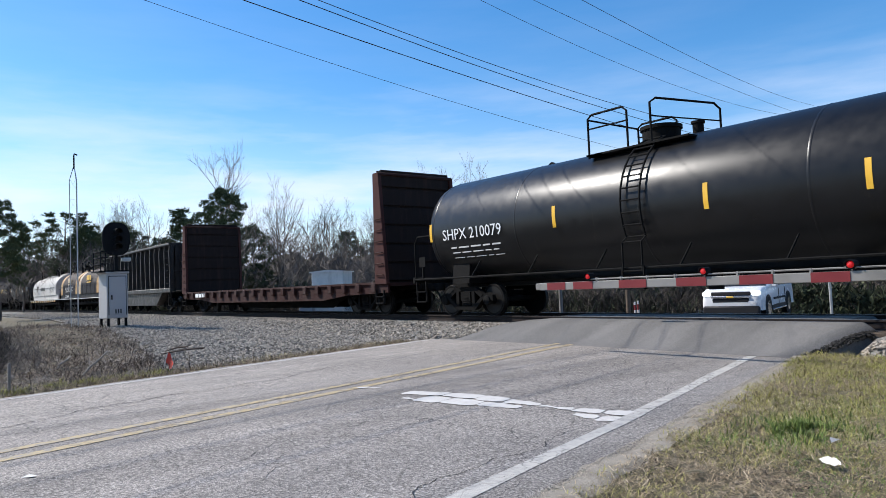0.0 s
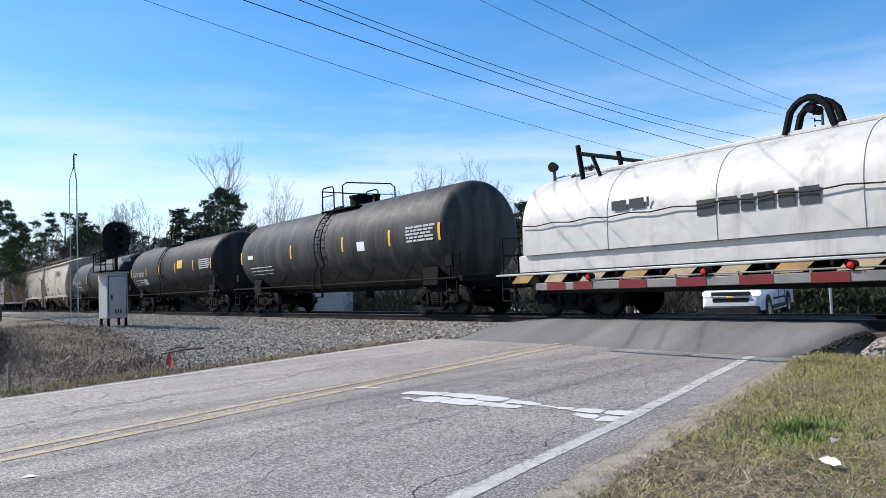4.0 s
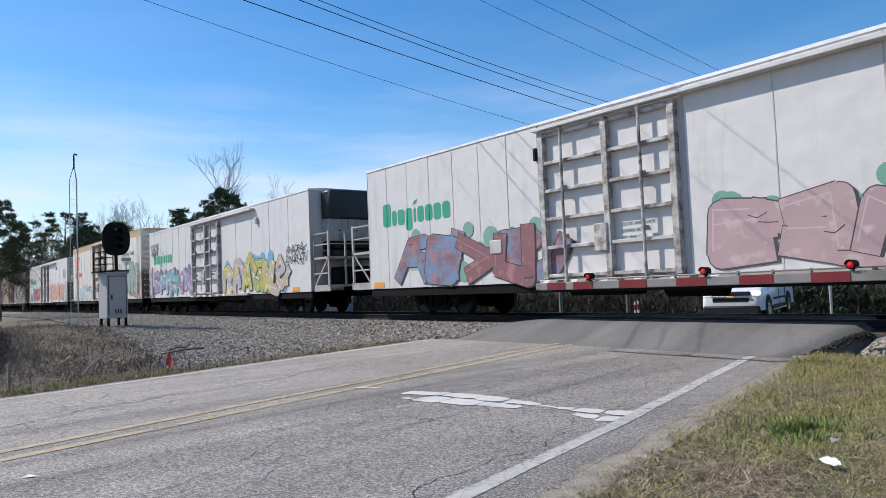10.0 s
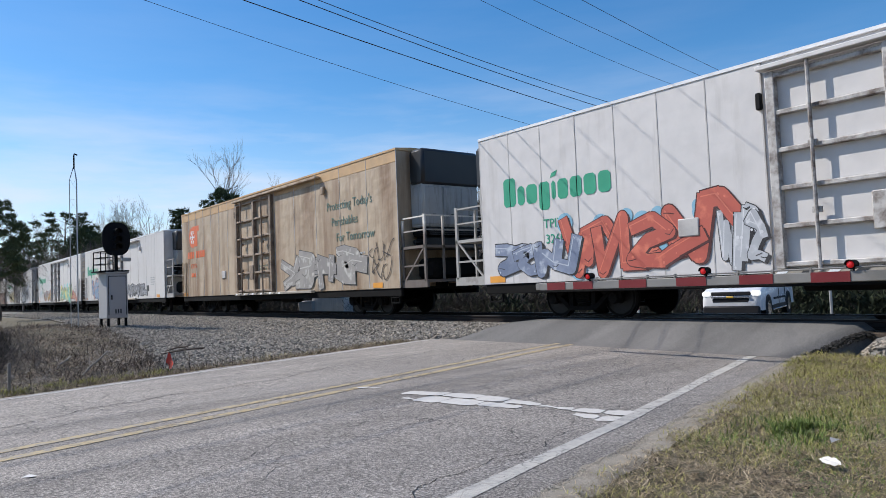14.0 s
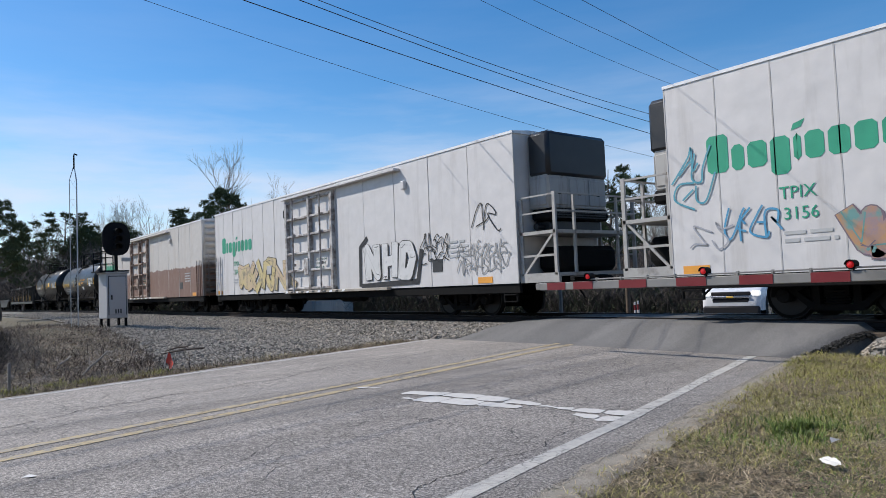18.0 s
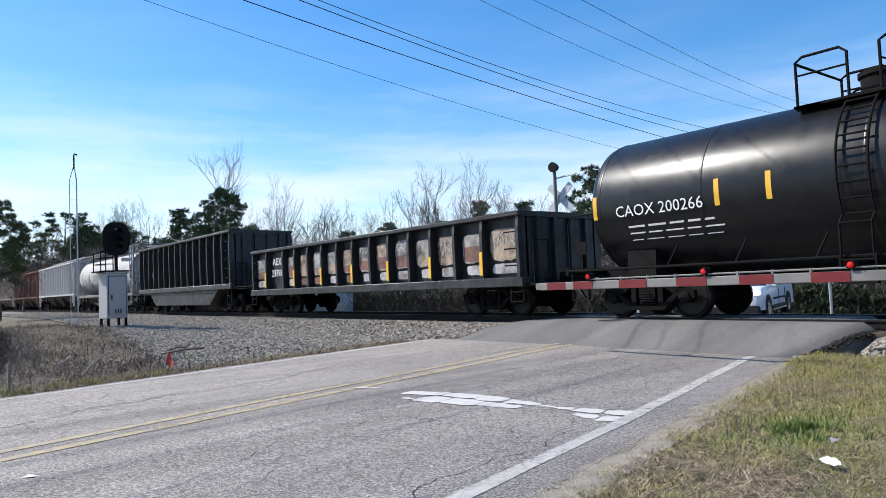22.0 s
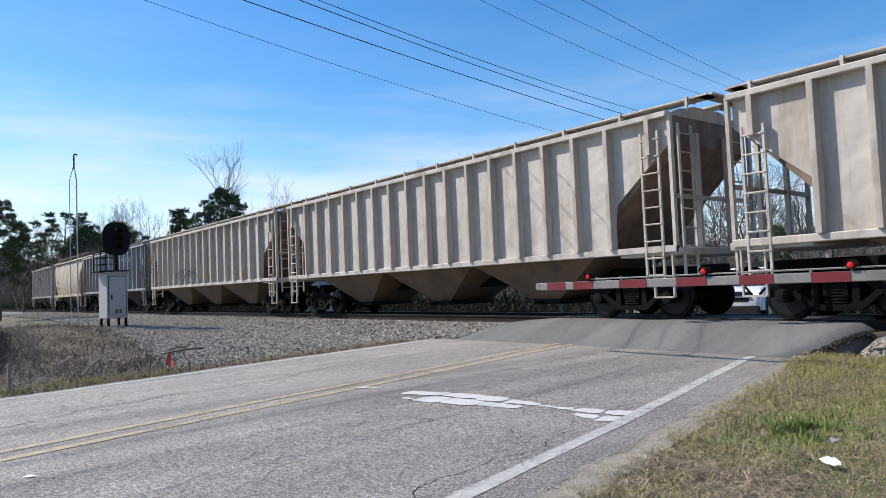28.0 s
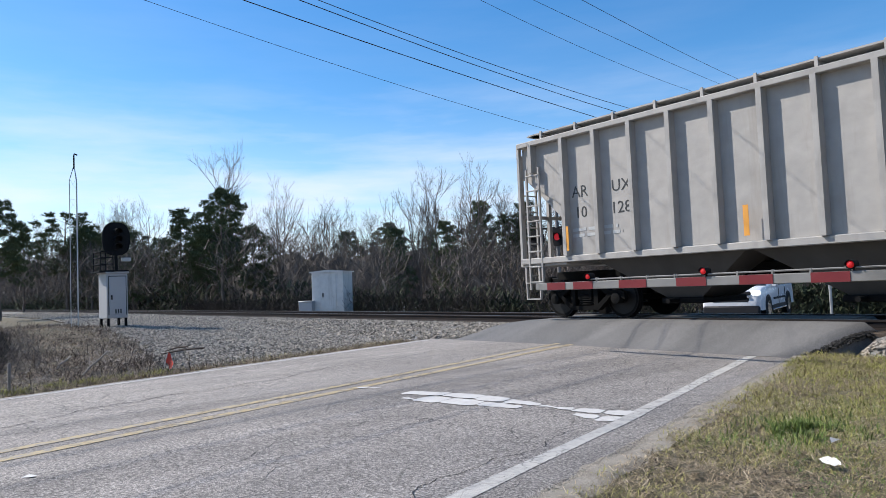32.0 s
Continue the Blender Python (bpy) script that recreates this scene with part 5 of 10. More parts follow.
def curved_hopper(label, s0, s1, paint, bay, mark, number, z_sill=1.4, eave=4.2, walk_z=4.66, bays=2, R=None, seed=1, mark_mat="black_mark"):
    """Teardrop-sided hopper: bulging sides, scalloped ends."""
    car, half = rolling("covered_hopper_car", label, s0, s1, "cars of the train", inset=1.45)
    m = M[paint]

    def side_y(z):
        return 1.34 + 0.2 * math.sin(math.pi * min(1, max(0, (z - 1.2) / 3.0)) ** 0.9)

    def section(grow, zlow):
        pts = []
        for k in range(13):
            t = k / 12
            z = zlow + (eave - zlow) * t
            y = side_y(z)
            pts.append((y * grow, z))
        return pts + [(1.05 * grow, eave + 0.16), (0.5 * grow, eave + 0.27)]
    rows = []
    for x, zlow in ((-half + 0.1, 3.55), (-half + 0.55, 3.1), (-half + 0.95, 2.45), (-half + 1.2, 1.75), (-half + 1.5, z_sill), (half - 1.5, z_sill), (half - 1.2, 1.75), (half - 0.95, 2.45), (half - 0.55, 3.1), (half - 0.1, 3.55)):
        sec = section(1.0, zlow)
        rows.append([(x, -y, z) for y, z in sec] + [(x, y, z) for y, z in reversed(sec)])
    part("body", Shape().rings(rows), m, car, "bulging welded side sheets with scalloped ends")
    for k in range(5):
        sm = Shape()
        x = -half + 2.4 + k * (2 * half - 4.8) / 4
        sec = section(1.0, z_sill)[:13]
        for (ya, za), (yb, zb) in zip(sec, sec[1:]):
            sm.add([(x - 0.02, -ya - 0.001, za), (x + 0.02, -ya - 0.001, za), (x + 0.02, -yb - 0.001, zb), (x - 0.02, -yb - 0.001, zb), (x, -ya - 0.009, za), (x, -yb - 0.009, zb)], [(0, 4, 5, 3), (4, 1, 2, 5)])
        part("weld_seam", sm, m, car)
    for y in (-1, 1):
        part("side_sill", Shape().box(-half, half, y * 1.36, y * 1.54, z_sill - 0.17, z_sill + 0.02, 0.02), m, car)
        part("roof_rail", Shape().box(-half, half, y * 1.2, y * 1.5, eave - 0.05, eave + 0.07, 0.035), m, car, "rolled roof edge")
    roof_gear(car, half, walk_z, 1.12, m, n=9, board=0.66, board_mat=M["grating"])
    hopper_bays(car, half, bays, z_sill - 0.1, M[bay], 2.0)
    for e in (-1, 1):
        for y in (-1.42, 1.42):
            part("corner_post", Shape().box(e * (half - 0.07), e * half, y - 0.05, y + 0.05, z_sill - 0.15, eave - 0.6), m, car)
        for y in (-0.5, 0.5):
            part("end_post", Shape().box(e * (half - 0.12), e * (half - 0.02), y - 0.05, y + 0.05, z_sill - 0.1, eave - 0.4), m, car)
        part("end_platform", Shape().box(e * (half - 1.5), e * (half + 0.08), -1.5, 1.5, z_sill - 0.18, z_sill - 0.04, 0.02), m, car)
        ladder(car, e * (half - 0.28) - 0.2, e * (half - 0.28) + 0.2, z_sill - 0.8, eave - 1.1 if e > 0 else eave - 0.5, y=-1.54, step=0.36, mat=m)
        end_ladder(car, -1.35, -0.95, e * (half + 0.05), z_sill - 0.5, eave, m)
        part("jacking_pad", Shape().box(e * (half - 1.75), e * (half - 1.3), -1.56, -1.5, z_sill - 0.42, z_sill - 0.1, 0.02), m, car)
    writing(mark, 0.36, M[mark_mat], car, -half + 1.5, 2.45, -side_y(2.7) - 0.01)
    ob = writing(number, 0.36, M[mark_mat], car, 0, 0, 0)
    ob.location, ob.rotation_euler = (-half + 1.5, -side_y(1.95) - 0.007, 1.95), (0.11, 0, 0)
    for row in range(3):
        z = 2.1 - 0.1 * row
        bars(car, half - 3.5, z, 0.9, 1, M["grey_mark"], y=-side_y(z + 0.02) - 0.002, high=0.035, seed=seed + row)
    part("data_panel", Shape().box(half - 4.55, half - 4.1, -side_y(2.05) - 0.006, -side_y(2.05) + 0.02, 1.78, 2.1), M["black_mark"], car, "small black data plate")
    for k in range(4):
        part("rust_run", Shape().box(-half + 2.3 + k * (2 * half - 4.8) / 4 - 0.05, -half + 2.3 + k * (2 * half - 4.8) / 4 + 0.03, -side_y(1.7) - 0.006, -side_y(1.7) + 0.03, z_sill + 0.03, 1.62 + 0.14 * (k % 2)), M["rust_stain"], car)
    steps(car, half, 0.45, z_sill - 0.2, mat=m)
    return car, half


# ---- flat, coil and box cars ----
M["post_red"] = surface("oxide_red_post_paint", (0.0553, 0.0221, 0.0189), 0.7, var=0.25, dirt=(0.07, 0.035, 0.03), dirt_share=0.4, dirt_size=1.2)


def bulkhead_flat(label, s0, s1):
    car, half = rolling("bulkhead_flat_car", label, s0, s1, "cars of the train", inset=2.0)
    m = M["flat_red"]
    part("deck", Shape().box(-half, half, -1.4, 1.4, 0.92, 1.02), m, car, "empty rusty steel deck")
    for y in (-1, 1):
        part("side_sill", Shape().prism([(-half, 1.0), (half, 1.0), (half, 0.72), (half - 2.6, 0.66), (half - 4.2, 0.5), (-half + 4.2, 0.5), (-half + 2.6, 0.66), (-half, 0.72)], 1, y * 1.36, y * 1.44), m, car, "fish-bellied side sill")
        part("truss_beam", Shape().prism([(-half + 3.6, 0.9), (half - 3.6, 0.9), (half - 5.4, 0.2), (-half + 5.4, 0.2)], 1, y * 0.3, y * 0.36), M["steel_dark"], car, "deep fishbelly centre beam")
        part("deck_edge", Shape().box(-half, half, y * 1.36, y * 1.5, 0.98, 1.06, 0.01), m, car)
        for k in range(20):
            x = -half + 0.7 + k * (2 * half - 1.4) / 19
            part("stake_pocket", Shape().box(x - 0.13, x + 0.13, y * 1.43, y * 1.56, 0.74, 1.02, 0.02), m, car)
    for e in (-1, 1):
        bk = Shape().box(e * (half - 0.5), e * (half - 0.38), -1.42, 1.42, 1.0, 4.42)
        part("bulkhead_panel", bk, M["bulk_dark"], car, "tall dark timber-lined bulkhead")
        for y in (-1.45, 1.45):
            part("bulkhead_post", Shape().prism([(e * (half - 0.62), 1.0), (e * (half + 0.02), 1.0), (e * (half - 0.26), 4.5), (e * (half - 0.56), 4.5)], 1, y - 0.06, y + 0.06), M["post_red"], car)
        for k in range(6):
            z = 1.35 + k * 0.6
            part("bulkhead_board", Shape().box(e * (half - 0.36), e * (half - 0.3), -1.36, 1.36, z - 0.26, z + 0.26, 0.01), M["bulk_dark"], car)
            part("bulkhead_board", Shape().box(e * (half - 0.57), e * (half - 0.51), -1.36, 1.36, z - 0.26, z + 0.26, 0.01), M["bulk_dark"], car)
        part("bulkhead_cap", Shape().box(e * (half - 0.6), e * (half - 0.24), -1.5, 1.5, 4.42, 4.52, 0.03), m, car)
        ladder(car, e * (half - 0.3) - 0.18, e * (half - 0.3) + 0.18, 1.1, 3.2, y=-1.54, mat=m, stiles=False)
    bars(car, -half + 2.2, 0.78, 1.6, 1, M["white_mark"], y=-1.575, high=0.18)
    steps(car, half, 0.4, 0.8)
    return car


def hood(car, x0, x1, zlo, ztop, mat, cap_l, cap_r, W=1.46, width=0.78):
    """A half-round coil hood with coloured end bands, seam ribs, a hand line and lifting brackets."""
    def sec(grow=0.0):
        pts = []
        n = 20
        zs = zlo + 0.45
        pts.append((-W - grow, zlo))
        for k in range(n + 1):
            a = math.pi * (1 - k / n)
            pts.append(((W + grow) * math.cos(a), zs + (ztop - zs + grow) * math.sin(a) ** 0.8))
        pts.append((W + grow, zlo))
        return pts
    h = part("hood", Shape().rings([[(x, y, z) for y, z in sec()] for x in (x0, x1)]), mat, car, "rounded steel coil cover")
    for xa, xb, mt in ((x0 - 0.005, x0 + width, cap_l), (x1 - width, x1 + 0.005, cap_r)):
        if mt:
            part("end_band", Shape().rings([[(x, y, z) for y, z in sec(0.006)] for x in (xa, xb)]), mt, h, "painted end band")
    for k in range(1, 5):
        x = x0 + (x1 - x0) * k / 5
        part("hood_rib", Shape().rings([[(xx, y, z) for y, z in sec(0.012)] for xx in (x - 0.03, x + 0.03)]), mat, h)
    n = 24
    hl = Shape().pipe([(x0 + (x1 - x0) * k / n, -W - 0.055, zlo + (0.72 if k % 2 == 0 else 0.675)) for k in range(n + 1)], 0.014, 5)
    part("hand_line", hl, M["black"], h)
    xm = (x0 + x1) / 2
    top = Shape().box(x0 + 0.9, x1 - 0.9, -0.25, 0.25, ztop - 0.02, ztop + 0.07, 0.02)
    part("roof_plate", top, mat, h)
    for e in (-1, 1):
        xe = xm + e * (x1 - x0) * 0.36
        for y in (-0.8, 0.8):
            s = Shape().pipe([(xe - 0.32, y, ztop - 0.45), (xe - 0.5, y * 0.95, ztop + 0.62)], 0.06, 6).pipe([(xe - 0.45, y * 0.95, ztop + 0.42), (xe + 0.75, y * 0.98, ztop + 0.1)], 0.05, 6)
            s.pipe([(xe - 0.32, y, ztop - 0.43), (xe + 0.6, y, ztop - 0.3)], 0.045, 6).pipe([(xe - 0.05, y, ztop + 0.3), (xe + 0.2, y, ztop - 0.3)], 0.045, 6)
            part("guide_bracket", s, M["steel_dark"], h, "angled lifting guide")
    s = Shape()
    for y in (-0.22, 0.22):
        pts = [(xm - 0.45 + 0.9 * k / 8, y, ztop + 0.02 + 0.62 * math.sin(math.pi * k / 8) ** 0.45) for k in range(9)]
        s.pipe(pts, 0.07, 6)
    s.tube((xm, -0.22, ztop + 0.45), (xm, 0.22, ztop + 0.45), 0.09, 8)
    part("lifting_loop", s, M["steel_dark"], h)
    return h


def coil_car(label, s0, s1, hoods, side, striped=False):
    car, half = rolling("coil_car", label, s0, s1, "cars of the train", inset=1.9)
    mid = (s0 + s1) / 2
    part("deck", Shape().box(-half, half, -1.45, 1.45, 1.02, 1.1).box(-half + 1, half - 1, -1.2, 1.2, 0.55, 1.02, 0.1), M["steel_dark"], car, "trough deck for steel coils")
    for y in (-1, 1):
        part("walkway", Shape().box(-half, half, y * 1.3, y * 1.62, 1.02, 1.07, 0.01), M["galv"], car, "side walkway of galvanised grating")
        part("side_sill", Shape().box(-half + 0.6, half - 0.6, y * 1.25, y * 1.38, 1.07, 1.5, 0.02), side, car)
        for k in range(14):
            x = -half + 0.5 + k * (2 * half - 1.0) / 13
            part("walkway_bracket", Shape().prism([(y * 1.62, 1.02), (y * 1.62, 0.94), (y * 1.25, 0.72), (y * 1.25, 1.02)], 0, x - 0.03, x + 0.03), M["steel_dark"], car)
            if striped and k < 13:
                w = (2 * half - 1.0) / 13
                part("stripe_panel", Shape().prism([(x + 0.05, 0.84), (x + w * 0.55, 0.84), (x + w * 0.75, 1.02), (x + 0.25, 1.02)], 1, y * 1.6, y * 1.605), M["coil_cream"] if k % 3 else M["coil_yellow"], car)
    for a, b, zlo, ztop, mt, cl, crr in hoods:
        hood(car, a - mid, b - mid, zlo, ztop, mt, cl, crr)
    for e in (-1, 1):
        hr = Shape().pipe([(e * (half - 0.05), -1.4, 1.05), (e * (half - 0.05), -1.4, 2.0), (e * (half - 0.05), -0.8, 2.0), (e * (half - 0.05), -0.8, 1.05)], 0.022)
        hr.pipe([(e * (half - 0.05), -1.4, 1.55), (e * (half - 0.05), -0.8, 1.55)], 0.018)
        part("end_handrail", hr, M["steel_dark"], car)
    steps(car, half)
    return car


def boxcar(label, s0, s1, top=4.5, zb=0.92):
    car, half = rolling("boxcar", label, s0, s1, "cars of the train", inset=2.2)
    m = M["box_brown"]
    W = 1.36
    part("body", Shape().box(-half + 0.02, half - 0.1, -W, W, zb, top - 0.05, 0.01), m, car, "rusted steel boxcar walls covered in old graffiti")
    d0, d1 = -1.5, 1.5
    rib = Shape().prism([(-0.09, -W + 0.01), (-0.05, -W - 0.19), (0.05, -W - 0.19), (0.09, -W + 0.01)], 2, zb + 0.12, top - 0.18).mesh("side_post", M["box_rib"])
    for k in range(7):
        for x in (-half + 0.14 + k * (half + d0 - 1.9) / 6, d1 + 0.2 + k * (half - d1 - 0.35) / 6):
            part("side_post", rib, None, car, loc=(x, 0, 0))
    for k in range(14):
        part("side_post", rib, None, car, loc=(-half + 0.3 + k * (2 * half - 0.6) / 13, 0, 0), turn=math.pi)
    for y in (-1, 1):
        part("top_plate", Shape().box(-half, half, y * (W - 0.05), y * (W + 0.2), top - 0.2, top - 0.04, 0.02), M["bulk_dark"], car)
        part("side_sill", Shape().box(-half, half, y * (W - 0.05), y * (W + 0.2), zb - 0.08, zb + 0.14, 0.02), M["box_dark"], car)
    # plug door with pressed horizontal louvres
    door = part("door", Shape().box(d0, d1, -W - 0.1, -W, zb + 0.18, top - 0.26, 0.01), M["box_dark"], car, "dark sliding door with pressed ribs")
    for k in range(15):
        z = zb + 0.42 + k * 0.19
        if z > top - 0.45:
            break
        part("door_louvre", Shape().prism([(-W - 0.095, z - 0.03), (-W - 0.215, z - 0.01), (-W - 0.22, z + 0.02), (-W - 0.095, z + 0.085)], 0, d0 + 0.16, d1 - 0.16), M["box_dark"], door)
    for x in (d0 + 0.06, d1 - 0.06):
        part("door_frame", Shape().box(x - 0.07, x + 0.07, -W - 0.16, -W - 0.09, zb + 0.18, top - 0.26, 0.01), M["box_dark"], door)
    left = part("plug_door", Shape().box(d0 - 1.5, d0 - 0.05, -W - 0.07, -W, zb + 0.18, top - 0.3, 0.01), m, car, "narrow rusted plug door")
    for x in (d0 - 1.2, d0 - 0.5):
        part("lock_bar", Shape().tube((x, -W - 0.12, zb + 0.2), (x, -W - 0.12, top - 0.35), 0.035, 8), M["box_rib"], left)
    for z in (1.7, 2.3, 2.9):
        part("door_hinge", Shape().box(d0 - 1.5, d0 - 0.1, -W - 0.11, -W - 0.07, z, z + 0.1, 0.01), M["box_rib"], left)
    rf = Shape().rings([[(x, y, z) for y, z in ((-W - 0.22, top - 0.06), (-W - 0.22, top), (0, top + 0.16), (W + 0.22, top), (W + 0.22, top - 0.06))] for x in (-half - 0.05, half + 0.05)])
    part("roof", rf, M["bulk_dark"], car, "dark corrugated roof")
    rr = Shape()
    for k in range(15):
        x = -half + 0.4 + k * (2 * half - 0.8) / 14
        rr.rings([[(xx, y, z) for y, z in ((-W - 0.2, top + 0.005), (-W - 0.2, top + 0.05), (0, top + 0.21), (W + 0.2, top + 0.05), (W + 0.2, top + 0.005))] for xx in (x - 0.05, x + 0.05)])
    part("roof_rib", rr, M["bulk_dark"], car)
    for e in (-1, 1):
        for k in range(9):
            z = zb + 0.3 + k * (top - zb - 0.6) / 8
            part("end_rib", Shape().prism([(e * (half - 0.12), z - 0.13), (e * (half + 0.02), z - 0.05), (e * (half + 0.02), z + 0.05), (e * (half - 0.12), z + 0.13)], 1, -W + 0.12, W - 0.12), m, car)
        part("corner_post", Shape().box(e * (half - 0.2), e * half, -W - 0.04, -W + 0.1, zb, top - 0.1, 0.02), M["coil_yellow"] if e > 0 else m, car)
    ladder(car, half - 0.62, half - 0.2, zb, zb + 1.6, y=-W - 0.1, stiles=False)
    ladder(car, -half + 0.2, -half + 0.62, zb, zb + 1.6, y=-W - 0.1, stiles=False)
    end_ladder(car, -1.35, -0.95, half + 0.06, 0.9, top - 0.2, M["box_rib"])
    yb = -W - 0.006
    old = ("#8a8078", "#a09a93", "#7d6248", "#9a6a42", "#6f5a4c", "#8f7a55")
    pitch = (half - d1 - 0.35) / 6
    for k in range(6):
        xa = d1 + 0.2 + k * pitch + 0.1
        patches(car, xa, xa + pitch - 0.2, 1.15, 4.1, old, 60 + k, yb, 4)
        patches(car, xa, xa + pitch - 0.2, 2.6, 4.1, ("#a8a49e", "#98938c", "#8a7c6c"), 160 + k, yb - 0.006, 1)
    pitch = (half + d0 - 1.9) / 6
    for k in range(6):
        xa = -half + 0.14 + k * pitch + 0.1
        patches(car, xa, xa + pitch - 0.2, 1.15, 4.1, old[2:], 70 + k, yb, 3)
        if 1 <= k <= 2:
            s = Shape()
            flat_shape(s, [(xa - 0.05, 1.75), (xa + pitch - 0.15, 1.75), (xa + pitch - 0.15, 2.65), (xa - 0.05, 2.65)], yb - 0.006)
            part("number_panel", s, spray("#b09a5e"), car, "faded yellow number panel")
        if k >= 3:
            patches(car, xa, xa + pitch - 0.2, 1.15, 2.5, ("#5c8f94", "#6fa0a3", "#c9c6c0"), 170 + k, yb - 0.006, 4)
            patches(car, xa, xa + pitch - 0.2, 2.3, 3.9, ("#c9c6c0", "#7a5a42"), 180 + k, yb - 0.01, 2)
    graffiti(car, -half + 0.3, -half + 1.1, 1.2, 2.2, ("#b9b4ae", "#8f8c88"), 61, y=yb - 0.008, n=1, fill=False)
    x1_ = -half + 0.14 + pitch + 0.14
    for t, x, z in (("AB", x1_ + 0.02, 2.25), ("OX", x1_ + pitch + 0.0, 2.25), ("51", x1_ + 0.1, 1.84), ("335", x1_ + pitch - 0.04, 1.84)):
        writing(t, 0.36, M["black_mark"], car, x, z, yb - 0.014)
    scrawl(car, d0 + 0.3, d1 - 0.3, 2.5, 3.3, "#8f8a84", 8, y=-W - 0.222)
    for xa, xb, z0, z1, hue, sd in ((d1 + 0.45, d1 + 1.25, 2.45, 3.15, "#c9c6c1", 301), (d1 + 1.75, d1 + 2.9, 2.9, 3.9, "#cfccc7", 302), (d1 + 3.3, d1 + 4.6, 2.7, 3.8, "#bdb9b3", 303), (-half + 2.7, -half + 3.5, 1.3, 2.6, "#d2d0cb", 304), (-half + 4.0, -half + 4.8, 2.2, 3.1, "#8fa3a6", 305)):
        scrawl(car, xa, xb, z0, z1, hue, sd, y=yb - 0.012)
    steps(car, half)
    return car


def srgb(h):
    c = [int(h[k:k + 2], 16) / 255 for k in (1, 3, 5)]
    return tuple(x / 12.92 if x <= 0.04045 else ((x + 0.055) / 1.055) ** 2.4 for x in c)


PAINTS = {}


def spray(h):
    if h not in PAINTS:
        dusty = tuple(0.84 * c + 0.035 for c in srgb(h))
        PAINTS[h] = surface("spray_paint", dusty, 0.55, var=0.12, size=2.5, relief=0.02, dirt=tuple(0.62 * c + 0.06 for c in srgb(h)), dirt_share=0.55, dirt_size=2.5)
    return PAINTS[h]


def flaked(h):
    """Old paint half worn off rusty steel."""
    if "flaked" + h not in PAINTS:
        PAINTS["flaked" + h] = surface("flaked_old_paint", tuple(0.85 * c + 0.03 for c in srgb(h)), 0.7, var=0.35, size=4, relief=0.08, dirt=(0.13, 0.07, 0.04), dirt_share=0.55, dirt_size=2.2)
    return PAINTS["flaked" + h]


def blob(r, cx, cz, w, h, n=22):
    """A rounded, lopsided letter-like outline."""
    a0 = r.uniform(0, 6.28)
    k2, k3, k5 = r.uniform(0.08, 0.2), r.uniform(0.08, 0.2), r.uniform(0.03, 0.1)
    out = []
    for k in range(n):
        a = 2 * math.pi * k / n
        q = 1 + k2 * math.sin(2 * a + a0) + k3 * math.sin(3 * a + 2 * a0) + k5 * math.sin(7 * a + a0)
        ca, sa = math.cos(a), math.sin(a)
        p = 0.55
        out.append((cx + w / 2 * q * math.copysign(abs(ca) ** p, ca), cz + h / 2 * q * math.copysign(abs(sa) ** p, sa)))
    return out


def flat_shape(s, poly, y, thick=0.0015):
    cx, cz = sum(p[0] for p in poly) / len(poly), sum(p[1] for p in poly) / len(poly)
    n = len(poly)
    s.add([(x, y, z) for x, z in poly] + [(cx, y, cz)], [(k, (k + 1) % n, n) for k in range(n)])


GLYPHS = {   # fat strokes in a unit box
    "h": [[(0.16, 0.0), (0.12, 1.0)], [(0.84, 0.0), (0.88, 1.0)], [(0.16, 0.45), (0.84, 0.55)]],
    "u": [[(0.1, 1.0), (0.14, 0.25), (0.5, 0.04), (0.86, 0.25), (0.9, 1.0)]],
    "n": [[(0.12, 0.0), (0.1, 0.98), (0.86, 0.06), (0.9, 1.0)]],
    "s": [[(0.9, 0.86), (0.5, 1.0), (0.14, 0.76), (0.5, 0.52), (0.88, 0.26), (0.5, 0.02), (0.08, 0.14)]],
    "e": [[(0.9, 0.95), (0.16, 0.9), (0.12, 0.06), (0.92, 0.04)], [(0.16, 0.5), (0.74, 0.5)]],
    "r": [[(0.14, 0.0), (0.12, 0.96), (0.7, 0.98), (0.84, 0.72), (0.2, 0.5), (0.9, 0.0)]],
    "w": [[(0.06, 1.0), (0.26, 0.04), (0.5, 0.72), (0.74, 0.04), (0.94, 1.0)]],
    "f": [[(0.9, 0.94), (0.18, 0.92), (0.14, 0.0)], [(0.18, 0.5), (0.7, 0.5)]],
    "a": [[(0.06, 0.0), (0.42, 1.0), (0.6, 1.0), (0.94, 0.0)], [(0.24, 0.34), (0.76, 0.34)]],
    "d": [[(0.14, 0.0), (0.12, 0.98), (0.62, 0.94), (0.88, 0.5), (0.62, 0.06), (0.16, 0.03)]],
    "k": [[(0.14, 0.0), (0.12, 1.0)], [(0.86, 1.0), (0.2, 0.48), (0.9, 0.0)]],
}


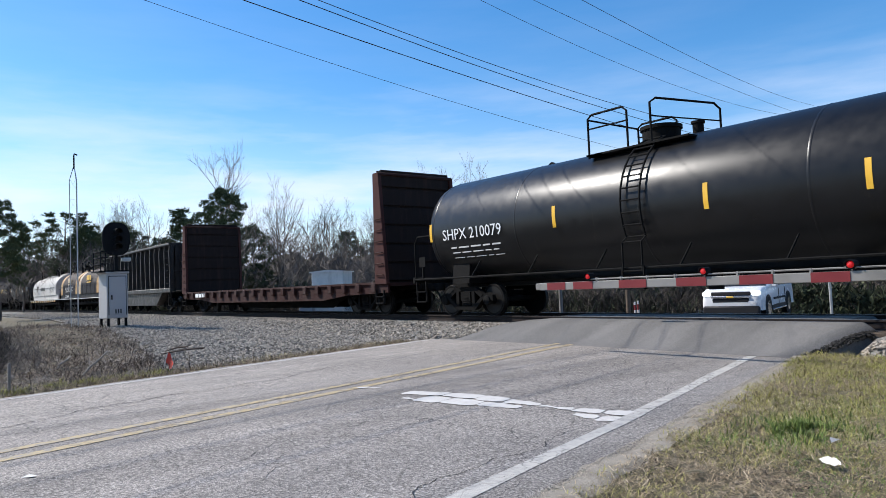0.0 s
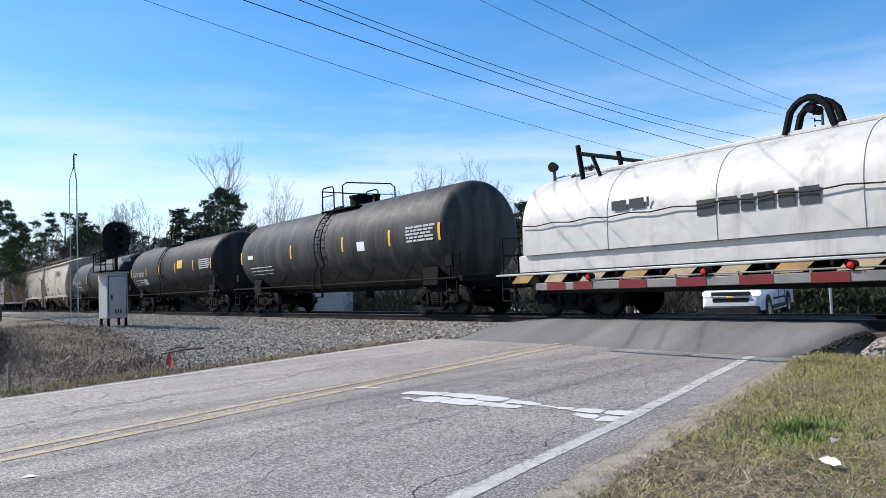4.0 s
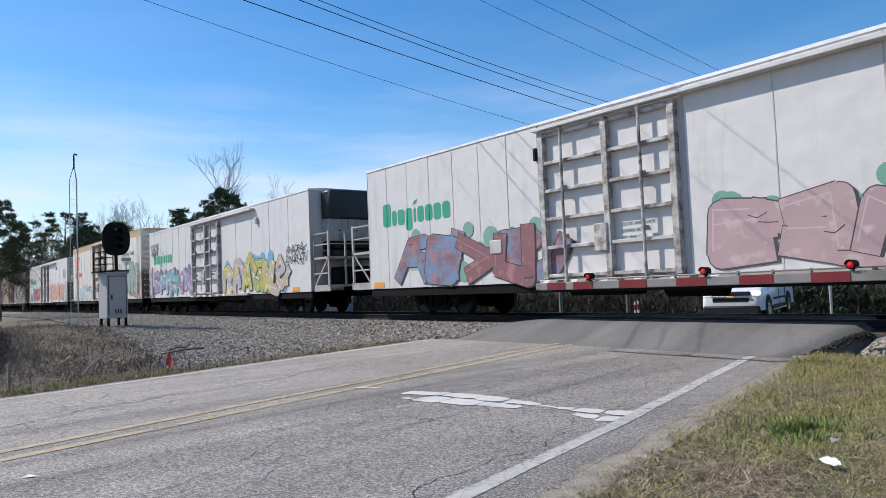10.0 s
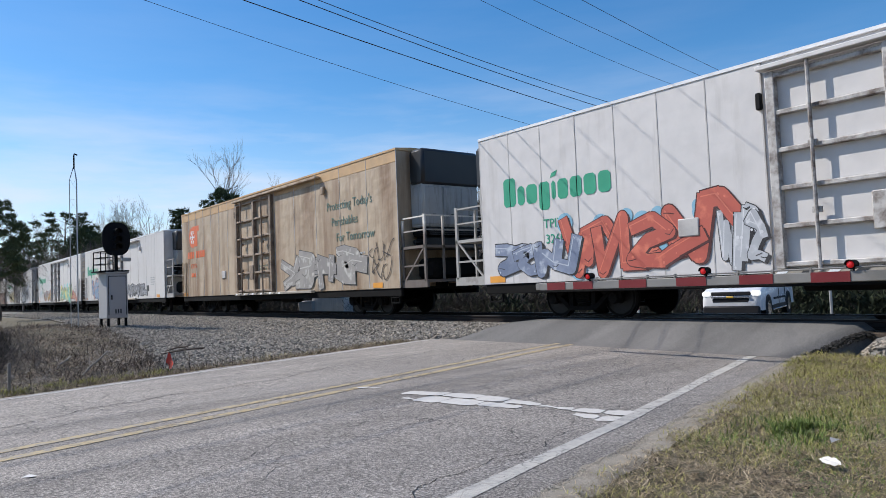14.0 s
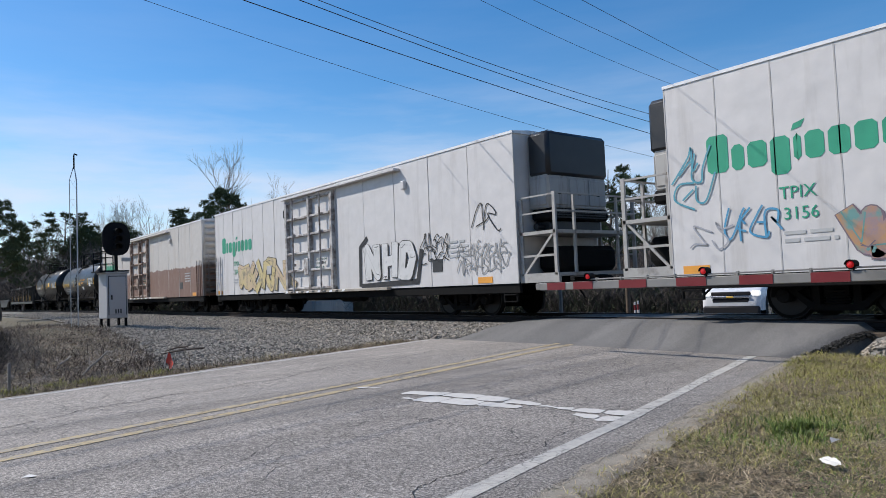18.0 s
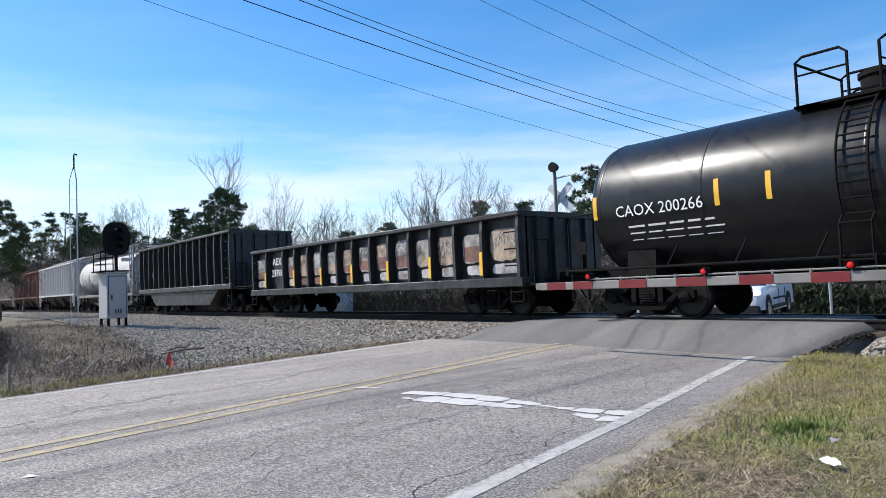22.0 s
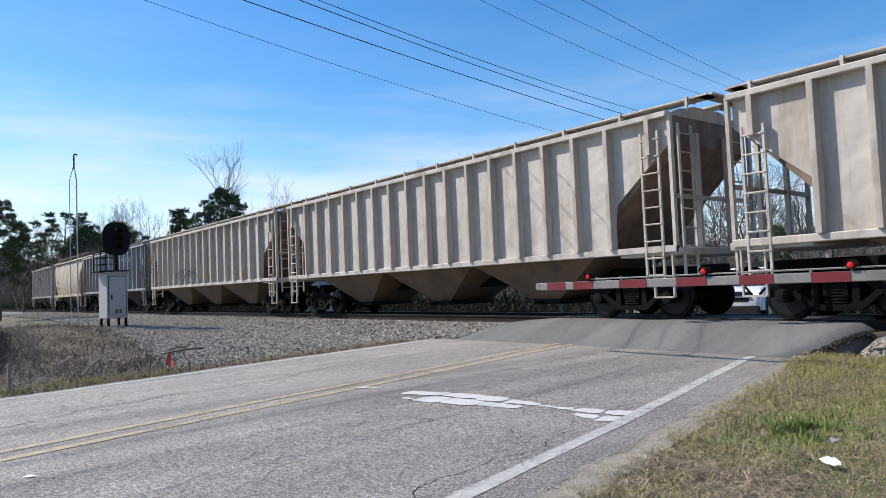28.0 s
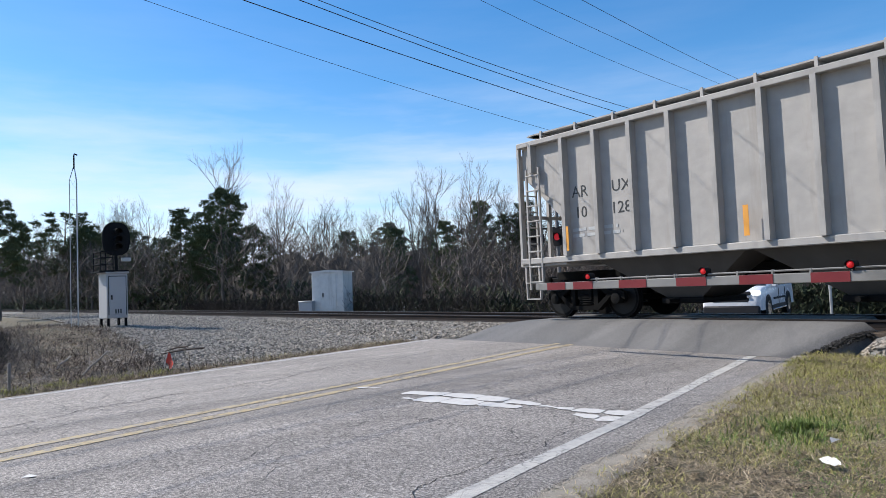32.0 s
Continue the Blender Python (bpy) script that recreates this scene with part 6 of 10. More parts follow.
def spray_mix(colours):
    """Fill of a sprayed letter: clouds of two or three paints blown into each other."""
    key = "+".join(colours)
    if key not in PAINTS:
        m = surface("blended_spray_paint", tuple(0.84 * c + 0.035 for c in srgb(colours[0])), 0.6, var=0.1, size=3, relief=0.02, dirt=tuple(0.84 * c + 0.035 for c in srgb(colours[1])), dirt_share=0.62, dirt_size=1.7)
        nt = m.node_tree
        if len(colours) > 2:
            bsdf = nt.nodes["Principled BSDF"]
            old = bsdf.inputs["Base Color"].links[0].from_socket
            co = nt.nodes.new("ShaderNodeTexCoord")
            no = nt.nodes.new("ShaderNodeTexNoise")
            no.inputs["Scale"].default_value, no.inputs["Detail"].default_value = 3.2, 5.0
            mr = nt.nodes.new("ShaderNodeMapRange")
            mr.inputs["From Min"].default_value, mr.inputs["From Max"].default_value = 0.55, 0.66
            mx = nt.nodes.new("ShaderNodeMixRGB")
            mx.inputs["Color2"].default_value = (*[0.8 * c + 0.04 for c in srgb(colours[2])], 1)
            nt.links.new(co.outputs["Object"], no.inputs["Vector"])
            nt.links.new(no.outputs["Fac"], mr.inputs["Value"])
            nt.links.new(mr.outputs["Result"], mx.inputs["Fac"])
            nt.links.new(old, mx.inputs["Color1"])
            nt.links.new(mx.outputs["Color"], bsdf.inputs["Base Color"])
        PAINTS[key] = m
    return PAINTS[key]


def disc(s, x, z, r, y, n=12):
    flat_shape(s, [(x + r * math.cos(2 * math.pi * k / n), z + r * math.sin(2 * math.pi * k / n)) for k in range(n)], y)


def thick_line(s, pts, w, y, step=0.00012, round_=True):
    """Broad strokes along the points with rounded bends, each a hair in front of the one before."""
    for k, ((ax, az), (bx, bz)) in enumerate(zip(pts, pts[1:])):
        d = Vector((bx - ax, bz - az))
        L = max(0.001, d.length)
        d = d / L
        nx, nz = -d.y * w, d.x * w
        if k == 0:
            ax, az = ax - d.x * w * 0.6, az - d.y * w * 0.6
        if k == len(pts) - 2:
            bx, bz = bx + d.x * w * 0.6, bz + d.y * w * 0.6
        elif round_:
            disc(s, bx, bz, w, y - step * (k + 0.5))
        yy = y - step * k
        s.add([(ax + nx, yy, az + nz), (ax - nx, yy, az - nz), (bx - nx * 1.1, yy, bz - nz * 1.1), (bx + nx * 1.1, yy, bz + nz * 1.1)], [(0, 1, 2, 3)])


def patches(car, x0, x1, z0, z1, colours, seed, y, n):
    """Flaking bands and patches of old paint across one bay, with ragged edges."""
    r = random.Random(seed)
    for k in range(n):
        h = r.uniform(0.14, 0.4) * (z1 - z0)
        zc = r.uniform(z0 + h / 2, z1 - h / 2)
        a, b = (x0, x1) if r.random() < 0.6 else (x0 + r.uniform(0, 0.5) * (x1 - x0), x1)
        m_ = 20
        tilt = r.uniform(-0.25, 0.25)
        low, high = [], []
        for q in range(m_ + 1):
            x = a + (b - a) * q / m_
            t = (q / m_ - 0.5) * tilt
            low.append((x, max(z0, zc - h / 2 + t + r.uniform(-0.03, 0.03) + 0.16 * noise.noise(Vector((x * 3.1, seed + k, h * 9))))))
            high.append((x, min(z1, zc + h / 2 + t + r.uniform(-0.03, 0.03) + 0.16 * noise.noise(Vector((x * 3.7, seed - k, h * 5))))))
        v_ = [(x, y - 0.0006 * k, z) for x, z in low] + [(x, y - 0.0006 * k, z) for x, z in high]
        part("paint_patch", Shape().add(v_, [(q, q + 1, m_ + 2 + q, m_ + 1 + q) for q in range(m_)]), flaked(r.choice(colours)), car)


def graffiti(car, x0, x1, z0, z1, colours, seed, y=-1.6, n=5, fill=True, name="graffiti", outline="#1c1a1d", under=None, shapes=""):
    """A sprayed piece: fat overlapping strokes in blended paints, a dark drop edge, bubbles of a second colour behind."""
    r = random.Random(seed)
    w = (x1 - x0) / n
    order = shapes or "".join(r.choice("hunserwak") for k in range(n))
    if under:
        u = Shape()
        for k in range(3 * n):
            disc(u, x0 + (k + r.random()) * w / 3, z0 + (z1 - z0) * r.choice((r.uniform(0.78, 1.0), r.uniform(0.1, 0.9))), (z1 - z0) * r.uniform(0.09, 0.2), y - 0.001 - 0.00003 * k, 16)
        tagged(part("graffiti_cloud", u, spray(under), car, "sprayed bubbles behind the letters"), kind="stuff")
    for k in range(n):
        cx = x0 + (k + 0.5) * w + r.uniform(-0.04, 0.04) * w
        h, ww = (z1 - z0) * r.uniform(0.86, 1.0), w * r.uniform(1.2, 1.42) if not shapes else w * 1.08
        zb_ = z0 + r.uniform(0.0, 0.06) * (z1 - z0)
        skew = r.uniform(-0.04, 0.14)
        th = min(0.25, 0.1 * ww + 0.04 * h) * r.uniform(0.75, 1.15)
        lo = 0.0024 * (k % 3)
        lines = []
        flip, bend = (r.choice((True, False)), 0.19) if not shapes else (False, 0.05)
        for stroke in GLYPHS[order[k % len(order)]]:
            pts = []
            for a, b in stroke:
                a = 1 - a if flip else a
                a, b = a + r.uniform(-bend, bend), b + r.uniform(-bend, bend) * 0.9
                pts.append((cx - ww / 2 + th + (ww - 2 * th) * a + skew * (b - 0.5) * ww, zb_ + th + (h - 2 * th) * b))
            lines.append(pts)
        if not shapes:                               # a spike and a link that run into the neighbours
            a, b = r.choice(lines[0])
            lines.append([(a, b), (a + ww * r.uniform(0.2, 0.6), b + h * r.uniform(-0.25, 0.25)), (a + ww * r.uniform(0.5, 0.8), zb_ + h * r.uniform(0.1, 0.95))])
        if not fill:
            o = Shape()
            for q, pts in enumerate(lines):
                thick_line(o, pts, 0.042, y - 0.0036 - lo - 0.0001 * q)
            part(name + "_letter", o, spray(colours[k % len(colours)]), car)
            continue
        edge = 0.014 + 0.012 * r.random()
        o = Shape()
        for q, pts in enumerate(lines):
            thick_line(o, [(a + 0.06, b - 0.035) for a, b in pts], th * 0.98, y - 0.003 - lo - 0.0001 * q)
            thick_line(o, pts, th + edge, y - 0.0036 - lo - 0.0001 * q)
        letter = part(name + "_letter", o, spray(outline), car)
        body = colours[:-1] if len(colours) > 2 else colours
        cols = [body[k % len(body)], body[(k + 1) % len(body)], colours[-1]]
        i_ = Shape()
        for q, pts in enumerate(lines):
            thick_line(i_, pts, th, y - 0.0047 - lo - 0.0002 * q, 0.00008)
        part("letter_fill", i_, spray_mix(cols), letter)
        hl = Shape()
        for q, pts in enumerate(lines[:2]):
            thick_line(hl, [(a - th * 0.6, b + th * 0.35) for a, b in pts[:3]], 0.007 + 0.03 * th, y - 0.0058 - lo - 0.0001 * q)
        for q in range(4):
            a, b = r.choice(r.choice(lines))
            disc(hl, a + r.uniform(-0.5, 0.5) * th, b + r.uniform(-0.7, 0.4) * th, r.uniform(0.012, 0.035), y - 0.0062 - lo - 0.0001 * q, 8)
        tagged(part("letter_highlight", hl, spray(colours[-1]), letter), kind="stuff")
        ln = Shape()
        for q in range(2):
            a, b = r.choice(r.choice(lines))
            thick_line(ln, [(a - th * 0.7, b + r.uniform(-0.3, 0.3) * th), (a, b + r.uniform(-0.5, 0.1) * th), (a + th * 0.7, b + r.uniform(-0.2, 0.5) * th)], 0.008, y - 0.0066 - lo - 0.0001 * q)
        tagged(part("letter_line", ln, spray(outline), letter), kind="stuff")


def scrawl(car, x0, x1, z0, z1, colour, seed, y=-1.6, w=0.016, name="graffiti_tag"):
    """A quick tag in one colour: a few looping, leaning letters run into each other."""
    r = random.Random(seed)
    w = min(w, 0.019)
    rows_ = 2 if z1 - z0 > 0.65 and x1 - x0 < 2.2 else 1
    hgt = (z1 - z0) / rows_
    s = Shape()
    count = 0
    for row in range(rows_):
        n = max(2, round((x1 - x0) / (hgt * 0.62)))
        cw = (x1 - x0) / n
        for k in range(n):
            bx, bz = x0 + k * cw, z1 - (row + 1) * hgt + r.uniform(0, 0.12) * hgt
            for stroke in GLYPHS[r.choice("hunserak")]:
                key = [(bx + cw * (a * 1.15 + 0.3 * b + r.uniform(-0.3, 0.3)), bz + hgt * 0.86 * (b + r.uniform(-0.28, 0.28))) for a, b in stroke]
                if r.random() < 0.35:
                    key.append((key[-1][0] + cw * r.uniform(0.1, 0.5), key[-1][1] + hgt * r.uniform(-0.25, 0.3)))
                key = [key[0]] + key + [key[-1]]
                pts = []
                for p0, p1, p2, p3 in zip(key, key[1:], key[2:], key[3:]):
                    for q in range(6):
                        t = q / 6
                        pts.append(tuple(0.5 * (2 * b_ + (c_ - a_) * t + (2 * a_ - 5 * b_ + 4 * c_ - d_) * t * t + (3 * b_ - a_ - 3 * c_ + d_) * t ** 3) for a_, b_, c_, d_ in zip(p0, p1, p2, p3)))
                pts.append(key[-1])
                m_ = len(pts)
                v_ = []
                for q, p in enumerate(pts):
                    a, b = pts[max(0, q - 1)], pts[min(m_ - 1, q + 1)]
                    d = Vector((b[0] - a[0], b[1] - a[1]))
                    d = d.normalized() if d.length > 1e-5 else Vector((1, 0))
                    yy = y - 0.006 - 0.00002 * count
                    v_ += [(p[0] - d.y * w, yy, p[1] + d.x * w), (p[0] + d.y * w, yy, p[1] - d.x * w)]
                s.add(v_, [(2 * q, 2 * q + 1, 2 * q + 3, 2 * q + 2) for q in range(m_ - 1)])
                count += 1
    return tagged(part(name, s, spray(colour), car, "sprayed tag lines"), kind="stuff")


# ---- refrigerated boxcars ----
def brand_mark(car, x, z, high, mat, y):
    """Green maker's mark as plain rounded shapes with a leaf: no letters."""
    mark = None
    widths = [0.30, 0.17, 0.25, 0.24, 0.09, 0.22, 0.24, 0.24, 0.24]
    tall = [1.0, 0.66, 0.66, 0.66, 0.66, 0.66, 0.66, 0.66, 0.66]
    low = [0, 0, 0, -0.28, 0, 0, 0, 0, 0]
    a = x
    k = high / 0.5
    for w, t, lo in zip(widths, tall, low):
        w *= k
        r = 0.05 * k
        z0, z1 = z + lo * high, z + t * high
        poly = [(a + r, z0), (a + w - r, z0), (a + w, z0 + r), (a + w, z1 - r), (a + w - r, z1), (a + r, z1), (a, z1 - r), (a, z0 + r)]
        s = Shape()
        flat_shape(s, poly, y - 0.004)
        if mark is None:
            mark = part("brand_mark", s, mat, car, "green plain maker's mark")
        else:
            part("brand_shape", s, mat, mark)
        a += w + 0.045 * k
    lx = x + 1.12 * k
    leaf = Shape()
    flat_shape(leaf, [(lx, z + 0.74 * high), (lx + 0.12 * k, z + 0.8 * high), (lx + 0.17 * k, z + 0.98 * high), (lx + 0.03 * k, z + 0.9 * high)], y - 0.004)
    part("brand_leaf", leaf, mat, mark)
    return mark


def stamp(car, polys, y, mat, label, step=0.0015):
    """A maker's mark of plain shapes: the first carries the others."""
    mark = None
    for k, poly in enumerate(polys):
        s = Shape()
        flat_shape(s, poly, y - step * k)
        if mark is None:
            mark = part("brand_mark", s, mat, car, label)
        else:
            part("brand_shape", s, mat, mark)
    return mark


M["slogan"] = surface("faded_dark_green_lettering", (0.09, 0.16, 0.13), 0.6, var=0.25)
M["seam"] = surface("grimy_panel_seam", (0.46, 0.44, 0.42), 0.7, var=0.3, dirt=(0.3, 0.27, 0.25), dirt_share=0.5, dirt_size=2)
M["door_brown"] = surface("rust_brown_door_bar", (0.27, 0.2, 0.14), 0.6, var=0.2, dirt=(0.08, 0.05, 0.035), dirt_share=0.55, dirt_size=2.4)
M["door_grime"] = surface("grimy_door_bar", (0.48, 0.455, 0.43), 0.6, var=0.2, dirt=(0.1, 0.068, 0.05), dirt_share=0.62, dirt_size=3.4)
M["door_rust"] = surface("rust_streaked_door_bar", (0.36, 0.28, 0.22), 0.65, var=0.25, dirt=(0.12, 0.055, 0.032), dirt_share=0.68, dirt_size=3.0)


def reefer(label, s0, s1, paint, unit_end, top=4.6, style="t", number="", seed=1, stripe=False):
    car, half = rolling("refrigerator_car", label, s0, s1, "cars of the train", inset=2.75, reach=0.55 + 0.7)
    m = M[paint]
    W, zb = 1.56, 0.84
    part("body", Shape().box(-half + 0.03, half - 0.03, -W + 0.015, W, zb + 0.02, top - 0.05, 0.01), m, car, "insulated box body")
    d0, d1 = -2.45, 1.2
    # side panels, butted with fine seams
    r = random.Random(seed)
    for a, b, n in ((-half, d0 - 0.12, 7), (d1 + 0.12, half, 5)):
        for k in range(n):
            xa, xb = a + (b - a) * k / n, a + (b - a) * (k + 1) / n
            ztop = top - 0.42 if stripe else top - 0.02
            part("side_panel", Shape().box(xa + 0.004, xb - 0.004, -W - 0.012 - r.uniform(0, 0.006), -W + 0.02, zb, ztop, 0.006), m, car)
            if stripe:
                part("top_panel", Shape().box(xa + 0.004, xb - 0.004, -W - 0.014, -W + 0.02, top - 0.41, top - 0.02, 0.006), M["reefer_top"], car)
    for a, b, n in ((-half, d0 - 0.12, 7), (d1 + 0.12, half, 5)):
        for k in range(n + 1):
            x = a + (b - a) * k / n
            part("panel_seam", Shape().box(x - 0.012, x + 0.012, -W - 0.022, -W, zb + 0.02, top - 0.03), M["seam"], car)
    # door: recessed panel in a raised grid with lock rods
    dz0, dz1 = zb + 0.06, top - 0.3
    dm = M["door_brown"] if stripe else M["door_grime"] if paint != "reefer_mud" else M["door_rust"]
    door = part("door", Shape().box(d0, d1, -W - 0.004, -W + 0.03, dz0, dz1, 0.01), m, car, "plug door with a raised bar grid")
    xs = [d0 + 0.09, d0 + 0.75, (d0 + d1) / 2 + 0.1, d1 - 0.8, d1 - 0.09]
    for x in (xs[0], xs[2], xs[4]):
        part("door_stile", Shape().box(x - 0.08, x + 0.08, -W - 0.15, -W, dz0, dz1, 0.015), dm, door)
    for k in range(6):
        z = dz0 + 0.08 + k * (dz1 - dz0 - 0.16) / 5
        part("door_rail", Shape().box(d0, d1, -W - 0.13, -W, z - 0.04, z + 0.04, 0.012), dm, door)
    for x in (xs[1], xs[3]):
        part("lock_rod", Shape().tube((x, -W - 0.18, dz0 - 0.06), (x, -W - 0.18, dz1 + 0.08), 0.034, 8).box(x - 0.07, x + 0.07, -W - 0.17, -W - 0.1, dz0 + 0.9, dz0 + 1.0).box(x - 0.07, x + 0.07, -W - 0.17, -W - 0.1, dz0 + 2.0, dz0 + 2.1), dm, door)
    part("lock_box", Shape().box((d0 + d1) / 2 - 0.25, (d0 + d1) / 2 + 0.1, -W - 0.19, -W - 0.1, dz0 + 0.55, dz0 + 1.15, 0.02), dm, door)
    part("door_bumper", Shape().box(d1 + 4.1, d1 + 4.28, -W - 0.13, -W, top - 0.85, top - 0.6, 0.02), m, car)
    part("door_bumper", Shape().box(d0 - 0.2, d0 - 0.1, -W - 0.1, -W, top - 0.9, top - 0.6, 0.02), M["black"], car)
    part("door_track", Shape().box(d0 - 0.1, d1 + 3.95, -W - 0.24, -W - 0.02, top - 0.26, top - 0.18, 0.012), m, car, "upper door track")
    part("door_track", Shape().box(d0 - 0.1, d1 + 3.3, -W - 0.17, -W - 0.02, zb - 0.04, zb + 0.05, 0.012), M["hop_white"], car, "lower door track")
    for k in range(11):
        x = d0 + k * 0.42
        part("warning_stripe", Shape().prism([(x, zb - 0.03), (x + 0.17, zb - 0.03), (x + 0.24, zb + 0.04), (x + 0.07, zb + 0.04)], 1, -W - 0.176, -W - 0.171), M["black_mark"] if k % 2 else M["white_mark"], car)
    for ya in (-W + 0.02, W - 0.12):
        part("side_sill", Shape().box(-half, half, ya, ya + 0.1, zb - 0.24, zb + 0.03, 0.015), M["steel_dark"], car, "dark underframe sill")
    part("brake_gear", Shape().box(-2.4, -0.6, -0.9, -0.3, 0.5, 0.78, 0.05).tube((0.2, -0.7, 0.62), (1.5, -0.7, 0.62), 0.19, 12), M["steel_dark"], car)
    rf = Shape().rings([[(x, y, z) for y, z in ((-W - 0.035, top - 0.06), (-W - 0.035, top), (-1.0, top + 0.05), (1.0, top + 0.05), (W + 0.02, top), (W + 0.02, top - 0.06))] for x in (-half - 0.02, half + 0.02)])
    part("roof", rf, M["roof_white"] if not stripe else M["reefer_top"], car, "smooth roof with turned-down eaves")
    rib_end = -unit_end
    # ribbed end
    for k in range(11):
        z = zb + 0.28 + k * (top - zb - 0.55) / 10
        mt = M["reefer_end"]
        part("end_rib", Shape().prism([(rib_end * (half - 0.05), z - 0.14), (rib_end * (half + 0.03), z - 0.11), (rib_end * (half + 0.07), z - 0.03), (rib_end * (half + 0.07), z + 0.03), (rib_end * (half + 0.0), z + 0.11)], 1, -W + 0.12, W - 0.08), mt, car)
    for ya in (-W, W - 0.12):
        part("end_post", Shape().box(rib_end * (half - 0.06), rib_end * (half + 0.05), ya, ya + 0.12, zb, top - 0.03, 0.015), M["reefer_end"], car)
    ladder(car, rib_end * (half - 0.45) - 0.24, rib_end * (half - 0.45) + 0.24, zb, zb + 1.75, y=-W - 0.08, step=0.4, mat=m)
    end_ladder(car, -W + 0.25, -W + 0.75, rib_end * (half + 0.12), 0.8, 2.9, M["reefer_end"])
    bw = Shape()
    ring = [(rib_end * (half + 0.16), 0.35 + 0.28 * math.cos(2 * math.pi * k / 14), 1.98 + 0.28 * math.sin(2 * math.pi * k / 14)) for k in range(15)]
    bw.pipe(ring, 0.018, 5).tube((rib_end * half, 0.35, 1.98), (rib_end * (half + 0.17), 0.35, 1.98), 0.05, 8).tube(ring[0], ring[7], 0.014, 5).tube(ring[3], ring[10], 0.014, 5)
    part("brake_wheel", bw, M["steel_dark"], car)
    part("brake_housing", Shape().box(rib_end * half, rib_end * (half + 0.14), 0.15, 0.55, 1.62, 2.12, 0.03), M["reefer_end"], car)
    part("brake_platform", Shape().box(rib_end * half, rib_end * (half + 0.4), -1.2, 1.2, 1.05, 1.1), M["steel_dark"], car)
    # refrigeration unit, platform and rails at the other end
    u = unit_end
    rm_ = M["unit_rail"] if paint == "reefer_white" else M["reefer_end"]
    unit = part("refrigeration_unit", Shape().box(u * (half - 0.02), u * (half + 0.66), -1.08, 1.08, 2.62, top - 0.1, 0.05), M["unit_grey"], car, "refrigeration unit on the end wall")
    part("condenser_cover", Shape().box(u * (half + 0.02), u * (half + 0.73), -1.13, 1.13, top - 1.18, top - 0.07, 0.09), M["unit_black"], unit, "black condenser cover")
    for y in (-0.72, 0.0, 0.72):
        part("access_panel", Shape().box(u * (half + 0.64), u * (half + 0.685), y - 0.33, y + 0.33, 2.72, top - 1.22, 0.02), M["unit_grey"], unit, "pale grey access panel")
        part("panel_latch", Shape().box(u * (half + 0.68), u * (half + 0.7), y - 0.05, y + 0.05, 2.98, 3.03), M["steel_dark"], unit)
    part("side_cover", Shape().box(u * (half + 0.08), u * (half + 0.6), -1.105, -1.07, 2.72, top - 1.22, 0.015), M["unit_grey"], unit)
    part("lower_grille", Shape().box(u * (half + 0.04), u * (half + 0.72), -1.1, 1.1, 2.36, 2.64, 0.06), M["steel_dark"], unit, "dark lower air grille")
    for k in range(4):
        part("louvre", Shape().box(u * (half + 0.7), u * (half + 0.74), -0.95, 0.95, 2.4 + k * 0.06, 2.43 + k * 0.06), M["unit_black"], unit)
    part("engine", Shape().box(u * half, u * (half + 0.58), -0.95, 0.95, 2.06, 2.38, 0.06).tube((u * (half + 0.3), -1.2, 2.2), (u * (half + 0.3), -0.9, 2.2), 0.08, 10), M["unit_black"], unit, "black engine below the unit")
    part("unit_platform", Shape().box(u * half, u * (half + 1.2), -1.5, 1.5, 1.98, 2.06), rm_, car, "upper end platform")
    part("fuel_tank", Shape().box(u * (half + 0.08), u * (half + 1.0), -1.0, 1.0, 1.08, 1.7, 0.12), M["steel_dark"], car, "black fuel tank")
    part("lower_platform", Shape().box(u * half, u * (half + 1.25), -1.5, 1.5, 0.98, 1.06).box(u * half, u * (half + 1.25), -1.5, -1.42, 0.84, 0.98), rm_, car, "lower end platform")
    for y in (-1.47, 1.47):
        for xx, top_z in ((0.08, 2.85), (1.17, 2.95)):
            part("railing_post", Shape().box(u * (half + xx) - 0.05, u * (half + xx) + 0.05, y - 0.03, y + 0.03, 1.0, top_z, 0.008), rm_, car)
        for z in (2.5, 2.9):
            part("railing_bar", Shape().box(u * (half + 0.1), u * (half + 1.18), y - 0.02, y + 0.02, z - 0.02, z + 0.02), rm_, car)
        part("brace", Shape().prism([(u * (half + 0.12), 1.06), (u * (half + 0.2), 1.06), (u * (half + 1.14), 1.98), (u * (half + 1.06), 1.98)], 1, y - 0.015, y + 0.015), rm_, car)
        part("step_bar", Shape().box(u * (half + 0.1), u * (half + 1.15), y - 0.02, y + 0.02, 1.45, 1.5), rm_, car)
    for y in (-0.8, 0.8):
        part("railing_post", Shape().box(u * (half + 1.17) - 0.03, u * (half + 1.17) + 0.03, y - 0.03, y + 0.03, 1.0, 2.9), rm_, car)
    for z in (2.5, 2.92):
        part("railing_bar", Shape().box(u * (half + 1.2), u * (half + 1.24), -1.48, 1.48, z - 0.02, z + 0.02), rm_, car)
    # marks
    if style == "t":
        brand_mark(car, -half + 0.85, 2.72, 0.7, M["green_mark"], -W - 0.018)
        writing("TPIX", 0.3, M["green_mark"], car, -half + 2.15, 2.1, -W - 0.026)
        (writing(number, 0.3, M["green_mark"], car, -half + 2.2, 1.74, -W - 0.026) if number else bars(car, -half + 2.2, 1.76, 0.8, 1, M["green_mark"], y=-W - 0.024, high=0.2))
        bars(car, -half + 2.2, 1.48, 0.9, 2, M["grey_mark"], y=-W - 0.024, high=0.06, seed=seed)
    else:
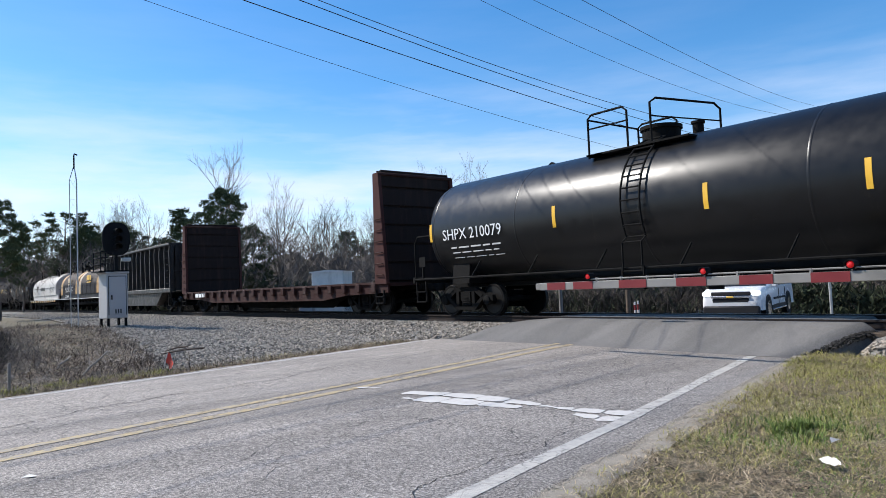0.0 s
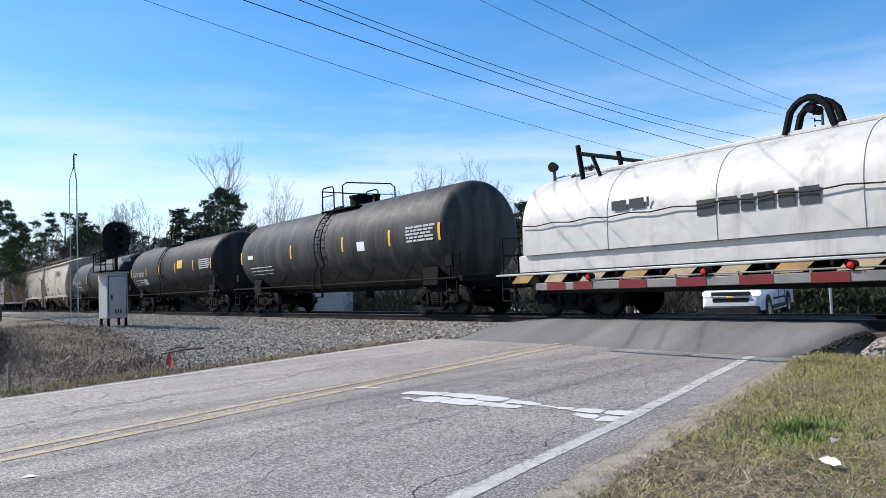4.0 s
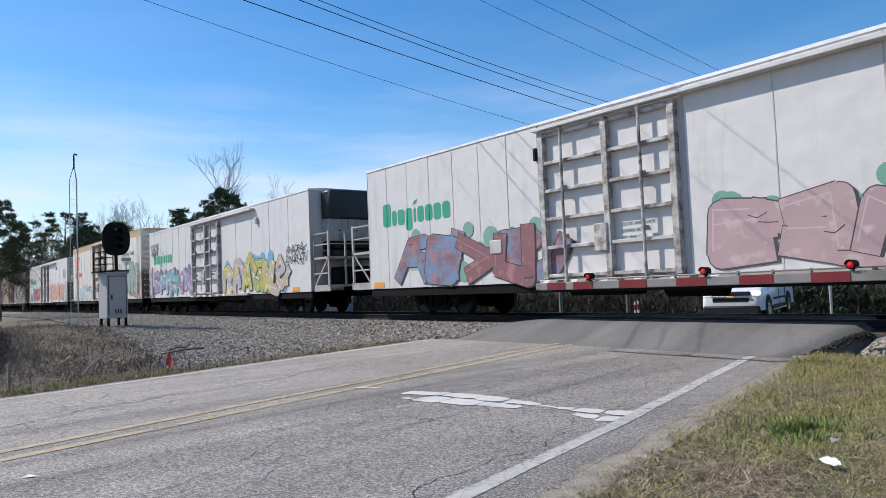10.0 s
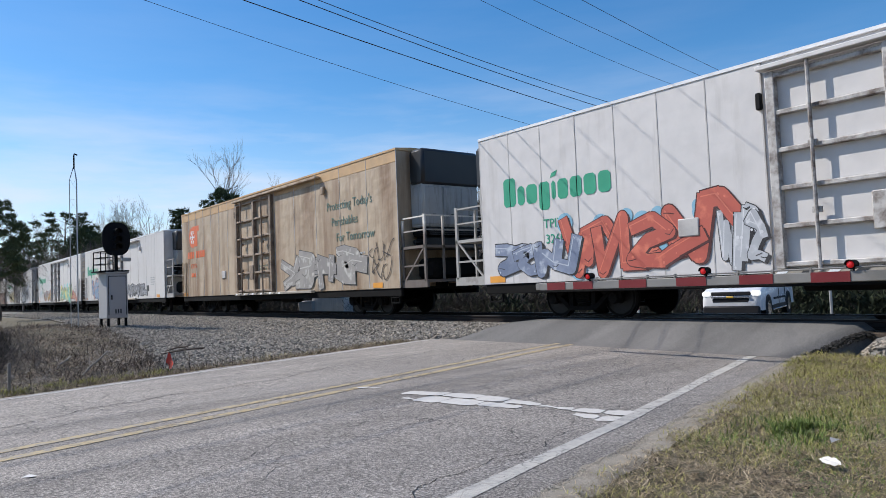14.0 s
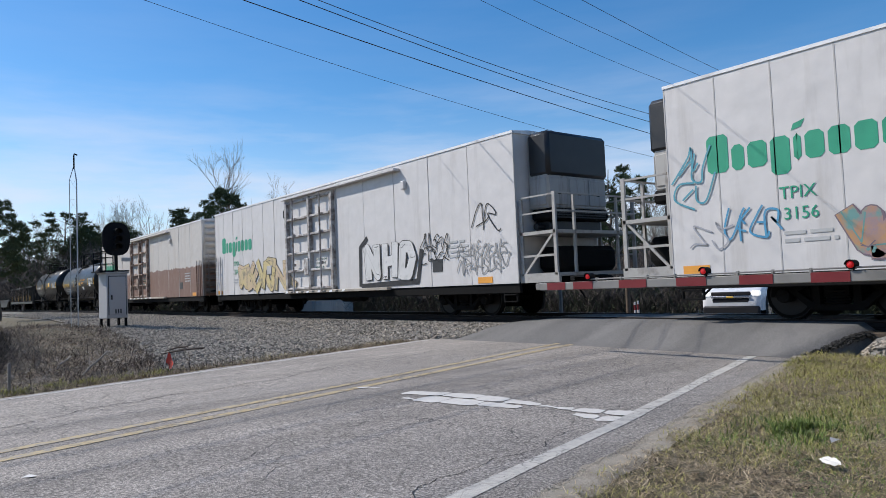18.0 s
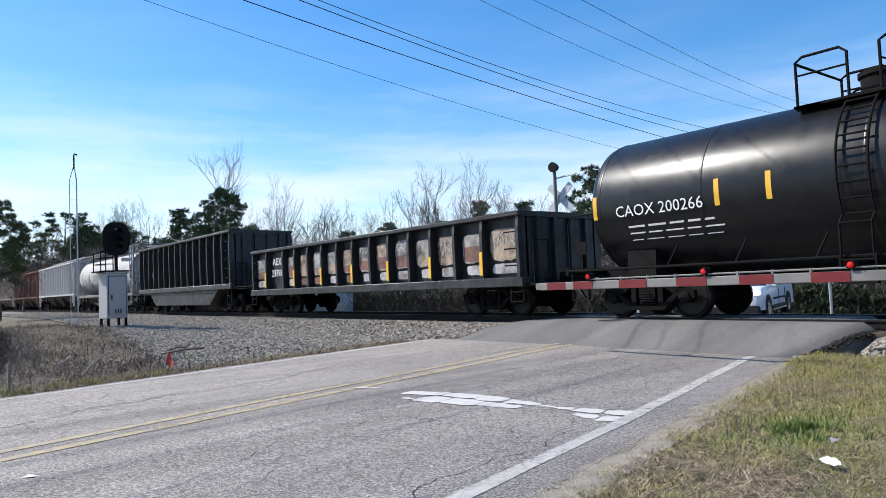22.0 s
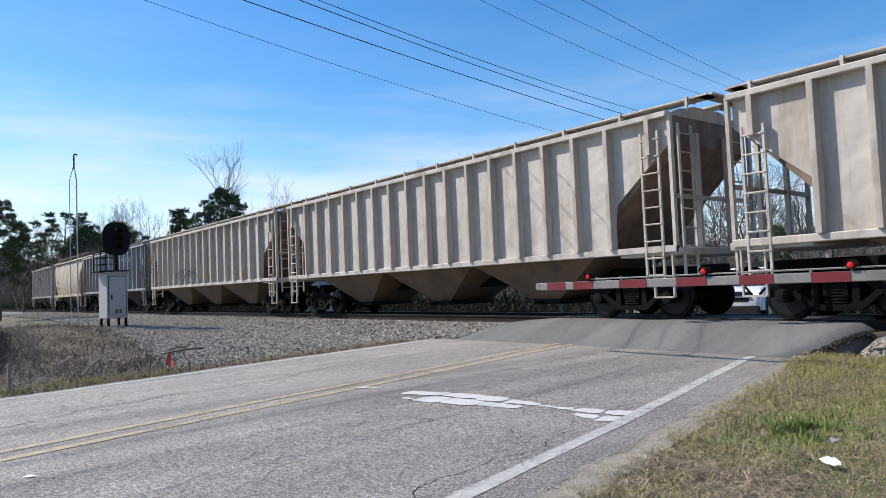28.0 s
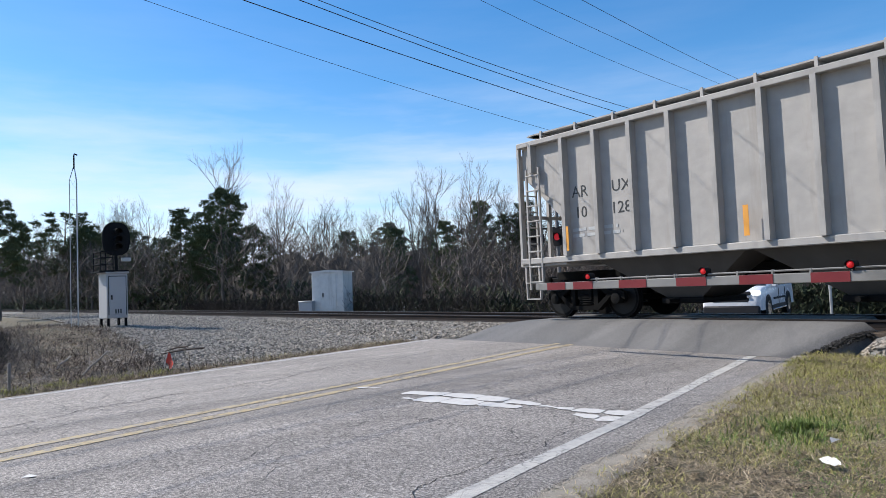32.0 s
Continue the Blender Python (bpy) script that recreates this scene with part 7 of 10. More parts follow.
        ox = -half + 1.1
        polys = [[(ox + 0.55 + 0.55 * math.cos(a), 3.8 + 0.53 * math.sin(a)) for a in [2 * math.pi * k / 24 for k in range(24)]],
                 [(ox + 0.5, 4.06), (ox + 1.42, 4.06), (ox + 1.42, 4.33), (ox + 0.5, 4.33)], [(ox + 0.85, 3.32), (ox + 1.2, 3.32), (ox + 1.2, 4.2), (ox + 0.85, 4.2)]]
        for k in range(10):
            a = ox - 0.28 + k * 0.25
            if k != 4:
                polys.append([(a, 2.74), (a + 0.2, 2.74), (a + 0.23, 3.08), (a + 0.03, 3.08)])
        stamp(car, polys, -W - 0.022, M["orange_mark"], "orange plain maker's mark", 0.0005)
        polys = []
        for k in range(6):
            a = math.pi * k / 3
            ca, sa = math.cos(a), math.sin(a)
            for u0, u1, v0, v1 in ((0.0, 0.36, 0.0, 0.0), (0.2, 0.31, 0.0, 0.1), (0.2, 0.31, 0.0, -0.1)):
                d = Vector((u1 - u0, v1 - v0)).normalized() * 0.024
                q = [(u0 - d.y, v0 + d.x), (u0 + d.y, v0 - d.x), (u1 + d.y, v1 - d.x), (u1 - d.y, v1 + d.x)]
                polys.append([(ox + 0.5 + p * ca - r_ * sa, 3.8 + p * sa + r_ * ca) for p, r_ in q])
        stamp(car, polys, -W - 0.03, M["white_mark"], "white snow crystal shape", 0.0003)
        writing("CRYX", 0.33, M["orange_mark"], car, ox + 0.22, 2.24, -W - 0.026)
        (writing(number, 0.3, M["orange_mark"], car, ox + 0.26, 1.8, -W - 0.026) if number else bars(car, ox + 0.26, 1.8, 0.8, 1, M["orange_mark"], y=-W - 0.024, high=0.2))
        for k, t in enumerate(("Protecting Today's", "Perishables", "For Tomorrow")):
            writing(t, 0.42, M["slogan"], car, half - 4.3 + 0.3 * k, 3.6 - 0.55 * k, -W - 0.026, along=0.92)
    bars(car, half - 2.6, 2.0, 0.9, 4, M["grey_mark"], y=-W - 0.024, high=0.06, seed=seed + 3)
    strips(car, (-half + 0.5, half - 1.2), zb + 0.12, -W - 0.026, M["orange"], 0.55, 0.16)
    part("data_panel", Shape().box(half - 3.4, half - 2.95, -W - 0.024, -W, 1.25, 1.6), M["black_mark"], car, "small black data plate")
    part("vent_box", Shape().box(d0 - 1.9, d0 - 1.45, -W - 0.06, -W, 1.6, 1.95, 0.02), M["seam"], car)
    for k, t in enumerate(("CLOSE AND LOCK", "DOORS BEFORE", "MOVING CAR")):
        writing(t, 0.1, M["slogan"], door, (d0 + d1) / 2 + 0.35, dz0 + 1.05 - 0.14 * k, -W - 0.01)
    steps(car, half, 0.4, zb - 0.1)
    return car, half



# ======================= the train, front to rear =======================
tank_car("glossy black tank car with yellow reflective strips", -16.65, -1.1, -8.9, "black_tank", "SHPX", "210079", "new", 1, R=1.49, zc=2.38, rails=(-1.5, -0.42, 0.18))
bulkhead_flat("empty rusty red bulkhead flat car with dark end walls", -37.35, -18.15)
gondola("black high-sided steel gondola car with dented ribs", -54.15, -39.25, 3.82, 1.33, "gon_black", 16, True, seed=3)
cc = coil_car("coil car with two grey hoods and yellow ends", -71.25, -54.4,
              [(-70.45, -63.5, 1.42, 3.38, M["coil_grey"], M["coil_yellow"], M["coil_yellow"]), (-63.1, -56.05, 1.42, 3.38, M["coil_grey"], M["coil_cream"], M["coil_yellow"])], M["coil_blue"])
for x in (-3.6, 3.6):
    stamp(cc, [[(x + k * 0.5 - 0.75, 2.42), (x + k * 0.5 - 0.36, 2.42), (x + k * 0.5 - 0.3, 2.8), (x + k * 0.5 - 0.69, 2.8)] for k in range(3)] + [[(x - 0.75, 2.24), (x + 0.7, 2.24), (x + 0.7, 2.31), (x - 0.75, 2.31)]], -1.482, M["yellow_mark"] if x > 0 else M["coil_cream"], "faded plain maker's mark")
writing("CSXT 498696", 0.3, M["white_mark"], cc, -6.2, 1.18, -1.395)
scrawl(cc, -5.6, -2.6, 1.65, 2.1, "#d8d6d2", 41, y=-1.475)
cc = coil_car("coil car with one long white hood and a striped walkway", -86.65, -71.7, [(-85.8, -73.1, 1.5, 3.42, M["coil_white"], None, None)], M["coil_white"], True)
bars(cc, -1.9, 1.98, 2.9, 1, M["black_mark"], y=-1.475, high=0.3, name="brand_mark")
bars(cc, -3.9, 2.3, 1.2, 1, M["black_mark"], y=-1.475, high=0.2, name="brand_mark")
scrawl(cc, 2.8, 5.3, 1.75, 2.4, "#1c1a1d", 42, y=-1.475, w=0.03)
scrawl(cc, 5.6, 6.2, 2.2, 2.6, "#5a5856", 43, y=-1.475)
tank_car("dusty dark grey tank car with a white placard", -103.9, -88.2, -96.0, "grey_tank", "", "", "old", 2, R=1.5, zc=2.42, marks=((-6.3, 2.3, 0.5, 0.16, "white_mark"), (2.6, 2.1, 0.45, 0.3, "white_mark")))
tank_car("rust-streaked black tank car with yellow strips and placards", -121.5, -105.9, -114.55, "brown_tank", "GATX", "205923", "old", 3, R=1.53, zc=2.44, marks=((2.0, 2.35, 0.8, 0.42, "yellow"), (-4.4, 1.66, 0.62, 0.32, "grey_mark")), reflect=(-0.5, -0.17, 0.22, 0.6))
tank_car("dusty rust-tinged black tank car with a yellow panel", -139.2, -123.3, -132.4, "brown_tank", "GATX", "205886", "old", 4, R=1.53, zc=2.44, marks=((1.7, 2.3, 0.8, 0.42, "yellow"),))
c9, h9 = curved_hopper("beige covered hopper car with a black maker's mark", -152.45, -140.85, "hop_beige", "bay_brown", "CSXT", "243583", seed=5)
polys = [[(h9 - 5.2 + k * 0.62, 3.15), (h9 - 4.7 + k * 0.62, 3.15), (h9 - 4.66 + k * 0.62, 3.62), (h9 - 5.16 + k * 0.62, 3.62)] for k in range(3)]
polys += [[(h9 - 5.75, 2.75), (h9 - 5.68, 2.75), (h9 - 5.68, 3.9), (h9 - 5.75, 3.9)], [(h9 - 2.9, 2.75), (h9 - 2.83, 2.75), (h9 - 2.83, 3.9), (h9 - 2.9, 3.9)]]
polys += [[(h9 + dx + 0.08 * math.cos(a), 2.68 + 0.08 * math.sin(a)) for a in [2 * math.pi * k / 10 for k in range(10)]] for dx in (-5.45, -5.2, -3.4, -3.15)]
stamp(c9, polys, -1.562, M["black_mark"], "black plain maker's mark", 0.0002)
c10, h10 = curved_hopper("light grey covered hopper car with weathered seams", -164.85, -153.25, "hop_white", "bay_dark", "TILX", "34664", seed=6)
boxcar("rusted brown boxcar with a louvred door and old graffiti", -181.45, -166.1)

r1, h1 = reefer("white refrigerator car with pink and green graffiti", -203.0, -182.9, "reefer_white", -1, number="3080", seed=11)
graffiti(r1, -8.2, -2.65, 0.95, 2.35, ("#7c464a", "#5f86a8", "#7c464a", "#a06a6c"), 12, y=-1.588, n=4, under="#6f9c88")
graffiti(r1, 1.6, 8.6, 0.95, 2.3, ("#a8898c", "#b0908f", "#a58688", "#c0a8a6"), 13, y=-1.588, n=5, under="#5f9c84", outline="#3a3638")
r2, h2 = reefer("white refrigerator car with yellow and violet graffiti", -226.9, -207.0, "reefer_white", 1, number="", seed=14)
graffiti(r2, -9.2, -2.65, 0.92, 2.3, ("#7d6f95", "#8d7f9f", "#3aa7a3", "#8d6f8a", "#d0c8d8"), 15, y=-1.588, n=5, under="#6b5a78")
graffiti(r2, 1.6, 8.0, 0.92, 2.35, ("#b7a83c", "#a89ab5", "#c0a548", "#8e9a4a", "#e0d9a0"), 16, y=-1.588, n=6, under="#5fa4c4", outline="#1a1a22")
scrawl(r2, 8.0, 9.6, 1.9, 2.6, "#16181c", 17, y=-1.588)
scrawl(r2, -9.6, -8.2, 3.2, 3.9, "#16181c", 18, y=-1.588, w=0.03)
r3, h3 = reefer("stained white refrigerator car with pale green block graffiti", -248.5, -228.7, "reefer_cream", -1, top=5.08, style="c", number="3149", seed=19, stripe=True)
for k, (cx, cz, w_, h_) in enumerate(((2.4, 1.5, 0.9, 1.1), (3.7, 2.75, 0.7, 0.35), (4.6, 2.7, 0.6, 0.4), (6.9, 2.1, 1.0, 0.9), (9.35, 2.0, 0.5, 1.3), (8.6, 1.15, 0.8, 0.4))):
    ob_ = Shape()
    flat_shape(ob_, blob(random.Random(30 + k), cx, cz, w_, h_), -1.5895 - 0.0002 * k)
    part("graffiti_cloud", ob_, spray("#b97855"), r3)
graffiti(r3, 1.5, 4.5, 0.95, 3.0, ("#8b9f97", "#80958b", "#97a59b"), 20, y=-1.59, n=2, outline="#4d5752", shapes="fr")
graffiti(r3, 6.05, 9.3, 0.95, 3.5, ("#8b9f97", "#80958b", "#97a59b"), 26, y=-1.59, n=2, outline="#4d5752", shapes="wn")
scrawl(r3, 1.6, 4.4, 0.9, 1.25, "#6d5a50", 220, y=-1.6, w=0.012)
scrawl(r3, 8.6, 9.6, 2.7, 3.6, "#8f8a86", 221, y=-1.588, w=0.01)
scrawl(r3, 4.2, 5.2, 2.9, 3.2, "#7a7672", 222, y=-1.6, w=0.01)
for cx, cz, w_, h_, hue, dy in ((5.3, 2.05, 1.5, 1.5, "#3c3a39", 0.0), (5.3, 2.08, 1.36, 1.36, "#c9c6c1", 0.002), (5.0, 2.25, 0.36, 0.42, "#55504d", 0.004), (5.65, 2.25, 0.36, 0.42, "#55504d", 0.004), (5.32, 1.78, 0.22, 0.26, "#55504d", 0.004), (5.32, 1.28, 0.9, 0.42, "#c9c6c1", 0.003)):
    sk = Shape()
    flat_shape(sk, [(cx + w_ / 2 * math.cos(a), cz + h_ / 2 * math.sin(a)) for a in [2 * math.pi * k / 22 for k in range(22)]], -1.602 - dy)
    part("graffiti_shape", sk, spray(hue), r3)
graffiti(r3, -9.2, -2.65, 0.95, 1.9, ("#a9b7bd", "#c6c4b4", "#8fb0c0", "#d8d6d0"), 21, y=-1.588, n=6, outline="#b9b4a6")
scrawl(r3, -6.2, -3.4, 1.2, 2.0, "#2a2826", 22, y=-1.588, w=0.03)
r4, h4 = reefer("white refrigerator car with red and silver graffiti", -271.2, -251.1, "reefer_white", -1, number="3260", seed=23)
graffiti(r4, -7.3, -3.6, 0.95, 2.25, ("#b4462f", "#bd4f35", "#b4462f", "#d86a4a"), 24, y=-1.588, n=4, under="#7fb4cc", outline="#4a1814")
graffiti(r4, -3.5, -2.65, 0.95, 2.0, ("#a6a8ac", "#b8babd", "#d8d8da"), 25, y=-1.588, n=3)
graffiti(r4, -9.6, -7.4, 0.95, 1.9, ("#5d6b86", "#7f8aa0", "#b8c0cc"), 26, y=-1.588, n=3)
graffiti(r4, 1.6, 8.4, 0.95, 2.45, ("#c4947f", "#c88a72", "#bf8f7c", "#dcb8a8"), 27, y=-1.588, n=6, outline="#7c3a2c")
scrawl(r4, 8.3, 9.4, 2.9, 3.6, "#1a1a1a", 28, y=-1.588, w=0.03)
r5, h5 = reefer("brown-stained refrigerator car with grey and black graffiti", -294.7, -275.0, "reefer_tan", 1, top=5.08, style="c", number="", seed=29, stripe=True)
graffiti(r5, 1.7, 7.6, 0.95, 2.3, ("#8c8680", "#9a948c", "#87817b", "#c6c1b8"), 30, y=-1.588, n=4, outline="#242120")
scrawl(r5, 8.2, 9.3, 1.2, 2.3, "#3a3430", 31, y=-1.588)
r6, h6 = reefer("white refrigerator car with blue striped graffiti", -317.7, -297.8, "reefer_white", 1, number="3240", seed=32)
graffiti(r6, -7.6, -2.65, 0.95, 2.3, ("#5f7fa8", "#8a9db5", "#6d8fae", "#c99a84"), 33, y=-1.588, n=5, under="#b08a80", outline="#23283a")
graffiti(r6, 1.7, 6.0, 0.95, 1.8, ("#6a6a6e", "#7a7a7e", "#b0b0b2"), 34, y=-1.588, n=4)
r7, h7 = reefer("white refrigerator car with yellow and teal graffiti", -339.3, -319.3, "reefer_white", -1, number="3156", seed=35)
graffiti(r7, 1.7, 6.4, 0.95, 2.25, ("#d2c04a", "#4fa6a4", "#d8c85a", "#57b0a8", "#e6e0b0"), 36, y=-1.588, n=5, under="#8fd0cc", outline="#272a2c")
graffiti(r7, 6.4, 8.0, 0.95, 1.7, ("#b5705a", "#c98a70"), 37, y=-1.588, n=2)
graffiti(r7, -6.95, -2.65, 0.95, 1.95, ("#b8853f", "#8a7684", "#c08c46", "#5a8f8a"), 38, y=-1.588, n=4, outline="#6a5562")
scrawl(r7, -9.85, -9.2, 2.1, 3.3, "#3a93a4", 39, y=-1.588, w=0.03)
scrawl(r7, -8.95, -7.9, 1.5, 1.98, "#2f8fb8", 390, y=-1.588, w=0.03)
scrawl(r7, -9.65, -8.9, 1.3, 1.85, "#a3a3a8", 391, y=-1.588)
r8, h8 = reefer("white refrigerator car with a black tag and cream block graffiti", -363.6, -343.6, "reefer_white", 1, number="3345", seed=40)
graffiti(r8, -7.3, -2.65, 0.95, 2.25, ("#c9b57a", "#c5aa8c", "#c9b57a", "#8f8468"), 44, y=-1.588, n=5, outline="#2c2a22")
graffiti(r8, 3.0, 5.9, 1.05, 2.3, ("#cfcdc9", "#d8d6d3", "#c2c0bc"), 2, y=-1.594, n=3, outline="#151516", shapes="nhd")
for k, pts in enumerate(([(2.75, 0.98), (2.8, 2.2), (3.2, 2.45)], [(2.85, 0.95), (5.9, 1.02), (6.1, 1.9)])):
    sw = Shape()
    thick_line(sw, pts, 0.075, -1.59 - 0.0008 * k)
    part("graffiti_cloud", sw, spray("#1a1a1c"), r8, "black sprayed surround")
scrawl(r8, 6.1, 7.3, 1.5, 2.3, "#161616", 46, y=-1.588)
scrawl(r8, 8.3, 9.2, 2.3, 2.9, "#161616", 47, y=-1.588)
scrawl(r8, 7.7, 9.6, 1.15, 1.95, "#8b8a88", 470, y=-1.588)
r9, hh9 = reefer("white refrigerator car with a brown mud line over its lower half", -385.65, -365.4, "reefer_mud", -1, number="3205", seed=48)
graffiti(r9, -7.4, -3.0, 1.0, 2.3, ("#7c4c38", "#7c4c38"), 49, y=-1.588, n=5, fill=False)
scrawl(r9, -9.9, -9.1, 2.4, 3.6, "#8c6858", 50, y=-1.588)
tank_car("glossy black tank car with yellow lettering", -401.6, -388.3, -394.95, "black_tank", "UTLX", "900333", "utlx", 5, R=1.48, zc=2.35, rails=(-1.0, -0.1, 0.2), reflect=(-0.24, 0.01, 0.19, 0.6), size=0.38, marks=((0.42, 2.1, 0.6, 0.24, "yellow"), (1.75, 1.75, 0.5, 0.22, "white_mark"), (4.2, 1.95, 0.55, 0.28, "white_mark")),
         placards=(("INHALATION", 0.24, 1.38, 2.42, "orange"), ("HAZARD", 0.24, 1.55, 2.17, "orange")))
tank_car("shiny black tank car with white lettering and yellow panel", -415.7, -403.4, -409.6, "black_tank", "CAOX", "200266", "new", 6, R=1.5, zc=2.42, rails=(-1.05, -0.2, 0.3), reflect=(-0.42, -0.25, 0.1, 0.6), size=0.33, marks=((1.35, 2.3, 0.8, 0.4, "yellow"),))
for key_, base_, spot_ in (("old_grey", (0.3, 0.28, 0.25), (0.05, 0.045, 0.042)), ("old_tan", (0.36, 0.28, 0.2), (0.1, 0.06, 0.045)), ("old_rust", (0.2, 0.09, 0.065), (0.05, 0.035, 0.03)), ("old_pale", (0.4, 0.39, 0.38), (0.12, 0.1, 0.09))):
    M[key_] = surface("scrubbed_" + key_ + "_paint", base_, 0.7, var=0.5, size=5, relief=0.1, dirt=spot_, dirt_share=0.62, dirt_size=2.6)
G1_POSTS = (0, 1.3, 2.72, 3.67, 4.66, 5.65, 6.65, 7.63, 8.63, 9.63, 10.64, 11.64, 12.64, 13.7, 15)
g1, hg1 = gondola("low black gondola car covered in faded graffiti", -433.2, -417.2, 2.62, 0.98, "gon_black", 15, False, seed=7, posts=G1_POSTS)


def scrubbed(car, x0, x1, z0, z1, mat, seed, y):
    """A rounded panel of half-scrubbed old paint on one bulged plate."""
    r = random.Random(seed)
    cx, cz, n, poly = (x0 + x1) / 2, (z0 + z1) / 2, 36, []
    for k in range(n):
        a = 2 * math.pi * k / n
        c_, s_ = math.cos(a), math.sin(a)
        q = (abs(c_) ** 5 + abs(s_) ** 5) ** -0.2 * r.uniform(0.94, 1.03)
        poly.append((cx + (x1 - x0) / 2 * c_ * q, cz + (z1 - z0) / 2 * s_ * q))
    s = Shape()
    flat_shape(s, poly, y)
    part("paint_patch", s, mat, car)


r = random.Random(77)
for k in range(len(G1_POSTS) - 1):
    a_, b_ = (-hg1 + q * 2 * hg1 / 15 for q in G1_POSTS[k:k + 2])
    if k == 1:
        continue
    a_, b_ = a_ + 0.2, b_ - 0.13
    scrubbed(g1, a_, b_, 1.42, 2.24 + r.uniform(-0.06, 0.05), M[("old_grey", "old_tan", "old_grey", "old_tan", "old_pale")[k % 5]], 80 + k, -1.388)
    scrubbed(g1, a_ + 0.05, b_ + 0.02, 1.46, 1.46 + r.uniform(0.2, 0.42), M[r.choice(("old_rust", "old_tan", "old_rust"))], 280 + k, -1.39)
    scrubbed(g1, a_ + r.uniform(0, 0.3), b_ + 0.02, 1.1, 1.36, M[r.choice(("old_pale", "old_rust", "old_pale"))], 380 + k, -1.388)
    if k % 2:
        scrawl(g1, a_ + 0.05, b_ - 0.05, 1.75, 2.15, r.choice(("#4a4642", "#b0aca6")), 180 + k, y=-1.394, w=0.011)
writing("AEX", 0.42, M["white_mark"], g1, -hg1 + 1.73, 1.95, -1.394)
writing("23798", 0.4, M["white_mark"], g1, -hg1 + 1.62, 1.5, -1.394)
strips(g1, [-hg1 + q * 2 * hg1 / 15 for q in (1.3, 3.67, 5.65, 7.63, 9.63, 11.64, 13.7)], 1.38, -1.575, M["yellow"], 0.11, 0.6)
g2, hg2 = gondola("tall black steel gondola car with bulged side plates", -450.1, -435.65, 3.78, 1.33, "gon_black", 15, True, seed=9)
writing("TF", 0.36, M["white_mark"], g2, -hg2 + 1.3, 2.05, -1.385)
writing("OX", 0.36, M["white_mark"], g2, -hg2 + 2.12, 2.05, -1.385)


def round_hopper(label, s0, s1):
    car, half = rolling("covered_hopper_car", label, s0, s1, "cars of the train", inset=1.55)
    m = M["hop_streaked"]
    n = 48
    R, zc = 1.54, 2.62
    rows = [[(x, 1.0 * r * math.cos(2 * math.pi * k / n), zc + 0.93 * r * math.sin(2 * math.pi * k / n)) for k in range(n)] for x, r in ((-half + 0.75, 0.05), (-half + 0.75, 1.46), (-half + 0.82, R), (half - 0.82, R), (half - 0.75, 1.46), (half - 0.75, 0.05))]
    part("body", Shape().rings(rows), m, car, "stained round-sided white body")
    for e in (-1, 1):
        part("head_rim", Shape().rings([[(e * (half - 0.8 + dx), r_ * math.cos(2 * math.pi * k / n), zc + 0.93 * r_ * math.sin(2 * math.pi * k / n)) for k in range(n)] for dx, r_ in ((0.0, R + 0.012), (0.05, R + 0.012), (0.05, 1.4), (0.0, 1.4))], caps=False), M["grating"], car, "dark rim of the tank head")
    part("roof_box", Shape().box(-half + 0.3, half - 0.3, -0.6, 0.6, 3.7, 4.16, 0.05), M["grating"], car)
    for y in (-1, 1):
        part("side_sill", Shape().box(-half, half, y * 1.4, y * 1.58, 1.06, 1.24, 0.02), m, car)
    roof_gear(car, half, 4.25, 1.2, M["hop_blue"], n=11, board=0.6)
    for y in (-1, 1):
        part("lower_side", Shape().add([(-half + 2.7, y * 1.42, 1.1), (half - 2.7, y * 1.42, 1.1), (half - 3.6, y * 0.8, 0.42), (-half + 3.6, y * 0.8, 0.42), (-half + 2.7, y * 1.36, 1.1), (half - 2.7, y * 1.36, 1.1), (half - 3.6, y * 0.74, 0.42), (-half + 3.6, y * 0.74, 0.42)],
                                       [(0, 1, 2, 3), (7, 6, 5, 4), (0, 4, 5, 1), (1, 5, 6, 2), (2, 6, 7, 3), (3, 7, 4, 0)]), M["hop_white"], car, "sloping lower side sheet grey with dust")
    hopper_bays(car, half, 4, 1.0, M["bay_dark"], 3.0)
    hopper_ends(car, half, 1.24, 4.3, M["hop_blue"])
    strips(car, (half - 2.1,), 2.2, -1.55, M["yellow"], 0.3, 0.4)
    scrawl(car, 0.5, 4.8, 2.1, 2.75, "#4c5a5f", 91, y=-1.545)
    scrawl(car, -3.0, 0.2, 2.2, 2.7, "#6a6866", 92, y=-1.545)
    return car


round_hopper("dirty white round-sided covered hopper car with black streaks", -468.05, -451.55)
c, h = ribbed_hopper("clean light grey ribbed covered hopper car", -486.45, -469.35, "hop_grey", "bay_dark", 18, seed=1)
for t, x, z in (("CM", -h + 2.6, 2.55), ("PX", -h + 3.7, 2.55), ("25", -h + 2.6, 2.1), ("20", -h + 3.65, 2.1), ("68", -h + 4.7, 2.1)):
    writing(t, 0.36, M["grey_mark"], c, x, z, -1.454)
ribbed_hopper("oxide red ribbed covered hopper car", -504.4, -487.5, "hop_red", "bay_dark", 16, seed=2)
ribbed_hopper("dusty beige ribbed covered hopper car with yellow placards", -522.15, -505.45, "hop_rib", "bay_brown", 16, seed=3, yellow=(-3.4, -0.4, 3.6))
ribbed_hopper("dusty beige ribbed covered hopper car", -540.2, -523.3, "hop_rib", "bay_brown", 16, seed=4)
c, h = ribbed_hopper("dusty beige ribbed covered hopper car with a dark tag", -558.1, -541.25, "hop_rib", "bay_brown", 16, seed=5, yellow=(-4.4, 0.4, 4.9))
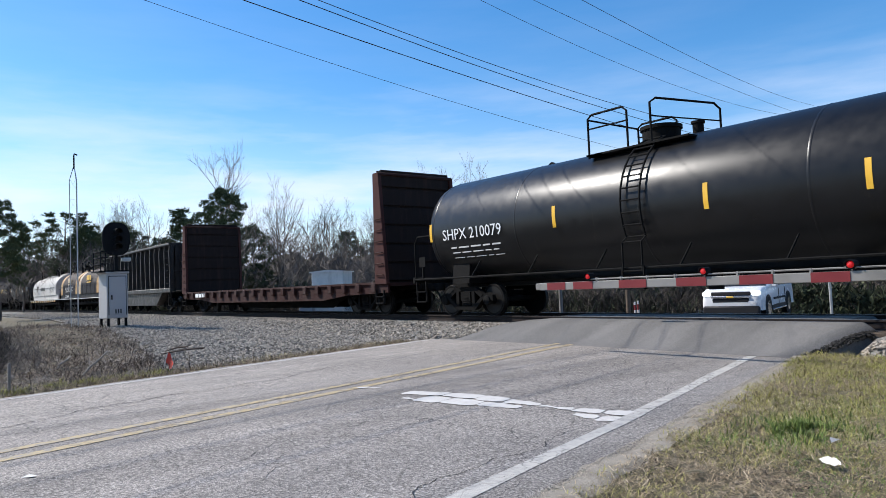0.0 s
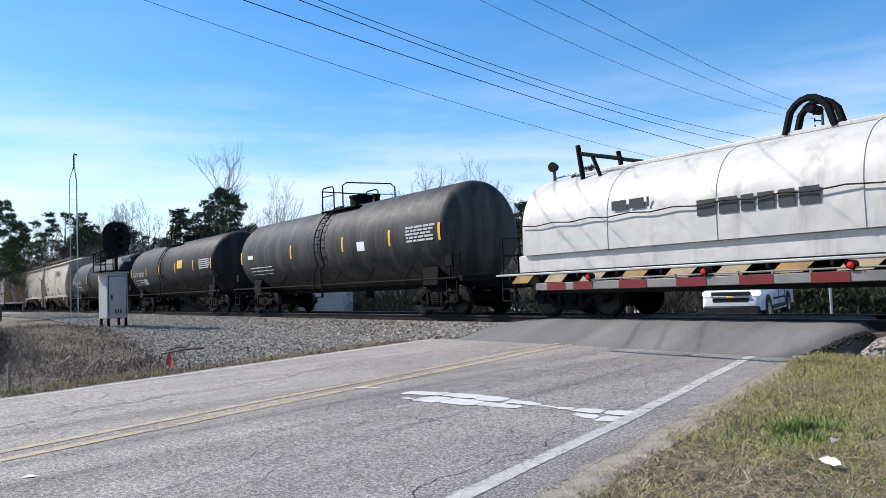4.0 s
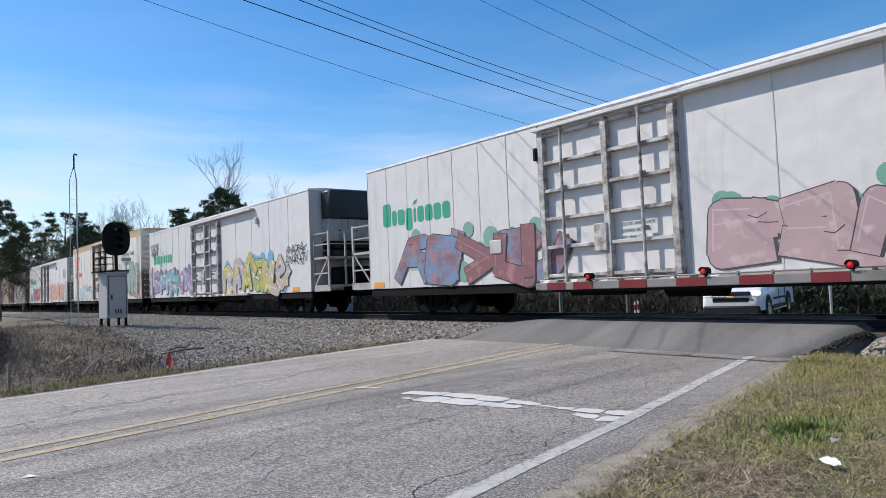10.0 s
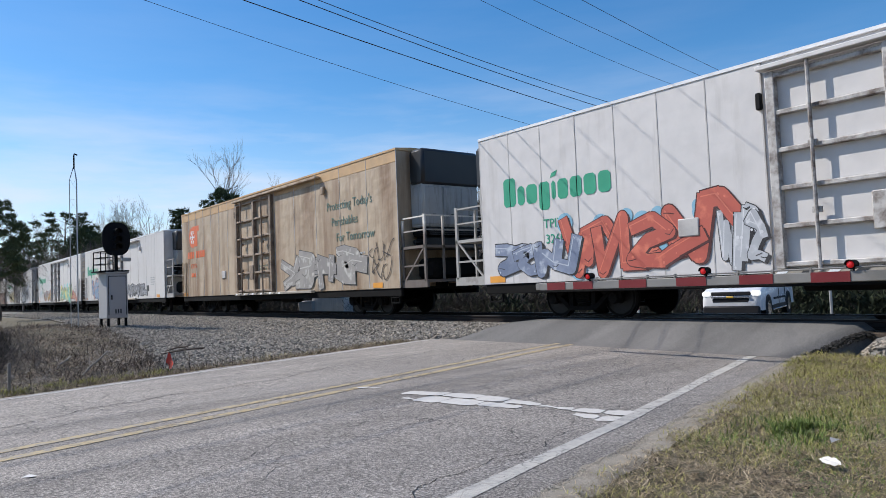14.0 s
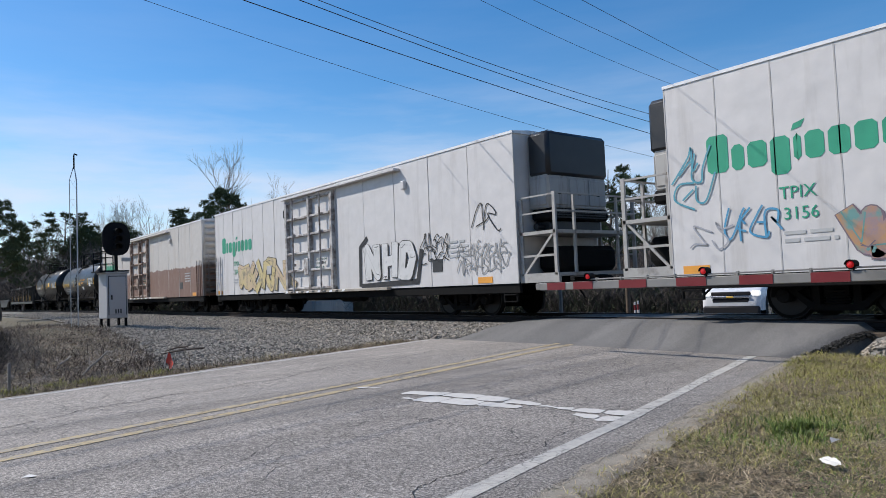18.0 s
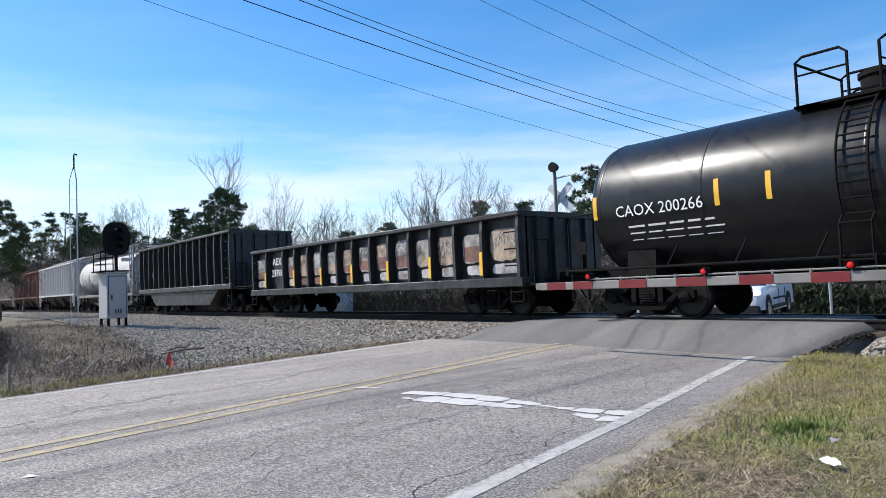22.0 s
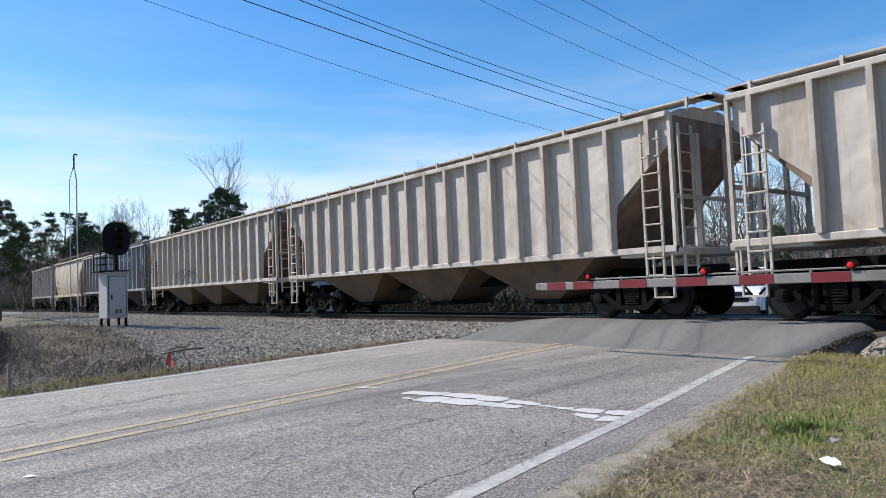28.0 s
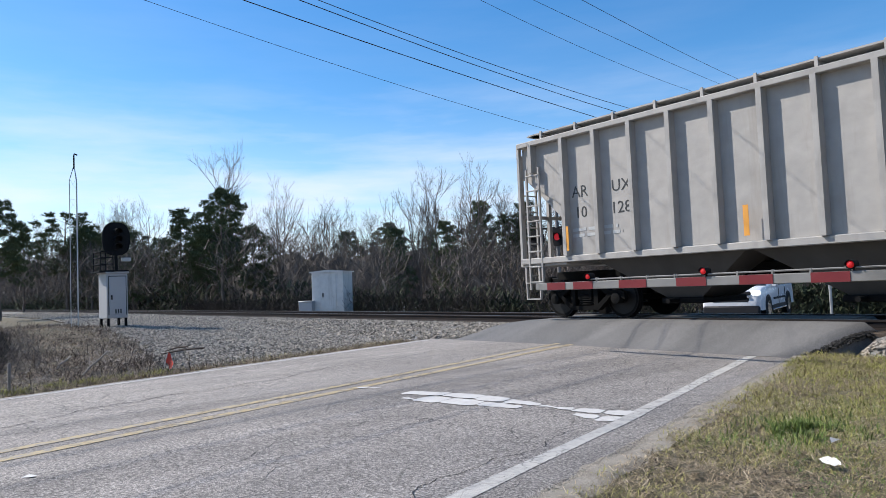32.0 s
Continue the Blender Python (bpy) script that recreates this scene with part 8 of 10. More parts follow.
scrawl(c, -4.0, -0.6, 1.75, 2.2, "#3a3632", 51, y=-1.63, w=0.035)
ribbed_hopper("bluish grey ribbed covered hopper car", -576.2, -559.35, "hop_blue", "bay_dark", 15, seed=6)
c, h = curved_hopper("rust-stained tan covered hopper car", -588.75, -577.1, "hop_tan", "bay_dark", "PMRX", "11607", seed=7)
strips(c, (-1.4, 1.6), 1.62, -1.57, M["yellow"], 0.1, 0.22)


def short_hopper(label, s0, s1):
    c, h = ribbed_hopper(label, s0, s1, "hop_warm", "bay_grey", 10, z_sill=1.42, eave=4.16, ridge=4.56, bays=2, seed=8, slope_x=1.28, slope_low=2.55, slope_high=3.35)
    for t, x, z in (("AR", -h + 1.62, 2.72), ("UX", -h + 2.72, 2.72), ("10", -h + 1.68, 2.25), ("128", -h + 2.68, 2.25)):
        writing(t, 0.36, M["black_mark"], c, x, z, -1.454)
    strips(c, (-h + 1.55, 0.1, h - 1.5), 1.8, -1.615, M["orange"], 0.1, 0.55)
    bars(c, -h + 1.6, 1.95, 1.6, 2, M["grey_mark"], y=-1.454)
    return c


short_hopper("warm grey two bay ribbed covered hopper car", -601.22, -589.9)


# ======================= signals, gate, cabinets =======================
# crossing gate, lowered across the near lane
gate = thing("crossing_gate", "lowered railway crossing gate with red and white stripes", "gate", pose(0, -4.15, 0))
part("arm", Shape().box(-9.08, -1.5, -0.025, 0.025, 0.696, 0.832, 0.01), M["gate_white"], gate, "long lowered gate arm")
part("tip_cap", Shape().box(-9.17, -9.06, -0.028, 0.028, 0.702, 0.826, 0.012), M["gate_white"], gate)
for a, b in ((-8.87, -8.44), (-8.25, -7.82), (-7.27, -6.74), (-6.2, -5.7), (-5.19, -4.71), (-4.21, -3.73), (-3.21, -2.73), (-2.23, -1.74)):
    part("red_stripe", Shape().box(a, b, -0.033, -0.026, 0.699, 0.83), M["red"], gate, "dark red reflective stripe")
part("lamp_cable", Shape().pipe([(-7.92, -0.012, 0.862), (-1.5, -0.012, 0.88)], 0.013), M["gate_white"], gate)
for k in range(13):
    x = -7.74 + k * 0.504
    part("cable_clip", Shape().box(x - 0.013, x + 0.013, -0.025, 0.025, 0.83, 0.892), M["gate_white"], gate)
for x in (-7.89, -5.72, -3.71):
    lamp = part("gate_lamp", Shape().tube((x, -0.06, 0.912), (x, 0.06, 0.912), 0.06, 18), M["black"], gate, "small round lamp housing")
    part("lens", Shape().rings([[(x + r_ * math.cos(k * math.pi / 9), y_, 0.912 + r_ * math.sin(k * math.pi / 9)) for k in range(18)] for r_, y_ in ((0.046, -0.058), (0.043, -0.07), (0.032, -0.079), (0.014, -0.083))]), M["lamp_red"], lamp, "lit red lens")
    part("hood", Shape().rings([[(x + r_ * math.cos(k * math.pi / 10), y_, 0.912 + r_ * math.sin(k * math.pi / 10)) for k in range(11)] for r_, y_ in ((0.062, -0.055), (0.062, -0.095), (0.057, -0.095), (0.057, -0.055))], close=False, caps=False), M["black"], lamp)
    part("bracket", Shape().box(x - 0.02, x + 0.02, -0.02, 0.02, 0.82, 0.87, 0.004), M["black"], lamp)
part("gate_mast", Shape().tube((-1.0, 0, -0.7), (-1.0, 0, 3.9), 0.06, 14).box(-1.5, -0.7, -0.2, 0.2, 0.55, 1.1, 0.03).tube((-1.0, 0, -0.7), (-1.0, 0, -0.35), 0.16, 14), M["galv"], gate, "galvanised gate mast and drive box")

# far crossing signal with crossbuck, bell and flashers
M["lamp_dim"] = glow("red_lens_half_lit", (0.5, 0.01, 0.015), 0.35)
M["sign_white"] = surface("white_sign_sheet", (0.55, 0.55, 0.55), 0.5)
sig = thing("crossing_signal", "railway crossing signal mast with crossbuck and flashing red lamps", "signal", pose(-16.0, 4.0, 0, 0, 0, 12))
part("mast", Shape().tube((0, 0, -0.75), (0, 0, 4.55), 0.06, 14).tube((0, 0, -0.75), (0, 0, -0.3), 0.15, 14), M["grating"], sig)
part("bell", Shape().tube((0, -0.12, 4.68), (0, 0.1, 4.68), 0.17, 18, 0.12).tube((0, 0, 4.5), (0, 0, 4.6), 0.05, 8), M["black"], sig, "round dark warning bell")
part("side_arm", Shape().tube((0, 0, 4.3), (0.75, 0, 4.36), 0.025, 8).box(0.35, 0.78, -0.02, 0.02, 4.33, 4.37), M["galv"], sig)
for a in (45, -45):
    blade = Shape().box(-0.6, 0.6, -0.012, 0.012, -0.115, 0.115, 0.004).mesh("crossbuck_blade", M["sign_white"])
    b = part("crossbuck_blade", blade, None, sig, "white crossbuck board", loc=(0.12, 0.09 + (0.02 if a > 0 else 0), 3.65))
    b.rotation_euler = (0, radians(a), 0)
part("cross_arm", Shape().box(-0.75, 0.55, -0.03, 0.03, 2.62, 2.68).tube((0, -0.03, 2.6), (0, 0.03, 2.6), 0.1, 12), M["black"], sig)
for x, y, lit in ((-0.78, -0.08, False), (0.05, -0.12, True), (0.5, 0.16, False)):
    n = 26
    head = part("flasher_head", Shape().tube((x, y, 2.33), (x, y + 0.03, 2.33), 0.31, n).tube((x, y, 2.33), (x, y + 0.16, 2.33), 0.15, n), M["black"], sig, "round black flasher backing")
    hood_s = Shape()
    rows = [[(x + 0.14 * math.cos(radians(200 - 220 * k / 12)), y + d, 2.33 + 0.14 * math.sin(radians(200 - 220 * k / 12))) for k in range(13)] for d in (0.0, -0.12)]
    hood_s.rings(rows, close=False, caps=False)
    part("visor", hood_s, M["black"], head)
    part("lens", Shape().tube((x, y - 0.015, 2.33), (x, y - 0.001, 2.33), 0.115, n), M["lamp_dim"] if lit else M["black"], head, "round lens")

# block signal on its white cabinet, near side
M["cab_white"] = surface("white_enamelled_cabinet", (0.378, 0.365, 0.36), 0.5, var=0.06, dirt=(0.42, 0.41, 0.4), dirt_share=0.25, dirt_size=2)
cab = thing("signal_cabinet", "white steel signal cabinet on legs beside the track", "cabinet", pose(-28.0, -7.05, 0.0, 0, 0, 100))
part("body", Shape().box(-0.38, 0.38, -0.36, 0.36, 0.17, 1.8, 0.02), M["cab_white"], cab)
part("roof", Shape().box(-0.43, 0.43, -0.41, 0.41, 1.8, 1.87, 0.02), M["cab_white"], cab)
door = part("door", Shape().box(-0.3, 0.3, -0.385, -0.36, 0.3, 1.68, 0.008), M["cab_white"], cab, "narrow cabinet door")
part("door_gap", Shape().box(-0.33, -0.305, -0.368, -0.36, 0.28, 1.7).box(0.305, 0.33, -0.368, -0.36, 0.28, 1.7).box(-0.33, 0.33, -0.368, -0.36, 1.69, 1.72), M["black_mark"], door)
part("door_handle", Shape().box(-0.24, -0.2, -0.42, -0.385, 0.85, 1.02, 0.008), M["steel_dark"], door)
for k in range(3):
    part("vent_slot", Shape().box(-0.1 + k * 0.09, -0.05 + k * 0.09, -0.39, -0.384, 0.34, 0.5), M["black_mark"], door)
for x in (-0.32, 0.32):
    for y in (-0.3, 0.3):
        part("leg", Shape().box(x - 0.04, x + 0.04, y - 0.04, y + 0.04, -0.18, 0.18, 0.005), M["steel_dark"], cab)
head = thing("block_signal", "black target signal head on a post above the cabinet", "signal", pose(-28.0, -7.05, 0, 0, 0, 96))
part("post", Shape().tube((0.12, 0, 1.85), (0.12, 0, 2.75), 0.06, 10).box(-0.45, 0.45, -0.4, 0.4, 1.88, 1.92), M["black"], head)
n = 30
def oblong(a):
    c_, s_ = math.cos(a), math.sin(a)
    return math.copysign(abs(c_) ** 0.7, c_), math.copysign(abs(s_) ** 0.8, s_)


rows = [[(0.12 + 0.5 * oblong(2 * math.pi * k / n)[0], y, 3.1 + 0.62 * oblong(2 * math.pi * k / n)[1]) for k in range(n)] for y in (-0.06, -0.02)]
tgt = part("target", Shape().rings(rows), M["black"], head, "oblong black backing plate")
for z in (3.36, 3.08, 2.8):
    part("visor", Shape().rings([[(0.12 + 0.13 * math.cos(radians(205 - 230 * k / 12)), d, z + 0.13 * math.sin(radians(205 - 230 * k / 12))) for k in range(13)] for d in (-0.06, -0.36)], close=False, caps=False), M["black"], tgt)
    part("lens", Shape().tube((0.12, -0.075, z), (0.12, -0.06, z), 0.1, 16), M["black"], tgt, "dark unlit lens")
part("housing", Shape().box(-0.16, 0.4, -0.02, 0.3, 2.55, 3.6, 0.05), M["black"], head)
part("lamp_box", Shape().box(0.3, 0.62, -0.14, 0.02, 2.26, 2.4, 0.02), M["galv"], head)
rl = Shape()
for x in (-0.55, -0.12):
    for y in (-0.38, 0.38):
        rl.tube((x, y, 1.88), (x, y, 2.6), 0.02, 6)
for z in (2.15, 2.38, 2.6):
    rl.pipe([(-0.12, -0.38, z), (-0.55, -0.38, z), (-0.55, 0.38, z), (-0.12, 0.38, z)], 0.018)
rl.box(-0.62, -0.1, -0.42, 0.42, 1.85, 1.9)
part("railing", rl, M["black"], head, "small maintenance platform railing")

# slim antenna mast
mast = thing("antenna_mast", "slim grey three-legged lattice antenna mast", "mast", pose(-31.2, -7.7, 0))
for k in range(3):
    a = 2 * math.pi * k / 3 + 0.4
    part("leg", Shape().pipe([(0.17 * math.cos(a), 0.17 * math.sin(a), -0.4), (0.17 * math.cos(a), 0.17 * math.sin(a), 5.7), (0.03 * math.cos(a), 0.03 * math.sin(a), 6.22)], 0.016, 6), M["galv"], mast)
br = Shape()
for k in range(14):
    z = -0.1 + k * 0.42
    for j in range(3):
        a, b = 2 * math.pi * j / 3 + 0.4, 2 * math.pi * (j + 1) / 3 + 0.4
        br.tube((0.17 * math.cos(a), 0.17 * math.sin(a), z), (0.17 * math.cos(b), 0.17 * math.sin(b), z + 0.42 * (k % 2)), 0.003, 4)
part("lattice_brace", br, M["galv"], mast)
part("top_antenna", Shape().tube((0, 0, 6.17), (0, 0, 6.72), 0.03, 8).pipe([(0, 0, 6.72), (-0.02, 0.02, 6.8), (-0.14, 0.14, 6.78)], 0.03, 6), M["steel_dark"], mast)

# equipment bungalow across the track
M["alu"] = surface("dull_aluminium_sheet", (0.62, 0.6, 0.57), 0.5, 0.15, dirt=(0.45, 0.43, 0.4), dirt_share=0.3, dirt_size=1.2, streak=True)
bun = thing("equipment_bungalow", "dull aluminium railway equipment shelter", "cabinet", pose(-34.15, 5.6, -0.5, 0, 0, 40))
part("body", Shape().box(-0.9, 0.9, -0.75, 0.75, 0.12, 2.35, 0.02), M["alu"], bun)
part("roof", Shape().prism([(-0.98, 2.35), (0.98, 2.35), (0.98, 2.4), (0, 2.47), (-0.98, 2.4)], 1, -0.85, 0.85), M["alu"], bun)
part("door", Shape().box(-0.35, 0.5, -0.785, -0.75, 0.2, 2.2, 0.01), M["alu"], bun)
part("door_handle", Shape().box(-0.28, -0.22, -0.83, -0.785, 1.0, 1.25, 0.01), M["steel_dark"], bun)
part("base", Shape().box(-0.95, 0.95, -0.8, 0.8, -0.25, 0.12, 0.02), M["gate_white"], bun)
small = thing("white_battery_box", "small white metal box beside the shelter", "cabinet", pose(-34.4, 4.2, -0.5, 0, 0, 40))
part("body", Shape().box(-0.4, 0.35, -0.3, 0.3, 0.0, 0.78, 0.02), M["cab_white"], small)
part("lid", Shape().box(-0.43, 0.38, -0.33, 0.33, 0.78, 0.85, 0.02), M["cab_white"], small)

# ======================= poles and wires =======================
M["pole"] = surface("weathered_timber_pole", (0.11, 0.085, 0.065), 0.9, var=0.3, size=6, relief=0.6, fine=30)
M["wire"] = plain("dark_cable", (0.045, 0.046, 0.05), 0.6)
POLE = Vector((-20.5, 35.5, 0))
pole = thing("utility_pole", "tall timber utility pole with insulator arms", "pole", pose(*POLE))
part("post", Shape().tube((0, 0, -2.6), (0, 0, 11.75), 0.14, 12, 0.09), M["pole"], pole)
for z, w in ((11.3, 0.55), (10.85, 0.5), (10.4, 0.5), (9.6, 0.7), (8.6, 0.65)):
    part("insulator_arm", Shape().tube((-w, 0, z + 0.12), (0, 0, z), 0.045, 6).tube((-w, 0, z + 0.05), (-w, 0, z + 0.28), 0.05, 8), M["steel_dark"], pole)
part("transformer", Shape().tube((0.35, 0, 8.4), (0.35, 0, 9.1), 0.2, 14), M["galv"], pole)


def cable(name, a, b, sag, r, label, on=0.0):
    """A hanging cable from a to b; on: how much further it runs on past b."""
    s = Shape()
    n = 26
    pts = []
    for k in range(n + 1):
        t = k / n
        p = Vector(a).lerp(Vector(b), t)
        p.z -= sag * 4 * t * (1 - t)
        pts.append(p)
    if on:
        d = pts[-1] - pts[-2]
        for k in range(1, 9):
            pts.append(pts[n] + d * (on * n * k / 8) + Vector((0, 0, 0.25 * sag * (on * k / 8) ** 2)))
    s.pipe(pts, r, 5)
    return solid(name, s, M["wire"], label, "cable", group="overhead cables")


for at, q, sag, r in (((-21.0, 35.5, 12.0), (-13.21, 4.75, 8.81), 0.32, 0.008), ((-21.0, 35.5, 11.12), (-15.33, 3.15, 9.85), 0.27, 0.008), ((-21.0, 35.5, 11.1), (-17.16, 1.65, 10.47), 0.85, 0.008),
                      ((-20.5, 35.5, 9.2), (-16.53, -4.75, 8.76), 0.89, 0.011), ((-20.5, 35.5, 8.57), (-14.42, -5.2, 7.49), 0.78, 0.011), ((-20.5, 35.5, 7.06), (-16.2, -6.75, 8.1), 0.46, 0.013), ((-20.5, 35.5, 6.48), (-17.73, -8.95, 8.25), 0.9, 0.007)):
    cable("overhead_cable", at, q, sag, r, "dark overhead cable strung across the road and tracks", 0.8)
far_pole = thing("utility_pole", "shorter timber pole beyond the crossing", "pole", pose(-16.3, 8.0, 0))
part("post", Shape().tube((0, 0, -1.2), (0, 0, 3.25), 0.09, 10, 0.075), M["pole"], far_pole)
for k, dz in enumerate((0, 0.28, 0.75, 1.25)):
    cable("telephone_cable", (-62.8, 19.7, 5.3 - dz * 0.8), (-24.0, 40.0, 7.6 - dz), 0.25, 0.016, "pale telephone cable along the edge of the wood")
pale_post = thing("marker_post", "slender pale steel post beyond the crossing", "post", pose(-10.7, 11.7, 0))
part("post", Shape().tube((0, 0, -1.2), (0, 0, 1.4), 0.05, 8), M["galv"], pale_post)
for x, y, h in ((-14.4, 6.0, 0.75), (-14.75, 6.3, 0.7)):
    pp = thing("marker_post", "short white and red marker post", "post", pose(x, y, -0.65))
    part("post", Shape().tube((0, 0, 0), (0, 0, h), 0.035, 8), M["sign_white"], pp)
    part("band", Shape().tube((0, 0, h * 0.6), (0, 0, h * 0.85), 0.039, 8), M["red"], pp)

# ======================= vehicles =======================
M["car_white"] = surface("white_car_paint", (0.702, 0.702, 0.711), 0.25, var=0.03, relief=0.0)
M["car_silver"] = surface("silver_car_paint", (0.5, 0.51, 0.53), 0.28, 0.3, var=0.04, relief=0.0)
M["glass_dark"] = plain("dark_car_glass", (0.02, 0.022, 0.025), 0.08)
M["tyre"] = plain("black_tyre_rubber", (0.02, 0.02, 0.02), 0.85)
M["chrome"] = plain("bright_trim", (0.6, 0.6, 0.6), 0.2, 0.9)
M["headlight"] = plain("clear_headlight", (0.75, 0.76, 0.78), 0.12)
M["headlight_lit"] = glow("lit_headlight", (0.9, 0.9, 0.86), 0.8)
M["plastic_dark"] = plain("dark_bumper_plastic", (0.025, 0.025, 0.027), 0.6)


def vehicle(name, label, m, paint, tall):
    """tall: a sport utility car; else a sedan. Front towards +x."""
    car = thing(name, label, "car", m)
    W = 0.98 if tall else 0.88
    if tall:
        low = [(-2.55, 0.38), (-2.58, 0.9), (-2.5, 1.08), (1.05, 1.12), (1.4, 1.13), (2.2, 1.09), (2.46, 1.0), (2.58, 0.64), (2.52, 0.36)]
        roof = [(-2.45, 1.05), (-2.3, 1.5), (-2.0, 1.72), (-0.3, 1.77), (0.35, 1.7), (1.15, 1.06)]
        wx, R = (-1.5, 1.52), 0.37
    else:
        low = [(-2.3, 0.34), (-2.33, 0.75), (-2.2, 0.95), (-1.5, 0.97), (1.0, 0.93), (1.9, 0.8), (2.25, 0.65), (2.3, 0.45), (2.25, 0.32)]
        roof = [(-1.75, 0.96), (-1.1, 1.35), (-0.2, 1.43), (0.3, 1.38), (1.15, 0.92)]
        wx, R = (-1.35, 1.4), 0.32

    def body(poly, w0, w1, z0, z1):
        s = Shape()
        rows = []
        for y, pull in ((-1, 1.6), (-0.985, 0.9), (-0.93, 0.35), (-0.8, 0.08), (-0.4, 0.0), (0.4, 0.0), (0.8, 0.08), (0.93, 0.35), (0.985, 0.9), (1, 1.6)):
            row = []
            for x, z in poly:
                t = (z - z0) / max(0.01, z1 - z0)
                w = w0 + (w1 - w0) * t
                row.append((x * (1 - 0.035 * pull), y * w, z - 0.02 * pull))
            rows.append(row)
        return s.rings(rows)
    part("body", body(low, W, W * 0.97, 0.3, 1.05), paint, car, "smooth painted car body")
    part("cabin_roof", body(roof, W * 0.95, W * 0.72, 1.0, 1.75 if tall else 1.4), paint, car)
    cx0, cx1 = roof[1][0], roof[-2][0]
    zt = max(p[1] for p in roof)
    zb = roof[0][1]
    for y in (-1, 1):
        for a, b in ((cx0 + 0.15, cx0 + 1.0), (cx0 + 1.06, (cx0 + cx1) / 2 + 0.55), ((cx0 + cx1) / 2 + 0.61, cx1 + 0.3)):
            wa = W * 0.955
            wb = W * 0.775
            part("side_window", Shape().rings([[(a, y * (wa + 0.004), zb + 0.05), (b + 0.06, y * (wa + 0.004), zb + 0.05), (b - 0.06, y * (wb + 0.012), zt - 0.13), (a, y * (wb + 0.012), zt - 0.13)], [(a, y * (wa - 0.02), zb + 0.05), (b + 0.06, y * (wa - 0.02), zb + 0.05), (b - 0.06, y * (wb - 0.02), zt - 0.13), (a, y * (wb - 0.02), zt - 0.13)]]), M["glass_dark"], car)
    xa, za = roof[-2]
    xb, zb2 = roof[-1]
    part("windscreen", Shape().add([(xb + 0.012, -W * 0.85, zb2 + 0.03), (xb + 0.012, W * 0.85, zb2 + 0.03), (xa + 0.02, W * 0.68, za - 0.02), (xa + 0.02, -W * 0.68, za - 0.02), (xb - 0.03, -W * 0.85, zb2), (xb - 0.03, W * 0.85, zb2), (xa - 0.03, W * 0.68, za - 0.05), (xa - 0.03, -W * 0.68, za - 0.05)],
                                    [(0, 1, 2, 3), (7, 6, 5, 4), (0, 4, 5, 1), (1, 5, 6, 2), (2, 6, 7, 3), (3, 7, 4, 0)]), M["glass_dark"], car)
    for x in wx:
        for y in (-1, 1):
            part("wheel_arch", Shape().tube((x, y * (W - 0.02), R + 0.02), (x, y * (W + 0.004), R + 0.02), R + 0.07, 24), M["plastic_dark"], car)
            t = part("wheel", Shape().tube((x, y * (W - 0.2), R), (x, y * (W + 0.012), R), R, 26), M["tyre"], car, "black tyre")
            part("rim", Shape().tube((x, y * (W + 0.008), R), (x, y * (W + 0.02), R), R * 0.66, 20), M["chrome"], t, "bright alloy rim")
    fx = max(p[0] for p in low)
    if tall:
        part("front_bumper", Shape().box(fx - 0.2, fx + 0.03, -W * 0.95, W * 0.95, 0.2, 0.5, 0.05), M["plastic_dark"], car)
        gr = part("grille", Shape().box(fx - 0.16, fx + 0.0, -W * 0.62, W * 0.62, 0.6, 0.76, 0.03).box(fx - 0.16, fx - 0.03, -W * 0.66, W * 0.66, 0.85, 0.98, 0.03), M["plastic_dark"], car, "split dark grille")
        part("grille_bar", Shape().box(fx - 0.1, fx + 0.03, -W * 0.64, W * 0.64, 0.765, 0.845, 0.015), M["chrome"], gr)
        part("badge", Shape().box(fx + 0.02, fx + 0.04, -0.12, 0.12, 0.775, 0.835, 0.008), M["yellow_mark"], gr)
        g_hi = 1.0
    else:
        part("front_bumper", Shape().box(fx - 0.12, fx + 0.0, -W * 0.9, W * 0.9, 0.3, 0.52, 0.04), paint, car)
        g_lo, g_hi = 0.52, 0.66
        gr = part("grille", Shape().box(fx - 0.16, fx - 0.01, -W * 0.55, W * 0.55, g_lo, g_hi, 0.03), M["plastic_dark"], car)
        part("grille_bar", Shape().box(fx - 0.02, fx + 0.01, -W * 0.56, W * 0.56, (g_lo + g_hi) / 2 - 0.03, (g_lo + g_hi) / 2 + 0.03, 0.01), M["chrome"], gr)
    for y in (-1, 1):
        part("headlight", Shape().box(fx - 0.34, fx - 0.04, y * W * 0.68, y * W * 0.97, g_hi - 0.17, g_hi, 0.04), M["headlight_lit"] if tall else M["headlight"], car, "lit headlight" if tall else "clear headlight")
        part("door_mirror", Shape().box(cx1 + 0.45, cx1 + 0.62, y * (W + 0.0), y * (W + 0.17), zb + 0.02, zb + 0.17, 0.03), paint, car)
        part("lower_trim", Shape().box(wx[0] + 0.45, wx[1] - 0.45, y * (W - 0.05), y * (W + 0.012), 0.3, 0.44, 0.01), M["plastic_dark"], car)
        if tall:
            part("side_moulding", Shape().box(-1.0, 0.75, y * (W - 0.02), y * (W + 0.016), 0.62, 0.69, 0.01), M["plastic_dark"], car)
            part("running_board", Shape().box(wx[0] + 0.48, wx[1] - 0.48, y * (W - 0.08), y * (W + 0.05), 0.26, 0.31, 0.01), M["chrome"], car)
        part("door_seam", Shape().box(-0.02, 0.0, y * (W - 0.01), y * (W + 0.006), 0.45, 1.0).box(-1.0, -0.98, y * (W - 0.01), y * (W + 0.006), 0.45, 1.0), M["plastic_dark"], car)
    return car


